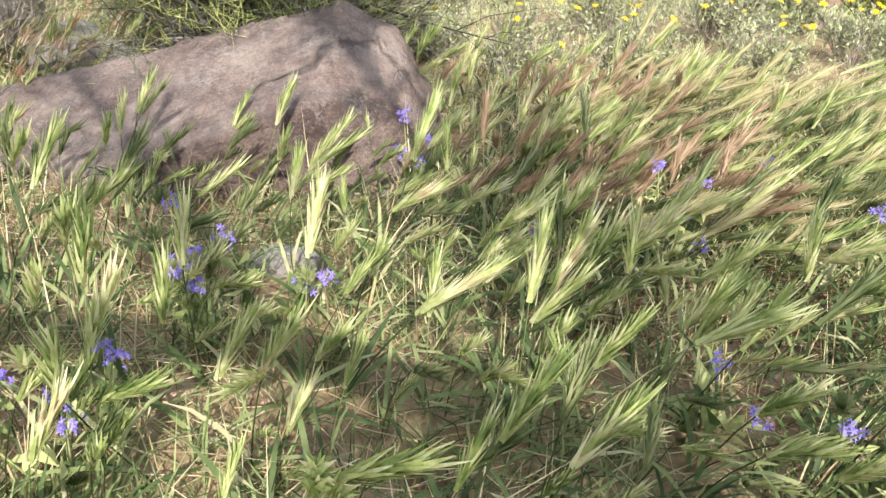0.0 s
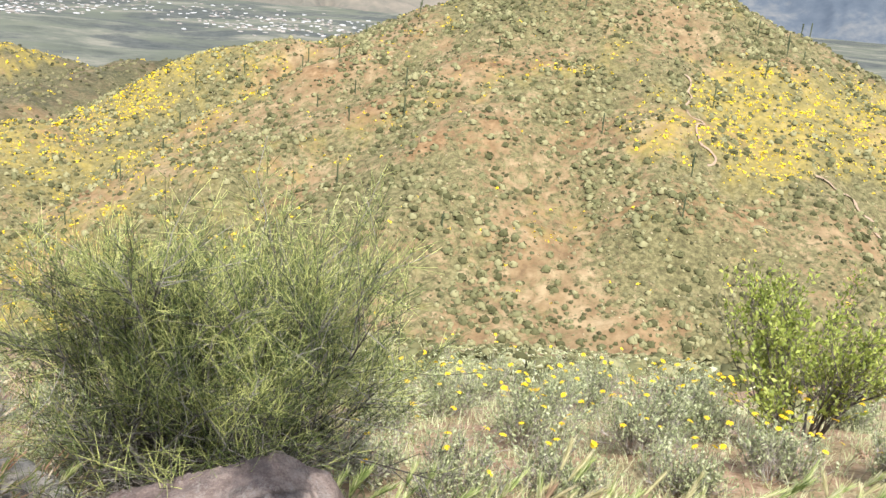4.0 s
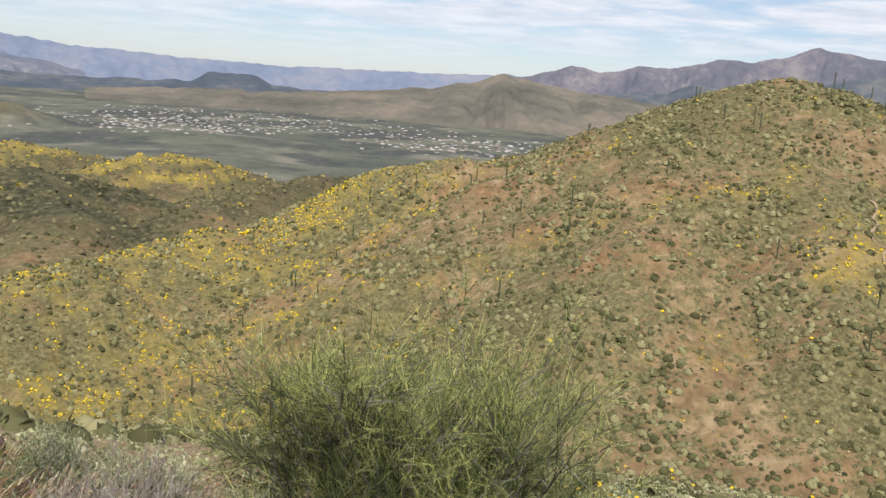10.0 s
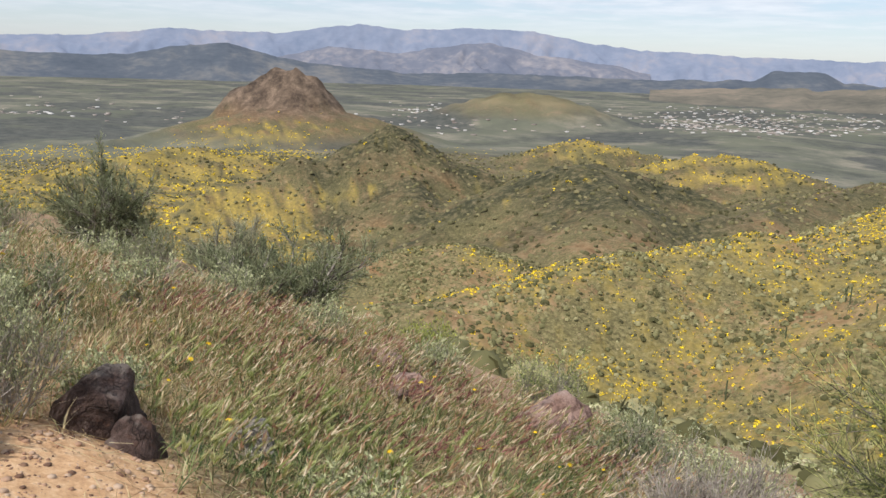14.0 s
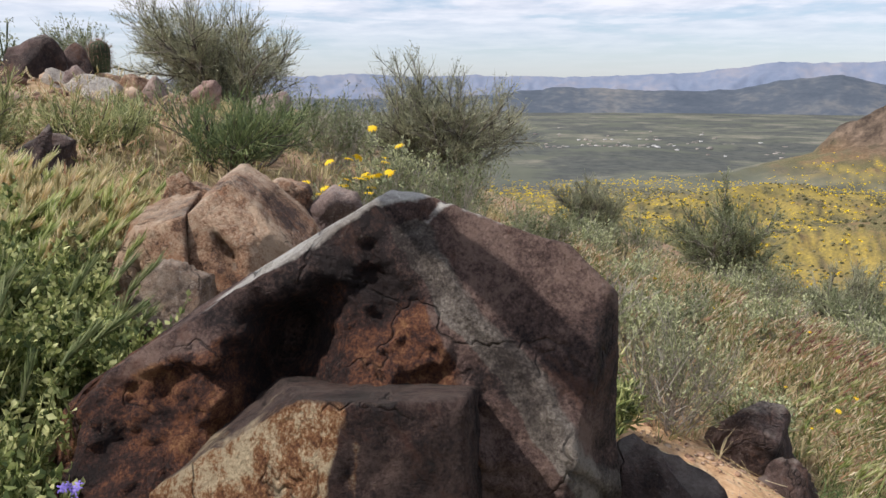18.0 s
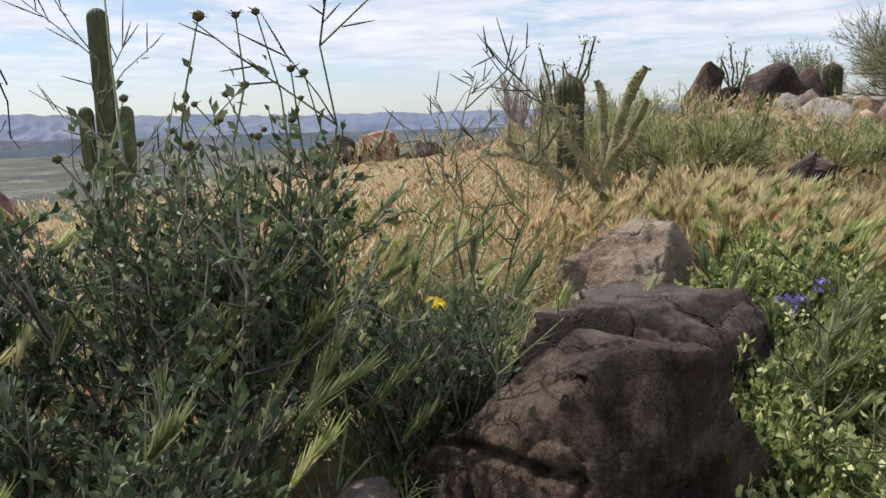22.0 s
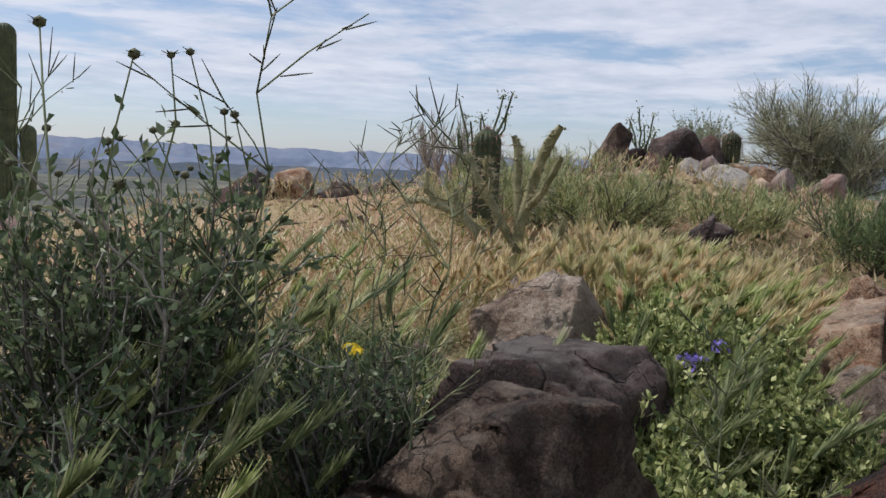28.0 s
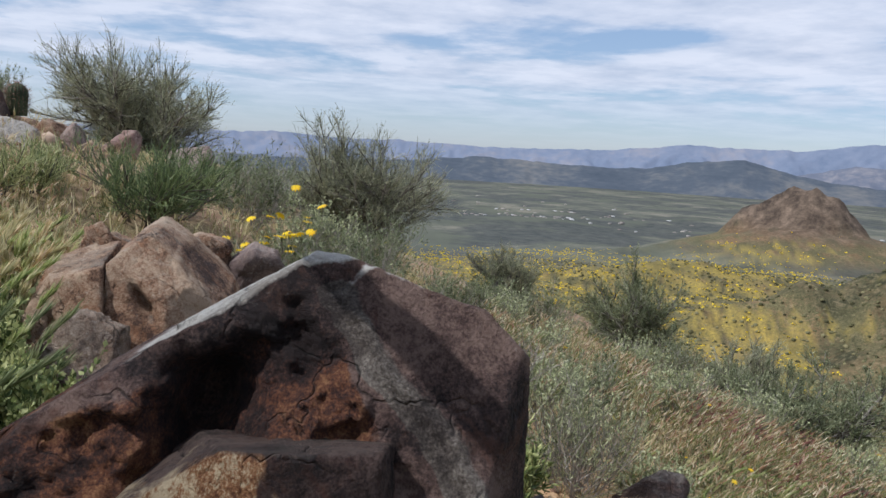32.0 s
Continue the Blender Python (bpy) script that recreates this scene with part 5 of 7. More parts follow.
def daisy(soup, at_, size, rng, petals=10, way=None):
    """A small daisy with separate rays round a domed middle."""
    n = np.array([rng.normal() * 0.4, rng.normal() * 0.4, 1.0]) if way is None else np.asarray(way, float)
    n /= np.linalg.norm(n)
    s = np.cross(n, [0.3, 0.9, 0.1])
    s /= np.linalg.norm(s)
    u = np.cross(n, s)
    for k in range(petals):
        g = 2 * np.pi * k / petals + rng.uniform(-0.15, 0.15)
        d = math.cos(g) * s + math.sin(g) * u
        q = np.cross(n, d)
        p = [at_ + d * size * 0.12, at_ + d * size * 0.34 + n * size * 0.06, at_ + d * size * 0.5 - n * size * rng.uniform(0, 0.12)]
        soup.strip(p, q, [size * 0.05, size * 0.1, size * 0.03])
    ring = [at_ + (math.cos(g) * s + math.sin(g) * u) * size * 0.17 for g in np.arange(6) * 1.047]
    soup.add(np.array(ring + [at_ + n * size * 0.12]), [(i, (i + 1) % 6, 6) for i in range(6)])


EPH = dict(wood=M_bark, green=M_eph, kids=(8, 8, 6), wide=(0.55, 0.55, 0.55), lens=(0.34, 0.2, 0.11), radii=(0.011, 0.005, 0.0026, 0.0016), up=(0.1, 0.15, 0.25), n0=24)
shrub("ephedra_bush", (-0.7, 3.42), "dense green broom-like bush with leafless twigs behind a granite boulder", "bush", 11, 1.68, 0.9, **{**EPH, "kids": (10, 14, 15), "wide": (0.65, 0.75, 0.85), "lens": (0.34, 0.2, 0.08), "radii": (0.016, 0.006, 0.0024, 0.0014), "up": (0.1, 0.12, 0.2), "n0": 20, "lean": (0.0, 0.14), "skirt": 18, "wood": M_snag, "green_from": 3, "clear": 0.72})
shrub("creosote_bush", (3.42, 5.5), "open creosote bush with dark stems and small yellow-green leaves", "bush", 12, 1.4, 1.5, n0=10, kids=(6, 6, 5), wide=(0.3, 0.35, 0.4), lens=(0.36, 0.2, 0.1), radii=(0.011, 0.006, 0.003, 0.0016), up=(0.25, 0.3, 0.3), wood=M_bark, green=M_bark, leaf=M_creo, leaf_size=0.045, leaf_n=6500, lean=(-0.5, 0.1), leaf_width=0.5)
PV = dict(wood=M_snag, green=M_pv, kids=(8, 12, 12), wide=(0.55, 0.55, 0.6), lens=(0.4, 0.24, 0.11), radii=(0.034, 0.017, 0.007, 0.003), up=(0.08, 0.1, 0.2), n0=7, green_from=3, leaf=M_pv, leaf_size=0.03, leaf_n=9000, leaf_width=0.3, crooked=False)
shrub("palo_verde_tree", (-12.6, 0.9), "grey-green rounded desert tree with thin bare branches", "tree", 13, 1.75, 1.2, **{**PV, "n0": 12, "kids": (8, 12, 11), "leaf_n": 19000})
shrub("palo_verde_tree", (-12.9, -1.95, 1.15), "dense grey-green desert tree on the crest", "tree", 14, 1.75, 1.1, **{**PV, "n0": 12, "kids": (8, 12, 11), "leaf_n": 19000})
shrub("palo_verde_tree", (-8.7, 5.65), "wide low desert tree with a dark twisted trunk", "tree", 15, 1.3, 1.6, **{**PV, "radii": (0.04, 0.02, 0.007, 0.003), "leaf": M_leaf, "green": M_leaf, "leaf_size": 0.04, "leaf_n": 15000})
shrub("palo_verde_tree", (-12.4, 5.25), "bushy green desert tree on the slope", "tree", 16, 1.25, 0.95, **{**PV, "leaf": M_leaf, "green": M_leaf, "leaf_size": 0.04, "leaf_n": 12000})
shrub("palo_verde_tree", (-12.6, 3.2), "small grey-green desert tree beyond the slope", "tree", 17, 0.9, 0.8, **{**PV, "leaf": M_leaf, "leaf_n": 2500})
shrub("palo_verde_tree", (-12.8, 7.6), "dark green desert tree lower on the slope", "tree", 18, 1.1, 1.0, **{**PV, "leaf": M_leaf, "leaf_n": 2500})
shrub("dead_tree", (-8.6, -5.7), "bare grey leafless small tree on the rim", "tree", 19, 0.75, 0.8, n0=6, kids=(6, 6, 5), wide=(0.4, 0.45, 0.5), lens=(0.4, 0.25, 0.15), radii=(0.022, 0.011, 0.005, 0.003), wood=M_twig, green=M_twig, green_from=3)
shrub("broom_bush", (-6.3, -1.35), "dense dark green broom-like bush below a grey tree", "bush", 20, 0.62, 1.5, **{**EPH, "base": 0.4, "green": M_broom, "n0": 20, "crooked": False, "kids": (8, 8, 4), "radii": (0.011, 0.005, 0.003, 0.0022)})
shrub("broom_bush", (-5.5, -2.75), "light green twiggy bush below the rock pile", "bush", 21, 0.55, 1.6, **{**EPH, "green": M_broomlight, "base": 0.3, "n0": 18, "crooked": False, "kids": (8, 8, 4), "radii": (0.01, 0.005, 0.003, 0.002)})
shrub("broom_bush", (-5.3, -3.35), "light green twiggy bush beside a cholla", "bush", 22, 0.5, 1.5, **{**EPH, "green": M_broomlight, "base": 0.3, "n0": 14, "crooked": False, "kids": (8, 8, 4), "radii": (0.01, 0.005, 0.003, 0.002)})
shrub("broom_bush", (-6.0, -2.2), "light green twiggy bush below pale rocks", "bush", 23, 0.45, 1.6, **{**EPH, "green": M_broomlight, "base": 0.3, "n0": 16, "crooked": False, "kids": (8, 8, 4), "radii": (0.01, 0.005, 0.003, 0.002)})
shrub("broom_bush", (-6.3, -3.5), "light green twiggy bush near the ocotillo", "bush", 24, 0.55, 1.5, **{**EPH, "green": M_broomlight, "base": 0.3, "n0": 16, "crooked": False, "kids": (8, 8, 4), "radii": (0.01, 0.005, 0.003, 0.002)})
LOW = dict(wood=M_twig, green=M_leaf, kids=(6, 6, 2), wide=(0.45, 0.5, 0.5), lens=(0.4, 0.3, 0.2), radii=(0.006, 0.003, 0.002, 0.0013), n0=12, green_from=3, leaf=M_leaf, leaf_size=0.027, leaf_n=3300, crooked=False)
BR = {**LOW, "flower": 16, "flower_size": 0.045}
shrub("brittlebush", (1.25, 5.1), "grey-green brittlebush dotted with yellow flowers", "bush", 30, 0.55, 1.1, group="flowering shrubs below", **{**BR, "leaf": M_pale_leaf})
shrub("brittlebush", (1.9, 4.9), "pale grey brittlebush with few yellow flowers", "bush", 31, 0.5, 1.0, group="flowering shrubs below", **{**BR, "flower": 10, "leaf": M_pale_leaf})

for x, y, h, s, l, m in [(-1.35, 3.95, 0.4, 1.3, "pale dry shrub on the slope's edge", M_pale_leaf), (-1.7, 4.7, 0.45, 1.3, "grey-green shrub on the slope's edge", M_pale_leaf), (-0.8, 4.8, 0.45, 1.3, "pale shrub behind the green broom bush", M_pale_leaf)]:
    shrub("low_shrub", (x, y), l, "bush", int(300 + x * 10), h, s, group="shrubs on the slope's edge", **{**LOW, "leaf": m})


for x, y, h, s, l, kw in [(0.2, 5.6, 0.45, 1.1, "pale grey-green low shrub on the slope", {"flower": 4}), (2.6, 5.5, 0.4, 1.0, "pale grey low shrub beside a rock", {"flower": 6}), (0.7, 6.6, 0.5, 1.2, "pale green low shrub on the slope", {"flower": 6}),
                          (1.9, 6.6, 0.5, 1.2, "pale grey-green low shrub further down", {"flower": 8}), (3.2, 7.2, 0.5, 1.2, "pale low shrub below a creosote bush", {"flower": 6}), (1.2, 8.2, 0.6, 1.3, "pale green shrub low on the slope", {"flower": 5}),
                          (-0.3, 7.2, 0.6, 1.3, "pale green shrub low on the slope", {"flower": 3}), (2.6, 8.6, 0.6, 1.3, "pale grey shrub low on the slope", {"flower": 3}), (4.4, 6.4, 0.4, 1.2, "pale low shrub on the slope", {"flower": 3})]:
    shrub("low_shrub", (x, y), l, "bush", int(40 + x * 10 + y), h, s, group="flowering shrubs below", **{**BR, "leaf": M_pale_leaf, **kw})
for x, y, l in [(0.55, 3.75, "pale grey-green shrub at the edge of the barley"), (1.15, 3.95, "grey shrub with few yellow flowers beside pale rocks"), (1.85, 4.05, "pale green shrub beside pale rocks"), (2.6, 4.35, "pale dry shrub beside an orange rock"), (0.0, 4.1, "green-grey shrub behind the barley"), (3.3, 4.2, "pale low shrub on the slope's edge")]:
    shrub("low_shrub", (x, y), l, "bush", int(600 + x * 31), 0.36, 1.3, group="flowering shrubs below", **{**BR, "leaf": M_pale_leaf, "flower": 5, "leaf_n": 1600})
# beside the red grass meadow
DRY = {**LOW, "leaf_n": 300, "green": M_twig, "n0": 22, "kids": (6, 6, 4), "radii": (0.005, 0.003, 0.0022, 0.0016)}
MEADOW = "low shrubs in the meadow"
shrub("dead_shrub", (-2.05, 3.5), "dry grey leafless shrub beside green broom", "bush", 51, 0.62, 1.3, group=MEADOW, **DRY)
shrub("low_shrub", (-3.0, 2.0), "grey-green low shrub at the path's edge", "bush", 52, 0.34, 1.3, group=MEADOW, **{**LOW, "leaf": M_pale_leaf})
shrub("low_shrub", (-3.4, 5.1), "round grey-green shrub on the slope", "bush", 53, 0.6, 1.2, group=MEADOW, **{**LOW, "leaf": M_leaf})
shrub("low_shrub", (-2.7, 5.0), "grey-green shrub on the edge of the slope", "bush", 54, 0.5, 1.2, group=MEADOW, **{**LOW, "leaf": M_pale_leaf})
shrub("low_shrub", (-5.9, 5.5), "small grey shrub in red grass", "bush", 55, 0.4, 1.3, group=MEADOW, **{**LOW, "leaf": M_pale_leaf})
shrub("low_shrub", (-5.3, 6.6), "green leafy shrub below the meadow", "bush", 56, 0.7, 1.0, group=MEADOW, **{**LOW, "leaf": M_lush})
shrub("low_shrub", (-6.6, 4.6), "grey sage shrub in red grass", "bush", 57, 0.4, 1.3, group=MEADOW, **{**LOW, "leaf": M_pale_leaf})
shrub("low_shrub", (-7.6, 4.2), "grey-green shrub in dry grass", "bush", 58, 0.5, 1.3, group=MEADOW, **{**LOW, "leaf": M_pale_leaf})
shrub("low_shrub", (-8.6, 3.4), "pale grey shrub in dry grass", "bush", 59, 0.5, 1.4, group=MEADOW, **{**LOW, "leaf": M_pale_leaf})
shrub("low_shrub", (-10.0, 4.6), "green shrub beside a low tree", "bush", 60, 0.6, 1.4, group=MEADOW, **{**LOW, "leaf": M_leaf})
shrub("low_shrub", (-10.2, 3.0), "grey-green shrub on the slope", "bush", 61, 0.6, 1.4, group=MEADOW, **{**LOW, "leaf": M_leaf})
shrub("low_shrub", (-7.1, 6.7), "yellow-green shrub below a low tree", "bush", 62, 0.5, 1.2, group=MEADOW, **{**LOW, "leaf": M_creo})
shrub("low_shrub", (-4.3, 6.4), "pale grey shrub with tiny white blooms", "bush", 63, 0.4, 1.3, group=MEADOW, **{**LOW, "leaf": M_pale_leaf})
# round the boulder
BANK = "shrubs round the boulder"
shrub("dead_shrub", (-4.9, 0.55), "tangled dry grey shrub behind the boulder", "bush", 64, 0.55, 1.2, group=BANK, **DRY)
shrub("leafy_bush", (-4.0, 0.5), "bright green leafy bush behind the boulder", "bush", 65, 0.28, 1.0, group=BANK, **{**LOW, "leaf": M_lush, "leaf_n": 3500, "leaf_width": 0.2, "leaf_size": 0.05})
shrub("leafy_bush", (-4.35, 1.05), "pale yellow-green twiggy shrub above the path", "bush", 66, 0.62, 1.0, group=BANK, **{**LOW, "leaf": M_pale_leaf, "leaf_n": 2600, "leaf_width": 0.2})
shrub("low_shrub", (-4.6, 1.55), "grey twiggy shrub above a path stone", "bush", 67, 0.32, 1.2, group=BANK, **{**LOW, "leaf": M_pale_leaf})
shrub("brittlebush", (-4.85, -0.42), "low grey-green brittlebush with bright yellow flowers behind the boulder", "bush", 68, 0.6, 0.9, group=BANK, **{**BR, "flower": 24, "flower_size": 0.055, "leaf_n": 1500})
shrub("leafy_bush", (-6.4, 0.3), "tall thin green bush beyond the boulder", "bush", 69, 0.62, 0.6, group=BANK, **{**LOW, "leaf": M_leaf, "leaf_n": 2200})
shrub("low_shrub", (-8.0, -0.6), "grey-green scrub on the crest's flank", "bush", 70, 0.6, 1.5, group=BANK, **{**LOW, "leaf": M_leaf})
shrub("low_shrub", (-9.0, 0.6), "olive scrub on the crest's flank", "bush", 71, 0.6, 1.5, group=BANK, **{**LOW, "leaf": M_leaf})
shrub("low_shrub", (-10.5, -0.7), "dark green scrub near the crest", "bush", 72, 0.6, 1.5, group=BANK, **{**LOW, "leaf": M_leaf})
shrub("low_shrub", (-7.0, -0.2), "grey scrub below the crest", "bush", 73, 0.5, 1.5, group=BANK, **{**LOW, "leaf": M_pale_leaf})
shrub("low_shrub", (-9.2, -2.9), "brown-green scrub on the crest behind rocks", "bush", 74, 0.55, 1.4, group=BANK, **{**LOW, "leaf": M_leaf})
shrub("low_shrub", (-7.6, 2.0), "grey-green scrub on the slope", "bush", 75, 0.5, 1.4, group=BANK, **{**LOW, "leaf": M_pale_leaf})
for x, y, h, l, m in [(-5.6, 1.2, 0.4, "grey scrub above the path", M_pale_leaf), (-6.4, 1.9, 0.45, "grey-green scrub above the path", M_leaf), (-5.6, 0.1, 0.4, "olive scrub behind the boulder", M_leaf), (-7.4, 1.0, 0.5, "grey-green scrub on the flank", M_leaf), (-8.8, 1.9, 0.5, "pale scrub on the flank", M_pale_leaf), (-6.9, 2.9, 0.45, "grey scrub in dry grass", M_pale_leaf), (-9.6, 2.1, 0.5, "olive scrub on the flank", M_leaf)]:
    shrub("low_shrub", (x, y), l, "bush", int(400 + x * 10 + y * 3), h, 1.4, group=BANK, **{**LOW, "leaf": m})
shrub("leafy_bush", (-2.75, -1.55), "lush low green weed with toothed leaves between rocks", "plant", 76, 0.34, 0.9, group="lush weeds", **{**LOW, "leaf": M_lush, "leaf_n": 12000, "leaf_size": 0.021, "leaf_width": 0.62, "wood": M_lush, "green": M_lush})
shrub("leafy_bush", (-2.45, -1.2), "lush green weed in a gap between boulders", "plant", 77, 0.3, 0.8, group="lush weeds", **{**LOW, "leaf": M_lush, "leaf_n": 9000, "leaf_size": 0.019, "leaf_width": 0.62, "wood": M_lush, "green": M_lush})
shrub("leafy_bush", (-3.2, -1.62), "lush green weed below golden grass", "plant", 78, 0.3, 0.9, group="lush weeds", **{**LOW, "leaf": M_lush, "leaf_n": 10000, "leaf_size": 0.021, "leaf_width": 0.62, "wood": M_lush, "green": M_lush})
shrub("leafy_bush", (-2.0, -1.16), "dark green weed at the boulder's foot", "plant", 79, 0.25, 0.8, group="lush weeds", **{**LOW, "leaf": M_lush, "leaf_n": 4000, "leaf_size": 0.02, "leaf_width": 0.6, "wood": M_lush, "green": M_lush})


for x, y, h, k, l in [(-1.95, -1.42, 0.24, 91, "low lush weed between dark rocks"), (-1.72, -1.22, 0.22, 92, "low lush weed beside the boulder's foot"), (-2.35, -1.42, 0.28, 93, "lush green weed in front of a dark rock"), (-1.55, -0.98, 0.18, 94, "small green weed at the boulder's foot"), (-2.9, -1.35, 0.3, 95, "lush weed below the outcrop")]:
    shrub("leafy_bush", (x, y), l, "plant", k, h, 0.9, group="lush weeds", **{**LOW, "leaf": M_lush, "leaf_n": 3500, "leaf_size": 0.022, "leaf_width": 0.7, "wood": M_lush, "green": M_lush})


def tall_brittlebush(place, label, seed, height, spread, heads, leafn, group=""):
    """A leafy dome below long bare flower stalks with dark spent heads and a few yellow daisies."""
    rng = np.random.default_rng(seed)
    ob = thing("brittlebush", (*place, ground_z(*place)), label, "bush", group)
    wd, lf = Soup(), Soup()
    a, b, c = stems(rng, 26, height * 0.5, spread, 0.1)
    twigs(wd, a, b, c, 0.006)
    a2, b2, c2 = sprout(rng, a, c, 6, 0.45, height * 0.28, 0.25, 0.25)
    twigs(wd, a2, b2, c2, 0.0035)
    a3, b3, c3 = sprout(rng, a2, c2, 4, 0.5, height * 0.15, 0.2, 0.2)
    twigs(wd, a3, b3, c3, 0.002)
    i = rng.integers(0, len(a3), leafn)
    leaves(lf, a3[i] + (c3[i] - a3[i]) * rng.uniform(0, 1, (leafn, 1)), c3[i] - a3[i], 0.023, rng, width=0.48)
    part("branchwork", wd.mesh("branchwork", M_snag), ob, kind="stuff")
    tops = c2[np.argsort(-c2[:, 2])[: len(c2) // 2]]
    for k in range(heads):
        s = tops[rng.integers(0, len(tops))]
        e = s + np.array([rng.normal() * 0.07, rng.normal() * 0.07, height * rng.uniform(0.08, 0.32)])
        mid = (s + e) / 2 + rng.normal(size=3) * 0.015
        st, hd = Soup(), Soup()
        st.tube([s, mid, e], [0.0022, 0.0018, 0.0014])
        leaves(lf, (s + (e - s) * rng.uniform(0.1, 0.7, (6, 1))), np.tile(e - s, (6, 1)), 0.026, rng, width=0.5)
        stalk = part("flower_stalk", st.mesh("flower_stalk", M_leaf), ob)
        if rng.uniform() < 0.12:
            daisy(hd, e, 0.045, rng, 13)
            part("flower", hd.mesh("flower", M_yellow), stalk, "yellow daisy flower")
        else:
            v, f = ico(1)
            hd.add(e + v * np.array([0.009, 0.009, 0.008]) * rng.uniform(0.7, 1.2), f)
            for q in range(7):
                g = rng.uniform(0, 6.28)
                d = np.array([math.cos(g), math.sin(g), rng.uniform(-0.2, 0.5)])
                hd.strip([e, e + d * 0.017], np.cross(d, [0, 0, 1]), [0.004, 0.001])
            part("seed_head", hd.mesh("seed_head", M_spent), stalk, "dark spent flower head")
    part("foliage", lf.mesh("foliage", M_deep), ob, kind="stuff")
    return ob


BB = "tall brittlebushes beside the camera"
tall_brittlebush((-1.42, -2.2), "tall leafy brittlebush with spent heads and a few yellow daisies", 81, 0.8, 0.48, 34, 7500, BB)
tall_brittlebush((-1.12, -2.6), "leafy brittlebush with a few yellow daisies", 82, 0.56, 0.8, 6, 4200, BB)
tall_brittlebush((-0.62, -2.5), "low dark leafy brittlebush in the shade", 83, 0.5, 1.0, 2, 4200, BB)
tall_brittlebush((-1.05, -2.05), "low leafy brittlebush close to the camera", 84, 0.44, 1.0, 0, 4000, BB)
tall_brittlebush((-0.25, -2.4), "low leafy brittlebush in the shade of bare limbs", 86, 0.5, 0.9, 2, 3500, BB)
tall_brittlebush((0.0, -2.85), "leafy brittlebush with dark seed heads at the rim", 87, 0.55, 0.8, 6, 3000, BB)
tall_brittlebush((-0.5, -3.05), "leafy brittlebush with spent stalks at the rim", 88, 0.5, 0.9, 3, 3200, BB)
tall_brittlebush((-1.78, -1.98), "leafy brittlebush beside a rounded rock", 85, 0.42, 0.6, 3, 2600, BB)
tall_brittlebush((-0.88, -2.9), "low leafy brittlebush behind bent dead stalks", 89, 0.42, 1.1, 0, 3000, BB)


def seed_spike(place, label, seed, tops):
    """Thin upright stalks that end in narrow dark seed spikes."""
    rng = np.random.default_rng(seed)
    o = np.array([*place, ground_z(*place)])
    ob = thing("lupine", o, label, "plant", "dry lupines")
    for dx, dy, z in tops:
        st, sp = Soup(), Soup()
        e = np.array([dx, dy, z - o[2]])
        st.tube([(0, 0, 0), e * 0.5 + rng.normal(size=3) * 0.012, e], [0.003, 0.0024, 0.0016])
        stalk = part("stalk", st.mesh("stalk", M_leaf), ob)
        d = np.array([rng.normal() * 0.2, rng.normal() * 0.2, 1.0])
        for q in range(26):
            g, h = q * 2.4, q / 26
            w = np.array([math.cos(g), math.sin(g), 0.9])
            p = e + d * h * 0.075
            sp.strip([p, p + w * 0.011 * (1.1 - h * 0.7)], np.cross(w, [0.1, 0.2, 1]), [0.0032, 0.0006])
        part("seed_head", sp.mesh("seed_head", M_spent), stalk, "narrow dark seed spike")
    return ob


seed_spike((-0.6, -2.66), "dry lupine with narrow dark seed spikes", 1, [(-0.02, 0.03, 1.66), (0.04, 0.02, 1.62), (-0.08, 0.05, 1.69), (0.09, 0.0, 1.58), (-0.14, 0.06, 1.6)])
seed_spike((-0.72, -2.62), "dry lupine with thin stalks beside the brittlebush", 2, [(0.0, 0.02, 1.64), (-0.05, 0.05, 1.57), (0.05, 0.0, 1.55), (0.02, 0.04, 1.7)])
seed_spike((-0.48, -2.64), "dry lupine with dark spikes in the shade", 3, [(0.0, 0.03, 1.55), (-0.04, 0.04, 1.6), (0.06, 0.0, 1.52)])


def dead_stalk():
    """A dark dead stalk that forks, with its tips bent over."""
    o = np.array([-0.87, -2.56, ground_z(-0.87, -2.56)])
    ob = thing("dead_stalk", o, "dark forked dead stalk with bent-over tips", "plant")
    for line_, r in (([(-0.87, -2.56, o[2] - 0.03), (-0.872, -2.56, 1.35), (-0.868, -2.556, 1.51)], 0.0085), ([(-0.868, -2.556, 1.51), (-0.83, -2.565, 1.53), (-0.826, -2.566, 1.6), (-0.83, -2.566, 1.68), (-0.79, -2.57, 1.695), (-0.75, -2.58, 1.68)], 0.005),
                     ([(-0.868, -2.556, 1.5), (-0.878, -2.55, 1.6), (-0.89, -2.546, 1.685), (-0.865, -2.55, 1.7), (-0.84, -2.558, 1.71), (-0.815, -2.56, 1.755)], 0.005), ([(-0.885, -2.547, 1.62), (-0.9, -2.545, 1.66), (-0.895, -2.546, 1.695)], 0.003), ([(-0.87, -2.556, 1.52), (-0.9, -2.548, 1.56), (-0.91, -2.546, 1.61)], 0.003)):
        one = Soup()
        one.tube(np.array(line_) - o, np.linspace(r, r * 0.55, len(line_)), 6)
        part("stem", one.mesh("stem", M_bark, True), ob)


dead_stalk()


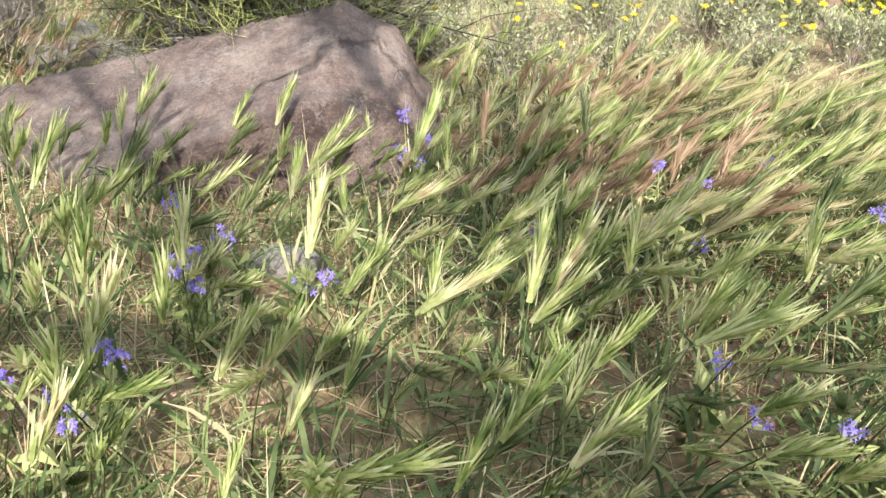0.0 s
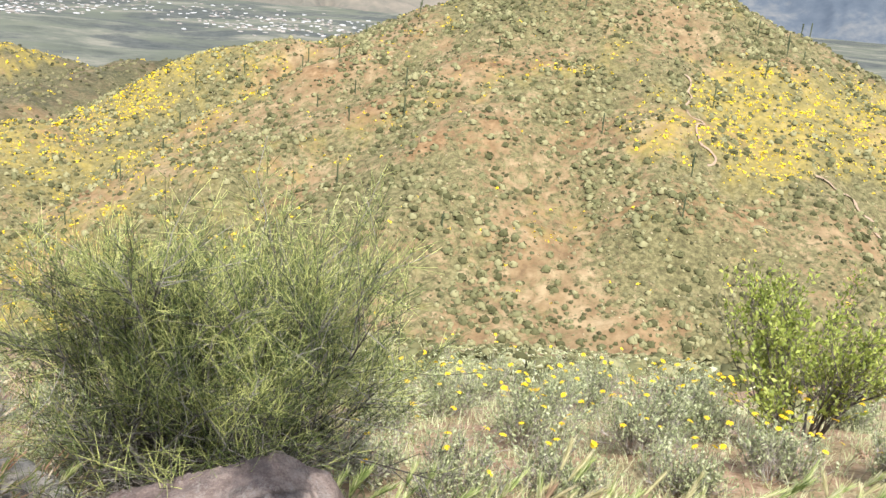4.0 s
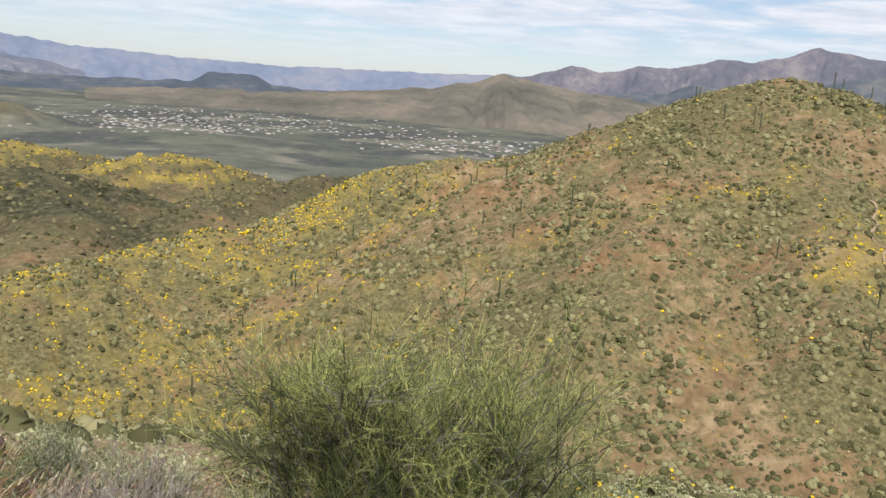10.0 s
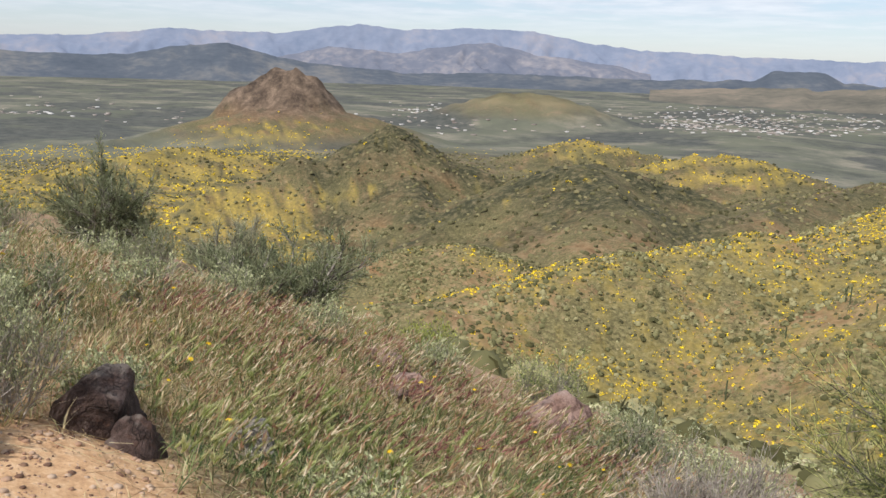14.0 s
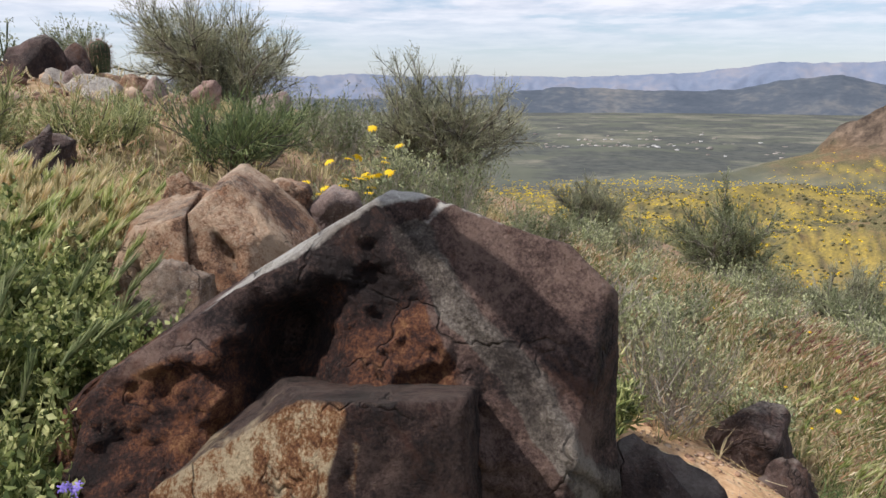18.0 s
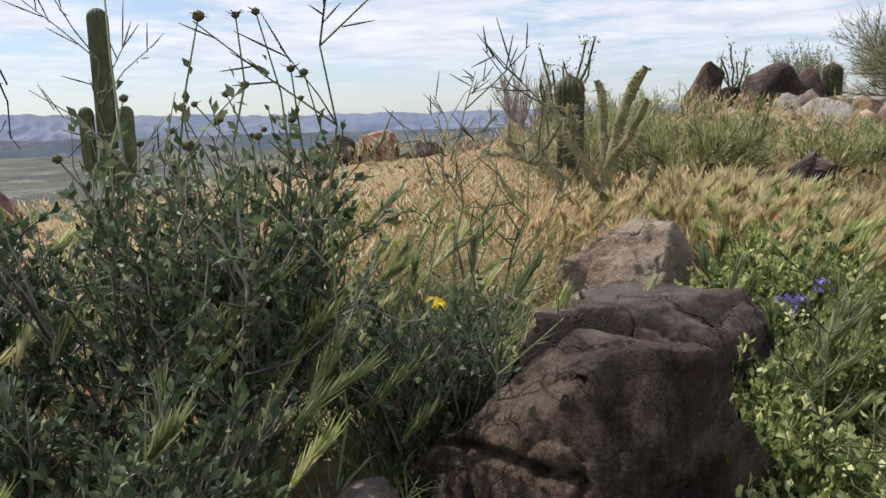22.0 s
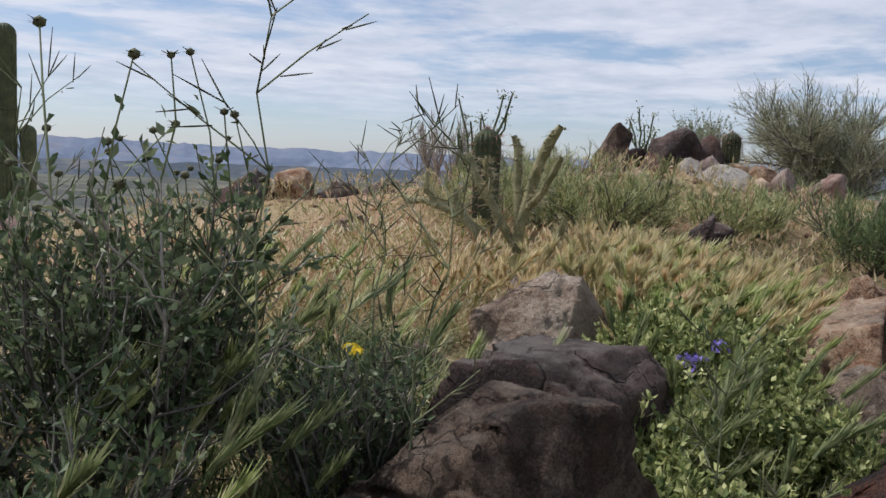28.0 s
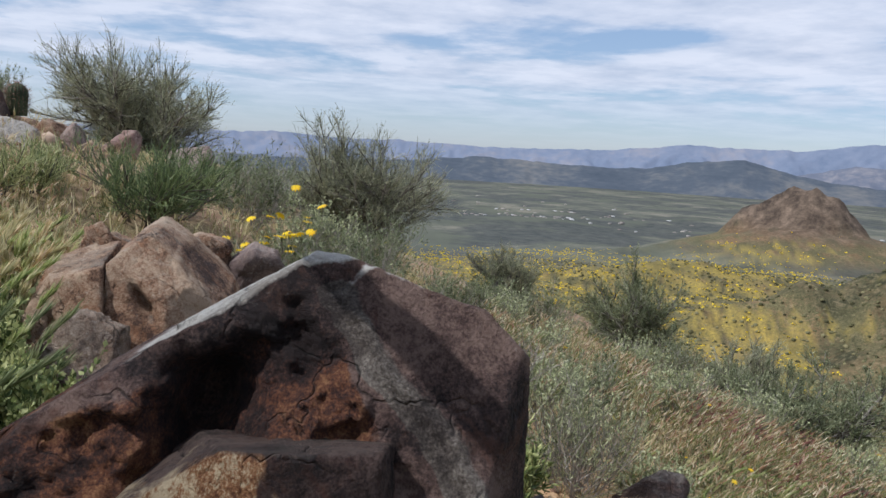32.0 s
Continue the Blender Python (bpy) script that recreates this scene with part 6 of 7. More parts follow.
def mustard(place, label, seed, height, lean, group=""):
    """A dry mustard: a thin zigzag stalk whose side shoots carry upturned needle pods."""
    rng = np.random.default_rng(seed)
    ob = thing("mustard_plant", (*place, ground_z(*place)), label, "plant", group)
    st, pods = Soup(), Soup()
    n = 9
    p = np.zeros((n, 3))
    for k in range(1, n):
        p[k] = p[k - 1] + np.array([lean[0] + (0.18 if k % 2 else -0.18), lean[1] + rng.normal() * 0.12, 1.0]) * height / n
    st.tube(p, np.linspace(0.0035, 0.0012, n))
    for k in range(3, n):
        for s in range(2):
            g = rng.uniform(0, 6.28)
            d = np.array([math.cos(g), math.sin(g), rng.uniform(0.6, 1.1)])
            e = p[k] + d * height * rng.uniform(0.08, 0.2)
            st.tube([p[k], (p[k] + e) / 2 + rng.normal(size=3) * 0.006, e], [0.0018, 0.0014, 0.001])
            for q in range(5):
                u = rng.uniform(0.2, 1)
                o = p[k] + (e - p[k]) * u
                h = d * 0.6 + rng.normal(size=3) * 0.5
                pods.tube([o, o + h * 0.022, o + h * 0.045], [0.0012, 0.0016, 0.0006])
    part("stalk", st.mesh("stalk", M_leaf), ob)
    part("podding", pods.mesh("podding", M_spent), ob, "thin upturned seed pods", "stuff")
    return ob


MU = "thin mustard stalks"
for x, y, h, lx, ly, s in [(-1.42, -1.86, 1.02, 0.02, 0.02, 1), (-1.62, -1.72, 0.8, -0.1, 0.12, 2), (-1.72, -1.9, 0.78, -0.12, 0.1, 3), (-1.5, -2.5, 0.85, 0.05, 0.0, 4), (-1.95, -2.1, 0.7, -0.1, 0.1, 5), (-0.85, -2.5, 0.55, 0.0, 0.1, 6),
                            (-2.02, -1.28, 0.5, 0.0, 0.1, 7), (-1.75, -1.05, 0.42, 0.1, 0.0, 8)]:
    mustard((x, y), "thin pale mustard stalk with upturned needle pods", s, h, (lx, ly), MU)

# leafless tree beside the path, its limbs over the camera
def overhang():
    rng = np.random.default_rng(95)
    o = np.array([0.95, -0.95, ground_z(0.95, -0.95)])
    ob = thing("bare_tree", o, "leafless dark tree with thorny twigs arching over the path", "tree")
    s = Soup()
    trunk = np.array([(0.95, -0.95, o[2] - 0.1), (0.9, -1.0, 1.0), (0.85, -0.95, 1.7), (0.7, -0.9, 2.2)]) - o
    s.tube(trunk, [0.07, 0.06, 0.05, 0.04], 8)
    part("trunk", s.mesh("trunk", M_bark, True), ob)
    # first limb is in view; the unseen others are added to cast shadows
    limbs = [[(0.7, -0.9, 2.2), (0.35, -1.7, 2.25), (-0.1, -2.35, 2.1), (-0.5, -2.53, 2.0), (-0.74, -2.48, 1.975), (-0.9, -2.42, 1.965), (-1.08, -2.34, 1.9)],
             [(0.7, -0.9, 2.2), (0.0, -0.75, 2.35), (-0.6, -0.7, 2.3), (-1.2, -0.68, 2.05), (-1.8, -0.86, 2.06), (-1.9, -0.95, 2.14), (-1.93, -1.08, 2.26), (-1.96, -1.24, 2.46), (-2.05, -1.45, 2.72)],
             [(0.7, -0.9, 2.2), (0.4, -0.2, 2.7), (0.0, 0.35, 2.85), (-0.5, 0.7, 2.9), (-1.1, 0.9, 2.85)],
             [(0.7, -0.9, 2.2), (0.8, -0.5, 2.8), (0.6, 0.2, 3.2), (0.2, 0.7, 3.3)],
             [(0.0, -0.75, 2.35), (-0.4, -0.4, 2.7), (-0.9, 0.1, 2.85), (-1.4, 0.4, 2.85)],
             [(0.7, -0.9, 2.2), (0.66, -1.1, 2.35), (0.5, -1.25, 2.42), (0.28, -1.3, 2.42)]]
    thick = [0.016, 0.045, 0.03, 0.03, 0.03, 0.03]
    for k, limb in enumerate(limbs):
        limb = np.array(limb) - o
        n = len(limb)
        s, br, tw = Soup(), Soup(), Soup()
        s.tube(limb, np.linspace(thick[k], thick[k] * 0.8 if k == 1 else 0.004, n), 6)
        low = 0 if k else 1
        arm = part("limb", s.mesh("limb", M_bark, True), ob)
        if k == 1:
            continue
        a, b, c = sprout(rng, limb[low + 1:-1] if not k else limb[:-1], limb[low + 2:] if not k else limb[1:], (7, 0, 20, 16, 20, 22)[k], 0.6, 0.17 if not k else 0.42, -0.22 if not k else 0.25, 0.0)
        twigs(br, a, b, c, 0.0034 if not k else 0.012 if k in (2, 3) else 0.006)
        a2, b2, c2 = sprout(rng, a, c, 4 if not k else 6, 0.6, 0.1 if not k else 0.2, -0.2 if not k else 0.1, 0.15)
        twigs(tw, a2, b2, c2, 0.0022 if not k else 0.007 if k in (2, 3) else 0.003)
        a3, b3, c3 = sprout(rng, a2, c2, 3, 0.8, 0.04 if not k else 0.08, 0.0, 0.1)
        twigs(tw, a3, b3, c3, 0.0013 if not k else 0.002)
        part("branchwork", br.mesh("branchwork", M_bark), arm, kind="stuff")
        part("twig_mass", tw.mesh("twig_mass", M_bark), arm, "short thorny twigs", "stuff")


overhang()


# ---- cacti ----
def ribbed(soup, pts, radii, ribs=14, m=0, depth=0.16):
    """A ribbed column along pts, closed at the end."""
    pts = np.asarray(pts, float)
    k = len(pts)
    way = np.gradient(pts, axis=0)
    way /= np.linalg.norm(way, axis=1)[:, None]
    a = np.cross(way, [0.03, 0.99, 0.1])
    a /= np.linalg.norm(a, axis=1)[:, None]
    b = np.cross(way, a)
    n = ribs * 4
    g = np.arange(n) * 2 * np.pi / n
    wave = 1 - depth * (0.5 - 0.5 * np.cos(g * ribs)) ** 0.7
    ring = pts[:, None] + np.asarray(radii)[:, None, None] * wave[None, :, None] * (np.cos(g)[None, :, None] * a[:, None] + np.sin(g)[None, :, None] * b[:, None])
    v = np.concatenate([ring.reshape(-1, 3), pts[-1:] + way[-1:] * radii[-1] * 0.4])
    i, j = np.meshgrid(np.arange(k - 1), np.arange(n), indexing="ij")
    j2 = (j + 1) % n
    f = np.concatenate([np.stack([i * n + j, i * n + j2, (i + 1) * n + j2], -1).reshape(-1, 3), np.stack([i * n + j, (i + 1) * n + j2, (i + 1) * n + j], -1).reshape(-1, 3)])
    q = np.arange(n)
    f = np.concatenate([f, np.stack([(k - 1) * n + q, (k - 1) * n + (q + 1) % n, np.full(n, k * n)], -1)])
    soup.add(v, f, m)


def dome(r, h, steps=10, r0=None):
    """Heights and radii of an upright column with a round top."""
    z = np.concatenate([np.linspace(0, h - r, steps), h - r + r * np.sin(np.linspace(0.2, 1.5, 6))])
    q = np.concatenate([np.linspace(r0 or r, r, steps), r * np.cos(np.linspace(0.2, 1.5, 6))])
    return z, q


def saguaro(place, label, height, radius, arms, seed, group="", ribs=14):
    rng = np.random.default_rng(seed)
    ob = thing("saguaro", place, label, "cactus", group)
    s = Soup()
    z, q = dome(radius, height, 10, radius * 0.85)
    ribbed(s, np.stack([0 * z, 0 * z, z - 0.1], -1), q, ribs)
    part("stem", s.mesh("stem", M_cactus, True), ob)
    for g, z0, ln in arms:
        s = Soup()
        d = np.array([math.cos(g), math.sin(g), 0])
        ra = radius * 0.72
        out = radius + ra * 1.1
        path = [d * radius * 0.3 + [0, 0, z0], d * (out * 0.7) + [0, 0, z0 + 0.02], d * out + [0, 0, z0 + ra * 1.2]]
        zz, qq = dome(ra, ln, 5)
        path = np.array(path + [d * out * 1.04 + [0, 0, z0 + ra * 1.2 + w] for w in zz[1:]])
        rad = np.concatenate([[ra * 0.6, ra * 0.8, ra * 0.95], qq[1:]])
        ribbed(s, path, rad, 10)
        part("arm", s.mesh("arm", M_cactus, True), ob)
    return ob


saguaro((-9.06, -14.4, ground_z(-9.06, -14.4)), "tall dark green saguaro with two short arms on the rim", 3.65 - ground_z(-9.06, -14.4) + 0.1, 0.18, [(-0.85, 0.95, 1.05), (2.35, 0.85, 1.15), (1.6, 0.5, 0.6)], 1)


def barrel(place, label, height, radius, seed):
    rng = np.random.default_rng(seed)
    ob = thing("barrel_cactus", place, label, "cactus", "barrel cacti")
    s, sp = Soup(), Soup()
    z, q = dome(radius, height, 8, radius * 0.9)
    ribbed(s, np.stack([0 * z, 0 * z, z - 0.03], -1), q, 16)
    part("stem", s.mesh("stem", M_cactus, True), ob)
    for k in range(16):
        g = 2 * np.pi * k / 16
        for zz in np.linspace(0.03, height, 12):
            r = np.interp(zz, z, q)
            p = np.array([math.cos(g) * r, math.sin(g) * r, zz - 0.03])
            for w in range(4):
                d = np.array([math.cos(g), math.sin(g), 0.3]) + rng.normal(size=3) * 0.7
                sp.strip([p, p + d * 0.022], np.cross(d, [0.2, 0.3, 0.9]), [0.0016, 0.0003])
    part("spine_cover", sp.mesh("spine_cover", M_redspine), ob, "reddish curved spines", "stuff")
    return ob


barrel((-8.25, -2.52, 1.78), "small dark barrel cactus on the crest rocks", 0.27, 0.085, 3)
barrel((-4.42, -3.0, 1.42), "upright dark barrel cactus behind a cholla", 0.47, 0.075, 4)


def cholla(place, label, seed, tall):
    """Buckhorn cholla: knobbly jointed arms with pale spines."""
    rng = np.random.default_rng(seed)
    ob = thing("cholla", place, label, "cactus")
    arms = [([(0, 0, 0), (0.0, 0.03, 0.34), (0.02, 0.16, 0.62)], 0.038), ([(0, 0.01, 0.2), (-0.03, -0.02, 0.4), (-0.04, -0.05, 0.58)], 0.03), ([(0, -0.02, 0.16), (0.03, -0.12, 0.34), (0.04, -0.22, 0.5)], 0.032),
            ([(0, 0, 0.06), (0.05, -0.17, 0.2), (0.06, -0.25, 0.36)], 0.03), ([(0.02, -0.14, 0.2), (0.05, -0.3, 0.29), (0.06, -0.5, 0.32)], 0.026), ([(0, 0.03, 0.3), (0.05, 0.12, 0.38), (0.08, 0.19, 0.5)], 0.024),
            ([(0, 0, 0.04), (0.06, 0.14, 0.14), (0.08, 0.22, 0.28)], 0.026), ([(0.03, -0.3, 0.28), (0.06, -0.36, 0.34), (0.06, -0.38, 0.42)], 0.02), ([(0.02, -0.12, 0.34), (0.06, -0.1, 0.42), (0.08, -0.11, 0.5)], 0.022)]
    for line_, r in arms:
        line_, r = np.array(line_) * tall, r * 0.68
        a, c = line_[0], line_[-1]
        s, sp = Soup(), Soup()
        u = np.linspace(0, 1, 9)[:, None]
        pts = line_[0] * (1 - u) ** 2 + 2 * (line_[1] * 2 - (line_[0] + line_[2]) / 2) * u * (1 - u) + line_[2] * u ** 2 + rng.normal(size=(9, 3)) * 0.005
        s.tube(pts, r * np.array([0.85, 0.95, 1, 0.88, 1, 1.04, 0.92, 1.0, 0.6]), 10)
        v, f = ico(1)
        n = 90
        uu = rng.uniform(0, 8, n)
        base = np.stack([np.interp(uu, np.arange(9), pts[:, j]) for j in range(3)], -1)
        w = (c - a) / np.linalg.norm(c - a)
        d = rng.normal(size=(n, 3))
        d -= (d @ w)[:, None] * w
        d /= np.linalg.norm(d, axis=1)[:, None]
        for p, q in zip(base, d):
            s.add(p + q * r * 0.92 + v * r * 0.3, f)
            for k in range(4):
                h = q + rng.normal(size=3) * 0.6
                sp.strip([p + q * r, p + q * r + h * 0.02], np.cross(h, [0.1, 0.9, 0.3]), [0.0009, 0.0002])
        arm = part("arm", s.mesh("arm", M_cholla, True), ob)
        part("spine_cover", sp.mesh("spine_cover", M_spine), arm, "pale straw spines", "stuff")
    return ob


cholla((-3.9, -2.56, ground_z(-3.9, -2.56)), "buckhorn cholla cactus with knobbly pale-spined arms", 5, (1.86 - ground_z(-3.9, -2.56)) / 0.62)


def ocotillo(place, label, seed, n, height, group=""):
    rng = np.random.default_rng(seed)
    ob = thing("ocotillo", place, label, "cactus", group)
    for k in range(n):
        s = Soup()
        g = 2 * np.pi * k / n
        o = rng.uniform(0.12, 0.45)
        u = np.linspace(0, 1, 7)[:, None]
        h = height * rng.uniform(0.6, 1)
        p = np.array([math.cos(g) * o, math.sin(g) * o, 1.0]) * u * h + rng.normal(size=(7, 3)) * 0.012
        s.tube(p, np.linspace(0.013, 0.007, 7), 5)
        leaves(s, p[1:][rng.integers(0, 6, 60)] + rng.normal(size=(60, 3)) * 0.02, np.tile([0, 0, 1.0], (60, 1)) + rng.normal(size=(60, 3)), 0.03, rng, m=1)
        part("wand", s.mesh("wand", [M_cactus, M_leaf]), ob)
    return ob


ocotillo((-8.35, -3.35, 1.6), "thin ocotillo wands behind the crest rocks", 1, 7, 0.62, "ocotillos")
ocotillo((-5.75, -3.75, ground_z(-5.75, -3.75)), "upright green ocotillo wands in a bush", 2, 9, 0.85, "ocotillos")


# ---- grass ----
def grass_head(rng, awns=24, fine=True, bend=0.35):
    """One stalk of wild barley, a unit high: stem, blades and an awned head."""
    s = Soup()
    u = np.linspace(0, 1, 5)[:, None]
    lean = rng.uniform(0.02, bend)
    pts = np.concatenate([lean * u ** 2 * 0.75, rng.normal() * 0.05 * u ** 2, 0.72 * u], 1)
    if fine:
        s.tube(pts, [0.006, 0.005, 0.0045, 0.004, 0.0035])
    else:
        s.strip(pts[[0, 2, 4]], [0, 1, 0], [0.007, 0.006, 0.005])
    tip = pts[-1]
    d = pts[-1] - pts[-2]
    d = d / np.linalg.norm(d) + np.array([rng.uniform(0.1, 0.6) * bend * 2, 0, 0])
    d /= np.linalg.norm(d)
    side = np.cross(d, [0, 1, 0.01])
    side /= np.linalg.norm(side)
    up2 = np.cross(d, side)
    for k in range(awns):
        q = k / awns
        g = k * 2.4 + rng.uniform(-0.2, 0.2)
        o = math.cos(g) * side + math.sin(g) * up2
        p = tip + d * 0.25 * q + np.array([0.04, 0, -0.03]) * q * q
        w = d * (0.9 + 0.2 * rng.uniform()) + o * (0.36 - 0.14 * q)
        ln = (0.16 if fine else 0.15) * rng.uniform(0.75, 1.15)
        s.strip([p + o * 0.006, p + w * ln], np.cross(w, o) + 1e-4, [0.011, 0.0012] if fine else [0.016, 0.004], m=1)
    for k in range(3 if fine else 2):
        g = rng.uniform(0, 6.28)
        o = np.array([math.cos(g), math.sin(g), 0])
        h = rng.uniform(0.05, 0.4)
        ln = rng.uniform(0.3, 0.6)
        t = np.linspace(0, 1, 4)[:, None]
        b = np.array([0, 0, h * 0.6]) + o * ln * 0.7 * t + np.array([0, 0, ln]) * (t * 0.9 - 0.55 * t ** 2)
        s.strip(b, np.cross(o, [0, 0, 1]), np.array([0.011, 0.012, 0.009, 0.001]))
    return s.arrays()


def tuft(rng, blades=9, droop=0.55, width=0.0075):
    s = Soup()
    for k in range(blades):
        g = rng.uniform(0, 6.28)
        o = np.array([math.cos(g), math.sin(g), 0])
        ln = rng.uniform(0.5, 1.1)
        t = np.array([[0], [0.45], [1.0]])
        b = o * rng.uniform(0, 0.06) + o * ln * rng.uniform(0.3, 0.8) * t + np.array([0, 0, ln]) * (t - droop * t ** 2)
        s.strip(b, np.cross(o, [0, 0, 1]), np.array([1, 0.9, 0.1]) * width)
    return s.arrays()


prng = np.random.default_rng(77)
FINE = [grass_head(prng, 40) for k in range(10)]
COARSE = [grass_head(prng, 9, False) for k in range(8)]
TUFTS = [tuft(prng) for k in range(8)]
THIN = [tuft(prng, 6, 0.5, 0.011) for k in range(8)]
STALKS = [tuft(prng, 5, 0.12, 0.005) for k in range(8)]
ROCK_SPOTS = [(-0.55, 2.5, 0.8, 0.36), (-2.25, -0.5, 0.4, 0.5), (-1.87, -0.52, 0.2, 0.3), (-3.5, -1.0, 0.3, 0.36), (-1.86, -1.62, 0.2, 0.2), (-2.3, -1.66, 0.22, 0.22), (-2.9, -2.04, 0.42, 0.3), (-2.95, -1.12, 0.2, 0.15)]


def field(name, label, protos, count, box, size, mats, seed, wind=(0.15, 0.0), thin=None, patch=0.0, patch_scale=0.9, gust=False):
    """A stand of grass over the box (x0, x1, y0, y1)."""
    rng = np.random.default_rng(seed)
    x, y = rng.uniform(box[0], box[1], count * 3), rng.uniform(box[2], box[3], count * 3)
    ok = np.ones(len(x), bool)
    for cx, cy, rx, ry in ROCK_SPOTS:
        ok &= ((x - cx) / rx) ** 2 + ((y - cy) / ry) ** 2 > 1
    ok &= np.hypot(x + 0.25, y + 0.5) > 0.62
    rim = np.minimum(np.minimum(x - box[0], box[1] - x), np.minimum(y - box[2], box[3] - y)) + 0.35 * fractal(x, y, 1.1, 2, seed + 3)
    ok &= rng.uniform(0, 1, len(x)) < 0.04 + 0.96 * smooth01(rim, -0.1, 0.45)
    if patch:
        ok &= fractal(x, y, patch_scale, 3, seed) + rng.uniform(-0.5, 0.5, len(x)) > patch - 0.5
    if thin is not None:
        ok &= rng.uniform(0, 1, len(x)) < thin(x, y)
    x, y = x[ok][:count], y[ok][:count]
    p = np.stack([x, y, home(x, y) - 0.01], -1)
    n = len(x)
    yaw = rng.normal(0, 0.9, n) + math.atan2(wind[1], wind[0])
    sz = rng.uniform(size[0], size[1], n)
    tl = np.array(wind)[None] * rng.uniform(0.2, 1.6, (n, 1)) * (0.1 + 0.9 * smooth01(x, 0.25, 1.4) if gust else np.ones(n))[:, None] + rng.normal(0, 0.15, (n, 2))
    v, f, m = scatter(protos, p, yaw, sz, tl, rng)
    return tagged(new(name, mesh_of(name, v, f, mats, m)), label, "grass", kind="stuff")


field("grass", "green wild barley with awned heads blown by the wind", FINE, 960, (-2.0, 2.9, 0.1, 3.2), (0.22, 0.44), [M_grass, M_head], 1, (0.36, 0.0), lambda x, y: 1 - 0.75 * smooth01(-x, -0.2, 0.3) * smooth01(y, 1.0, 1.5), gust=True)
field("grass", "golden wild barley heads bent over by the wind", FINE, 480, (0.3, 3.1, 1.4, 3.2), (0.26, 0.4), [M_grass, M_headgold], 2, (0.5, -0.1))
field("grass", "low green grass blades and weeds", TUFTS, 3700, (-2.2, 3.3, -0.1, 3.7), (0.1, 0.28), [M_grass], 3, (0.2, 0.0), lambda x, y: 1 - 0.6 * smooth01(-x, -0.1, 0.4) * smooth01(y, 1.1, 1.6))
def straw(name, label, count, box, size, seed, mat=None):
    """Fallen dry stalks lying about."""
    rng = np.random.default_rng(seed)
    x, y = rng.uniform(box[0], box[1], count), rng.uniform(box[2], box[3], count)
    g, ln = rng.uniform(0, 6.28, count), rng.uniform(*size, count)
    dx, dy = np.cos(g) * ln / 2, np.sin(g) * ln / 2
    a = np.stack([x - dx, y - dy, home(x - dx, y - dy) + rng.uniform(0.004, 0.05, count)], -1)
    c = np.stack([x + dx, y + dy, home(x + dx, y + dy) + rng.uniform(0.004, 0.07, count)], -1)
    s = Soup()
    twigs(s, a, (a + c) / 2, c, 0.0016, bent=False)
    return tagged(new(name, s.mesh(name, mat or M_straw)), label, "straw", kind="stuff")


field("grass", "reddish brown brome heads among the barley", FINE, 110, (-0.2, 1.0, 1.5, 2.9), (0.28, 0.4), [M_drygrass, M_headbrown], 22, (0.12, 0.0))
field("grass", "dull olive barley heads still closed", FINE, 220, (-1.6, 2.4, 0.4, 2.6), (0.24, 0.42), [M_grass, M_headolive], 23, (0.1, 0.0))
field("grass", "thin dry stalks standing among the barley", STALKS, 700, (-1.9, 2.6, 0.3, 3.4), (0.14, 0.34), [M_straw], 21, (0.12, 0.0), lambda x, y: 1 - 0.5 * smooth01(-x, -0.1, 0.4) * smooth01(y, 1.3, 1.7))
straw("straw", "red-brown matted straw in a gap of the grass", 900, (0.3, 1.3, 1.2, 1.75), (0.05, 0.18), 4, M_redstraw)
straw("straw", "fallen dry straw under the grass", 4200, (-1.8, 2.5, 0.25, 3.2), (0.06, 0.24), 1)
straw("straw", "fallen dry straw by the path", 3500, (-8.0, -1.0, 0.9, 6.0), (0.08, 0.28), 2)
straw("straw", "dry straw round the boulders", 2500, (-5.0, 0.5, -4.0, 0.0), (0.08, 0.28), 3)
field("grass", "reddish brome grass with feathery heads", COARSE, 5000, (-9.0, -1.3, 1.2, 6.4), (0.2, 0.36), [M_grass, M_headred], 4, (0.2, 0.05), off_path, 0.1, 2.2)
field("grass", "dark red brome grass in drifts", COARSE, 1500, (-8.5, -2.4, 2.6, 5.6), (0.16, 0.3), [M_drygrass, M_headpurple], 14, (0.2, 0.05), None, 0.75, 1.7)
field("grass", "reddish brome grass on the upper slope", COARSE, 1500, (-11.0, -4.4, 0.6, 3.6), (0.18, 0.32), [M_drygrass, M_headred], 15, (0.2, 0.05), None, 0.3, 1.7)
field("grass", "green and gold barley at the path's edge", FINE, 330, (-5.6, -2.4, 1.3, 3.2), (0.2, 0.32), [M_grass, M_head], 67, (0.2, 0.05), off_path, 0.2, 1.4)
field("grass", "green grass patches in the meadow", THIN, 1700, (-6.5, -1.6, 1.5, 4.8), (0.14, 0.26), [M_grass], 25, (0.15, 0.0), off_path, 0.5, 1.5)
field("grass", "low dry grass and green blades", THIN, 2000, (-9.0, -1.2, 1.0, 6.6), (0.09, 0.18), [M_drygrass], 5, (0.15, 0.0), off_path)
field("grass", "golden nodding barley heads behind the boulders", FINE, 170, (-4.3, -2.9, -2.45, -1.2), (0.26, 0.4), [M_grass, M_headgold], 61, (0.1, 0.12))
field("grass", "tan nodding barley heads behind the boulders", FINE, 170, (-4.3, -2.8, -2.5, -1.1), (0.24, 0.38), [M_drygrass, M_headtan], 62, (0.08, 0.12))
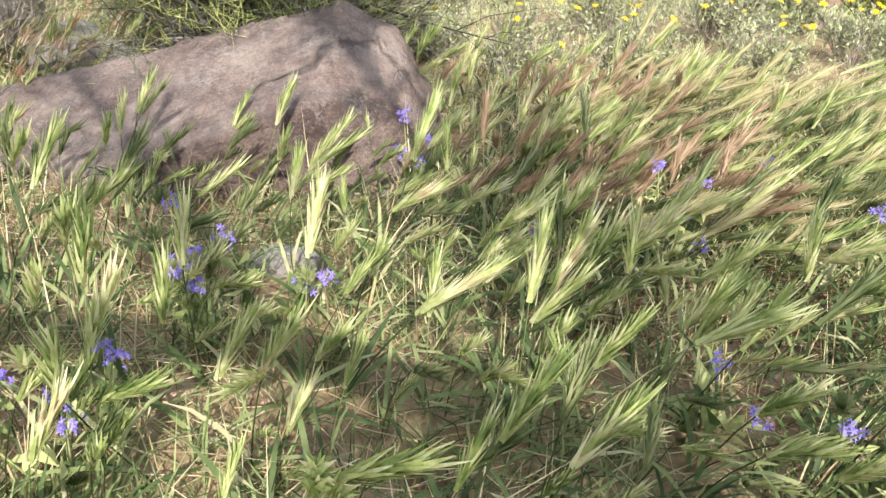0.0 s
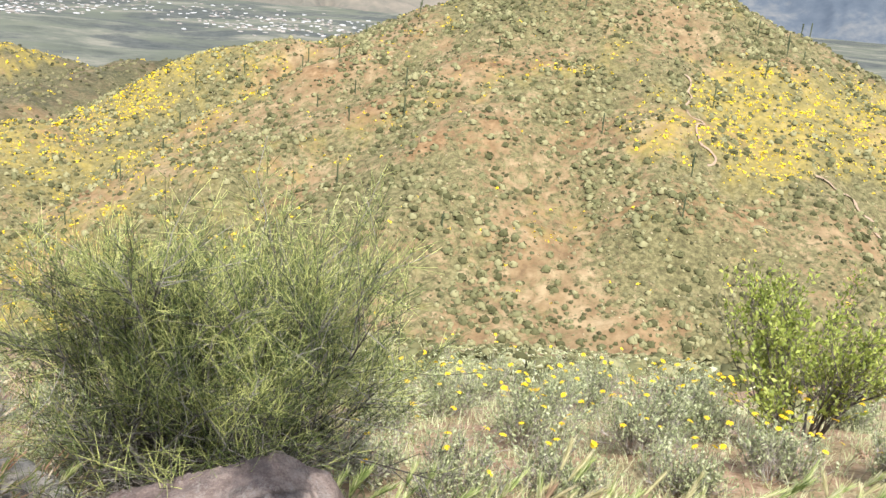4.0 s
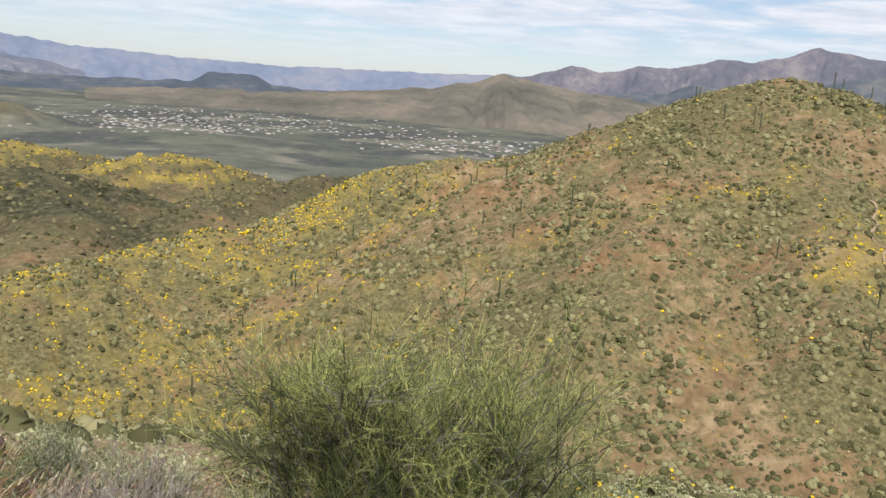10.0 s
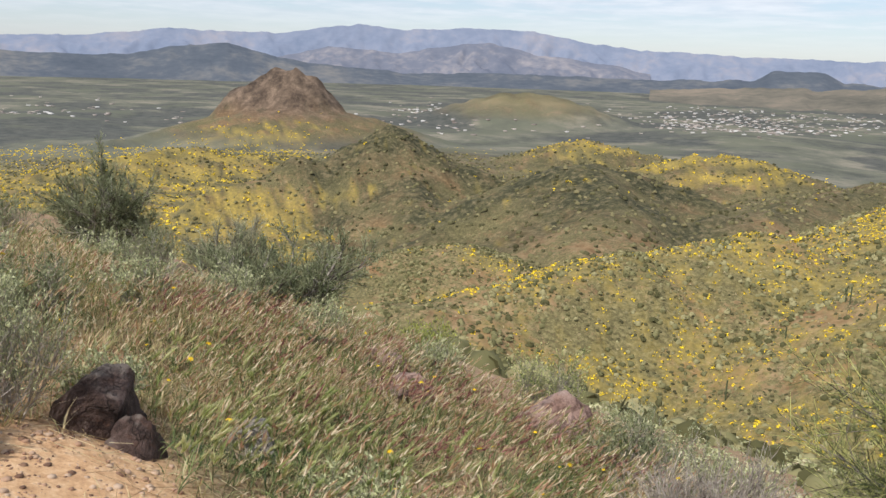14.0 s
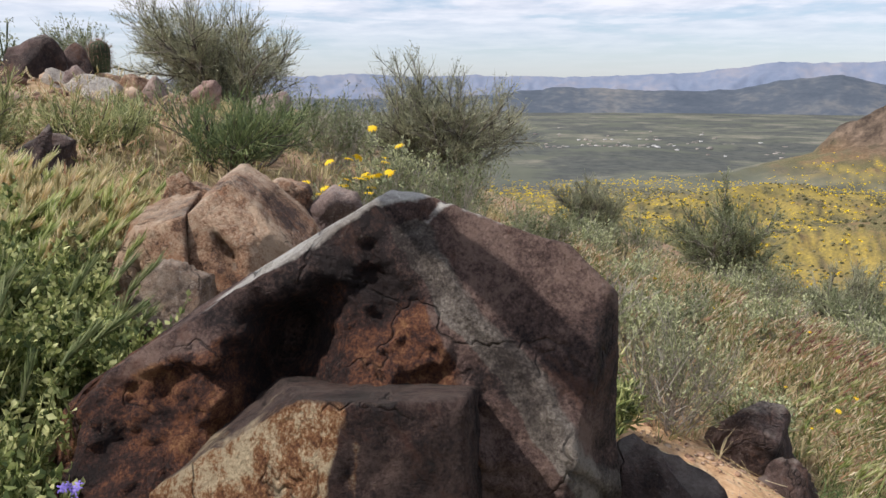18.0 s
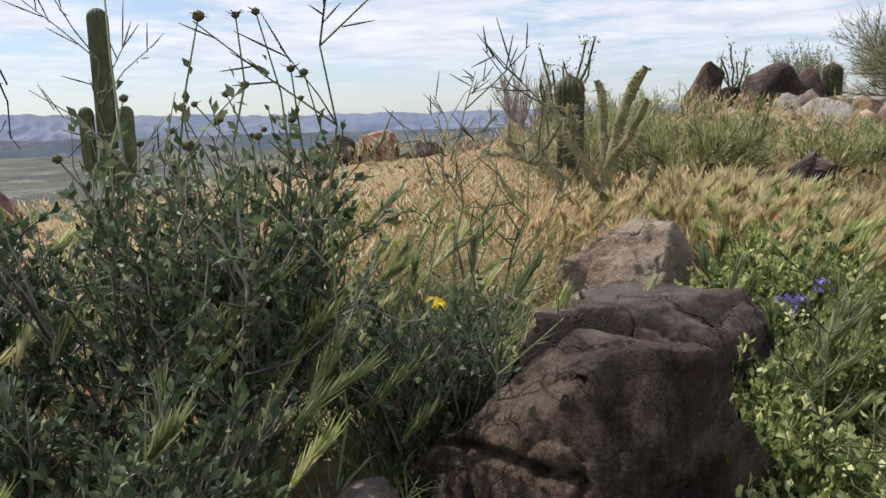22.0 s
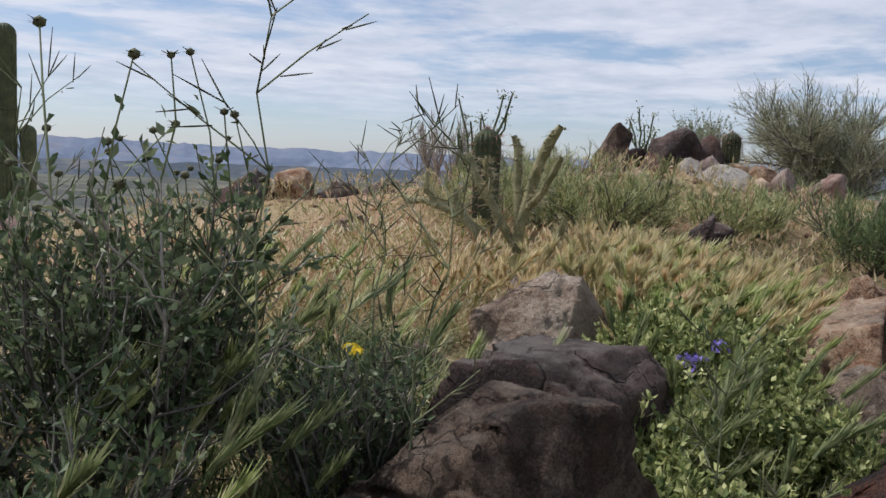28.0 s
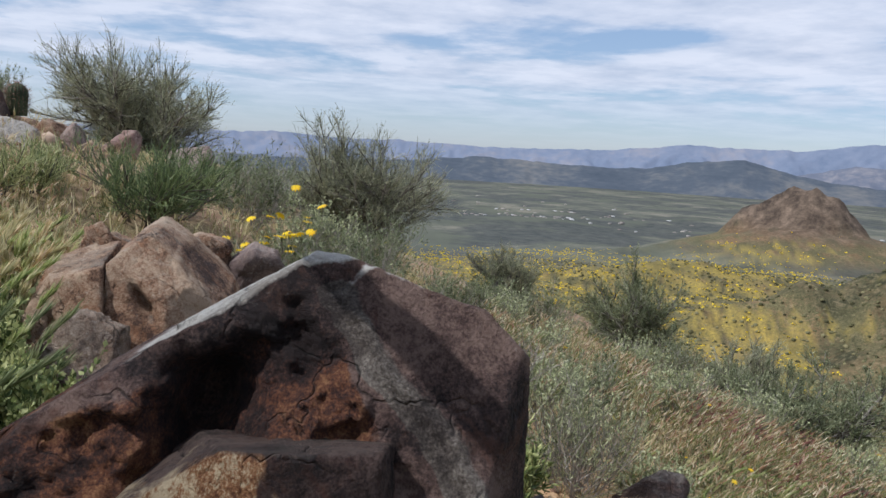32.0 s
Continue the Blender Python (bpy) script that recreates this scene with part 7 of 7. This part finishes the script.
field("grass", "golden brome grass behind the boulders", COARSE, 600, (-5.0, -2.7, -2.7, -1.5), (0.16, 0.28), [M_drygrass, M_headtan], 6, (0.1, 0.05), lambda x, y: 1 - 0.8 * smooth01(-y, 2.1, 2.4) * smooth01(x, -4.2, -3.6))
field("grass", "pale green barley mixed into the golden grass", FINE, 150, (-4.4, -2.7, -2.3, -1.2), (0.24, 0.38), [M_grass, M_head], 64, (0.12, 0.1))
field("grass", "barley heads nodding over the weeds between rocks", FINE, 45, (-2.9, -1.95, -1.8, -0.95), (0.24, 0.36), [M_grass, M_headolive], 26, (-0.15, 0.15))
field("grass", "olive barley heads among the brittlebushes", FINE, 60, (-2.3, -0.2, -2.9, -1.6), (0.26, 0.42), [M_grass, M_headolive], 63, (-0.2, 0.15))
field("grass", "tan grass heads beside the brittlebushes", FINE, 40, (-2.5, -0.4, -3.3, -2.3), (0.26, 0.42), [M_drygrass, M_headbrown], 64, (0.2, 0.1))
field("grass", "pink and tan brome on the bare rim", COARSE, 900, (-4.4, -2.0, -3.9, -2.2), (0.16, 0.3), [M_drygrass, M_headred], 65, (0.2, 0.2), None, 0.3, 1.2)
field("grass", "fresh green tufts beside the row of rocks", TUFTS, 200, (-2.9, -1.8, -2.6, -1.95), (0.2, 0.34), [M_grass], 66, (0.1, 0.1))
field("grass", "shaded green grass among the brittlebushes", TUFTS, 1200, (-2.6, 0.6, -3.4, -1.2), (0.16, 0.3), [M_grass], 7, (0.1, 0.1))
field("grass", "nodding wild barley beside the brittlebushes", FINE, 150, (-2.6, 0.2, -3.4, -1.5), (0.22, 0.34), [M_grass, M_head], 8, (-0.25, 0.1))
field("grass", "reddish grass below the crest rocks", COARSE, 1000, (-7.5, -4.4, -4.6, -1.3), (0.14, 0.26), [M_drygrass, M_headred], 24, (0.2, 0.1))
field("grass", "dry pinkish grass on the bare crest", COARSE, 2600, (-8.0, 1.0, -8.0, -2.9), (0.12, 0.24), [M_drygrass, M_headred], 9, (0.2, 0.1), None, 0.25, 1.6)
field("grass", "green grass round the boulders", TUFTS, 1300, (-6.0, -1.5, -3.0, 0.5), (0.1, 0.24), [M_grass], 10, (0.1, 0.1))
field("grass", "sparse dry grass on the bare hilltop", THIN, 2600, (-4.0, 8.0, -9.0, 4.5), (0.08, 0.2), [M_drygrass], 27, (0.1, 0.1), lambda x, y: 1 - 0.9 * smooth01(2.6 - np.hypot(x + 0.3, y + 0.6), 0, 0.8), 0.4, 2.0)
field("grass", "dry grass on the upper slope", THIN, 4200, (-13.0, -4.0, -2.5, 4.0), (0.14, 0.32), [M_drygrass], 11, (0.1, 0.1))
field("grass", "pale weeds on the slope below", THIN, 4200, (-3.0, 6.0, 2.8, 9.5), (0.1, 0.22), [M_paleweed], 12, (0.1, 0.1))


# ---- small yellow flowers on the slope ----
def daisy_stalk(rng):
    s = Soup()
    e = np.array([rng.normal() * 0.1, rng.normal() * 0.1, 1.0])
    s.tube([(0, 0, 0), e * 0.5 + rng.normal(size=3) * 0.03, e], [0.006, 0.005, 0.004])
    k = Soup()
    daisy(k, e, 0.12, rng, 8)
    v, f, m = k.arrays()
    s.add(v, f, 1)
    return s.arrays()


DAISY = [daisy_stalk(prng) for k in range(6)]
field("wild_daisies", "small yellow daisies on thin stalks on the slope", DAISY, 170, (0.1, 4.4, 4.2, 8.0), (0.25, 0.5), [M_leaf, M_yellow], 41, (0.1, 0.0))
field("wild_daisies", "a few small yellow daisies in the meadow", DAISY, 40, (-7.0, -2.0, 1.6, 6.0), (0.2, 0.35), [M_leaf, M_yellow], 42, (0.1, 0.0))


# ---- purple flowers ----
def phacelia(place, label, seed, height, heads=4):
    rng = np.random.default_rng(seed)
    ob = thing("phacelia", (*place, ground_z(*place)), label, "flower", "purple phacelias")
    st, lf = Soup(), Soup()
    for k in range(heads):
        e = np.array([rng.normal() * 0.07, rng.normal() * 0.07, height * rng.uniform(0.75, 1.05)])
        st.tube([(0, 0, -0.02), e * 0.5 + rng.normal(size=3) * 0.015, e], [0.0025, 0.002, 0.0015])
        leaves(lf, e * rng.uniform(0.1, 0.8, (14, 1)), np.tile([0, 0, 0.5], (14, 1)) + rng.normal(size=(14, 3)), 0.05, rng, width=0.45)
        fl = Soup()
        for q in range(12):
            o = e + rng.normal(size=3) * 0.011
            daisy(fl, o, 0.017, rng, 5, rng.normal(size=3) + np.array([0, 0, 0.6]))
        part("blossom", fl.mesh("blossom", M_purple), ob, "tight head of small purple flowers")
    part("branchwork", st.mesh("branchwork", M_lush), ob, kind="stuff")
    part("foliage", lf.mesh("foliage", M_lush), ob, kind="stuff")


for k, (x, y, h, n) in enumerate([(-0.42, 1.1, 0.3, 4), (-0.3, 1.15, 0.26, 3), (-0.72, 0.78, 0.26, 3), (-0.5, 0.8, 0.22, 3), (-0.55, 0.68, 0.2, 2), (0.62, 1.5, 0.3, 4), (0.98, 1.18, 0.32, 3), (0.5, 0.85, 0.24, 2), (0.76, 0.72, 0.22, 4), (0.05, 2.0, 0.34, 4),
                                  (-0.75, 0.6, 0.2, 2), (0.55, 1.62, 0.26, 2), (0.95, 1.9, 0.28, 2), (-2.5, -1.35, 0.36, 3), (-1.72, -0.98, 0.22, 3), (-1.6, -0.86, 0.2, 3), (-1.85, -1.12, 0.24, 2), (-2.9, 2.2, 0.2, 2), (0.2, 1.45, 0.26, 2)]):
    phacelia((x, y), "purple phacelia with small clustered flowers in the grass", 200 + k, h, n)


# ---- the scrub of the hills ----
def bushlet(rng, n=14, flat=0.75, leaf=(0.08, 0.19)):
    s = Soup()
    d = rng.normal(size=(n, 3))
    d /= np.linalg.norm(d, axis=1)[:, None]
    d[:, 2] = np.abs(d[:, 2])
    p = d * rng.uniform(0.25, 0.5, (n, 1)) * np.array([1, 1, flat * 1.3])
    for q, w in zip(p, d):
        a = np.cross(w, rng.normal(size=3))
        a /= np.linalg.norm(a) + 1e-6
        b = np.cross(w, a)
        r = rng.uniform(*leaf)
        s.add([q - a * r, q + b * r + w * 0.06, q + a * r, q - b * r * 0.5 + w * 0.1], [(0, 1, 2), (0, 2, 3)])
    return s.arrays()


def scrub(name, label, count, rmin, rmax, azmin, azmax, size, mats, seed, chance, protos, category="shrubs"):
    rng = np.random.default_rng(seed)
    n = count * 4
    az = np.radians(rng.uniform(azmin, azmax, n))
    r = np.sqrt(rng.uniform(rmin ** 2, rmax ** 2, n))
    x, y = -r * np.sin(az), r * np.cos(az)
    ok = rng.uniform(0, 1, n) < chance(x, y)
    x, y = x[ok][:count], y[ok][:count]
    p = np.stack([x, y, land(x, y) - 0.08], -1)
    v, f, m = scatter(protos, p, rng.uniform(0, 6.28, len(x)), rng.uniform(size[0], size[1], len(x)) ** 1.0, None, rng)
    return tagged(new(name, mesh_of(name, v, f, mats, m)), label, category, kind="stuff")


def clump(rng, ring=6, sprigs=0, flat=0.7):
    """A rounded, uneven low bush: two rings and a top, with a few sprigs standing out."""
    g = np.arange(ring) * 2 * np.pi / ring + rng.uniform(-0.35, 0.35, ring)
    r0, r1 = rng.uniform(0.32, 0.5, ring), rng.uniform(0.25, 0.46, ring)
    low = np.stack([np.cos(g) * r0, np.sin(g) * r0, np.full(ring, -0.05)], -1)
    mid = np.stack([np.cos(g + 0.3) * r1, np.sin(g + 0.3) * r1, rng.uniform(0.25, 0.5, ring) * flat], -1)
    top = np.array([[rng.normal() * 0.08, rng.normal() * 0.08, rng.uniform(0.55, 0.75) * flat]])
    i = np.arange(ring)
    j = (i + 1) % ring
    s = Soup()
    s.add(np.concatenate([low, mid, top]), np.concatenate([np.stack([i, j, ring + i], -1), np.stack([j, ring + j, ring + i], -1), np.stack([ring + i, ring + j, np.full(ring, 2 * ring)], -1)]))
    for k in range(sprigs):
        d = rng.normal(size=3)
        d[2] = abs(d[2])
        d /= np.linalg.norm(d)
        p, w = d * np.array([0.36, 0.36, 0.5 * flat]), np.cross(d, rng.normal(size=3)) * 0.14
        s.add([p - w, p + w, p + d * rng.uniform(0.1, 0.24)], [(0, 1, 2)])
    return s.arrays()


BUSHLETS = [clump(prng, 6, 7) for k in range(10)]
SMALL = [bushlet(prng, 6, 0.6, (0.16, 0.28)) for k in range(10)]
WEEDS = [bushlet(prng, 16, 0.6, (0.065, 0.13)) for k in range(8)]
DOTS = [clump(prng, 5, 2, 0.65) for k in range(12)]
TUSSOCKS = [bushlet(prng, 4, 0.6, (0.2, 0.32)) for k in range(10)]


scrub("hill_shrubs", "olive and grey-green shrubs dotting the hill", 12000, 95, 300, -48, 50, (0.7, 2.2), M_scrub, 21, lambda x, y: (0.8 - 0.55 * flowers(x, y)) * (0.14 + 0.86 * smooth01(fractal(x, y, 34.0, 3, 31), -0.25, 0.35)), BUSHLETS)
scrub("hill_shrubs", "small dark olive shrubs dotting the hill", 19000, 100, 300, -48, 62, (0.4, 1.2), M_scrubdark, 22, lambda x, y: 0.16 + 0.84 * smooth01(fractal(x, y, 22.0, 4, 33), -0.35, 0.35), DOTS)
scrub("hill_grass", "pale dry tufts dotting the hill", 14000, 60, 300, -48, 62, (0.3, 0.9), M_tuft, 27, lambda x, y: 0.8 * np.ones_like(x), TUSSOCKS)
scrub("hill_flowers", "yellow flowering brittlebush on the hill's crest and flank", 21000, 90, 300, -48, 60, (0.36, 1.1), M_goldbush, 23, lambda x, y: np.clip(flowers(x, y) * 1.1 - 0.12, 0, 1) ** 1.5 + 0.006, SMALL, "flowers")
scrub("slope_shrubs", "grey-green shrubs on the slope below", 3800, 12, 130, -48, 60, (0.5, 1.4), M_scrub, 24, lambda x, y: 0.8 * np.ones_like(x), BUSHLETS)
scrub("slope_weeds", "pale green weeds covering the lower slope", 4200, 9, 60, -40, 40, (0.2, 0.6), M_paleweed, 28, lambda x, y: 0.75 + 0.25 * fractal(x, y, 8.0, 3, 41), WEEDS, "plants")
scrub("slope_weeds", "pale green weeds on the slope further down", 7000, 25, 110, -40, 40, (0.3, 0.8), M_paleweed, 29, lambda x, y: 0.7 + 0.3 * fractal(x, y, 14.0, 3, 43), SMALL, "plants")
scrub("hill_shrubs", "shrubs dotting the middle hills, darkened like cloud shade", 12000, 300, 900, 0, 75, (1.3, 3.6), M_scrubdark, 25, lambda x, y: 0.8 * np.ones_like(x), DOTS)
scrub("hill_flowers", "yellow flowers on the middle hills", 9000, 250, 1100, 12, 82, (1.0, 3.2), M_goldbush, 26, lambda x, y: np.clip(flowers(x, y) - 0.1, 0, 1), SMALL, "flowers")



def on_land(az, el):
    """Where the sight line at that azimuth and elevation from the hilltop first meets the far hill."""
    r = np.linspace(70, 300, 460)
    x, y = -r * math.sin(radians(az)), r * math.cos(radians(az))
    up_ = np.degrees(np.arctan2(land(x, y) - EYE_Z, r))
    k = int(np.argmax(up_ >= el)) if (up_ >= el).any() else int(np.argmax(up_))
    return x[k], y[k]


def trail(name, label, way, width):
    """A worn footpath laid along the hillside."""
    pts = np.array([on_land(*w) for w in way])
    n = 60
    u = np.linspace(0, len(pts) - 1, n)
    x, y = np.interp(u, np.arange(len(pts)), pts[:, 0]), np.interp(u, np.arange(len(pts)), pts[:, 1])
    x, y = x + 0.8 * np.sin(u * 5), y + 0.8 * np.cos(u * 4)
    d = np.stack([np.gradient(x), np.gradient(y)], -1)
    d /= np.linalg.norm(d, axis=1)[:, None]
    s = np.stack([-d[:, 1], d[:, 0]], -1) * width
    rows = [np.stack([x + k * s[:, 0], y + k * s[:, 1], land(x + k * s[:, 0], y + k * s[:, 1]) + 0.3], -1) for k in (-1, 0, 1)]
    v = np.concatenate(rows)
    i = np.arange(n - 1)
    q = np.concatenate([np.stack([i + k * n, i + 1 + k * n, i + 1 + (k + 1) * n, i + (k + 1) * n], -1) for k in (0, 1)])
    tagged(new(name, mesh_of(name, v, q, M_trail)), label, "path", kind="structure")


trail("trail", "pale worn footpath winding up the hill", [(-20.2, -5.2), (-20.7, -6.1), (-20.6, -7.1), (-21.8, -8.1), (-21.5, -9.1), (-22.5, -9.8), (-22.8, -10.7)], 0.2)
trail("trail", "pale worn footpath along the saddle", [(-29.2, -10.5), (-30.6, -11.0), (-31.8, -11.7), (-32.8, -12.6), (-33.3, -13.4)], 0.35)

rng = np.random.default_rng(9)
MARKED = [(-21.6, -11.4), (-15.4, -9.3), (-26.0, -3.3), (-25.0, -4.8), (-22.2, -6.9), (-21.3, -0.4), (-20.2, 0.1), (-24.1, -2.2), (-27.0, -3.5), (-5.1, -16.9), (8.7, -7.1), (-13.3, -1.4)]
for k in range(46):
    if k < len(MARKED):
        x, y = on_land(*MARKED[k])
        az, r = math.degrees(math.atan2(-x, y)), math.hypot(x, y)
    elif k < 16:
        az, r = rng.uniform(-31, -17), rng.uniform(205, 262)
    elif k < 26:
        az, r = rng.uniform(-22, 12), rng.uniform(215, 258)
    else:
        az, r = rng.uniform(-34, 30), rng.uniform(120, 240)
    x, y = polar(az, r)
    saguaro((x, y, ground_z(x, y)), "tall saguaro standing on the hill", rng.uniform(2.6, 5.0), 0.16, [(rng.uniform(0, 6.28), 1.8, 1.3)] if k % 3 == 0 else [], k, "saguaros on the hill", 8)


# ---- the far town ----
def town(name, label, count, spots, seed):
    rng = np.random.default_rng(seed)
    s = Soup()
    cube = np.array([(x, y, z) for z in (0, 1) for y in (-1, 1) for x in (-1, 1)], float)
    fc = np.array([(0, 1, 3), (0, 3, 2), (4, 6, 7), (4, 7, 5), (0, 4, 5), (0, 5, 1), (1, 5, 7), (1, 7, 3), (3, 7, 6), (3, 6, 2), (2, 6, 4), (2, 4, 0)])
    for az, el, waz, wel, n in spots:
        for k in range(n):
            a, e = rng.normal(az, waz), rng.normal(el, wel)
            r = (EYE_Z - VALLEY) / math.tan(radians(max(-e, 2.2)))
            x, y = polar(a, r)
            g = rng.uniform(0, 3.14)
            d = np.array([rng.uniform(2.2, 5), rng.uniform(2, 3.4), rng.uniform(1.8, 3)])
            if ground_z(x, y) > VALLEY + 16:
                continue
            v = cube * d
            v = np.stack([v[:, 0] * math.cos(g) - v[:, 1] * math.sin(g) + x, v[:, 0] * math.sin(g) + v[:, 1] * math.cos(g) + y, v[:, 2] + ground_z(x, y) - 1], -1)
            s.add(v, fc, int(rng.uniform() < 0.4))
    return tagged(new(name, s.mesh(name, [M_roof, M_white])), label, "town", kind="stuff")


town("town", "far town of small pale houses on the valley floor", 0, [(25, -3.5, 2.6, 0.42, 330), (20, -3.2, 3.2, 0.4, 170), (42, -3.8, 2.6, 0.4, 220), (36, -3.7, 3, 0.4, 120), (6, -3.9, 3.2, 0.35, 200), (70, -3.9, 5.0, 0.35, 90), (12, -3.2, 4, 0.2, 60), (155, -4.0, 8, 0.5, 60)], 3)


# ---- loose gravel ----
def gravel(name, label, count, box, size, seed, thin=None):
    rng = np.random.default_rng(seed)
    v, f = ico(1)
    protos = []
    for k in range(8):
        q = v * rng.uniform(0.7, 1.0, 3) * rng.uniform(0.8, 1.15, (len(v), 1))
        q[:, 2] *= 0.6
        protos.append((q, f, np.zeros(len(f), int)))
    x, y = rng.uniform(box[0], box[1], count * 3), rng.uniform(box[2], box[3], count * 3)
    if thin is not None:
        ok = rng.uniform(0, 1, len(x)) < thin(x, y)
        x, y = x[ok], y[ok]
    x, y = x[:count], y[:count]
    sz = size[0] * (size[1] / size[0]) ** (rng.uniform(0, 1, len(x)) ** 2.2)
    a, b, c = scatter(protos, np.stack([x, y, home(x, y)], -1), rng.uniform(0, 6.28, len(x)), sz, None, rng)
    return tagged(new(name, mesh_of(name, a, b, M_gravel, c)), label, "stones", kind="stuff")


gravel("gravel", "loose tan and red stones on the path", 2600, (-5.2, -1.2, 0.2, 3.2), (0.004, 0.03), 1, lambda x, y: 1.05 - off_path(x, y))
gravel("gravel", "loose stones on the hillside", 2000, (-9.0, 3.5, -8.0, 8.0), (0.01, 0.08), 2)
gravel("gravel", "angular stones strewn over the crest", 220, (-8.6, -6.9, -3.9, -1.0), (0.03, 0.15), 4)
gravel("gravel", "small stones on the bare rim", 1500, (-8.0, -1.0, -8.0, -3.0), (0.01, 0.06), 3)
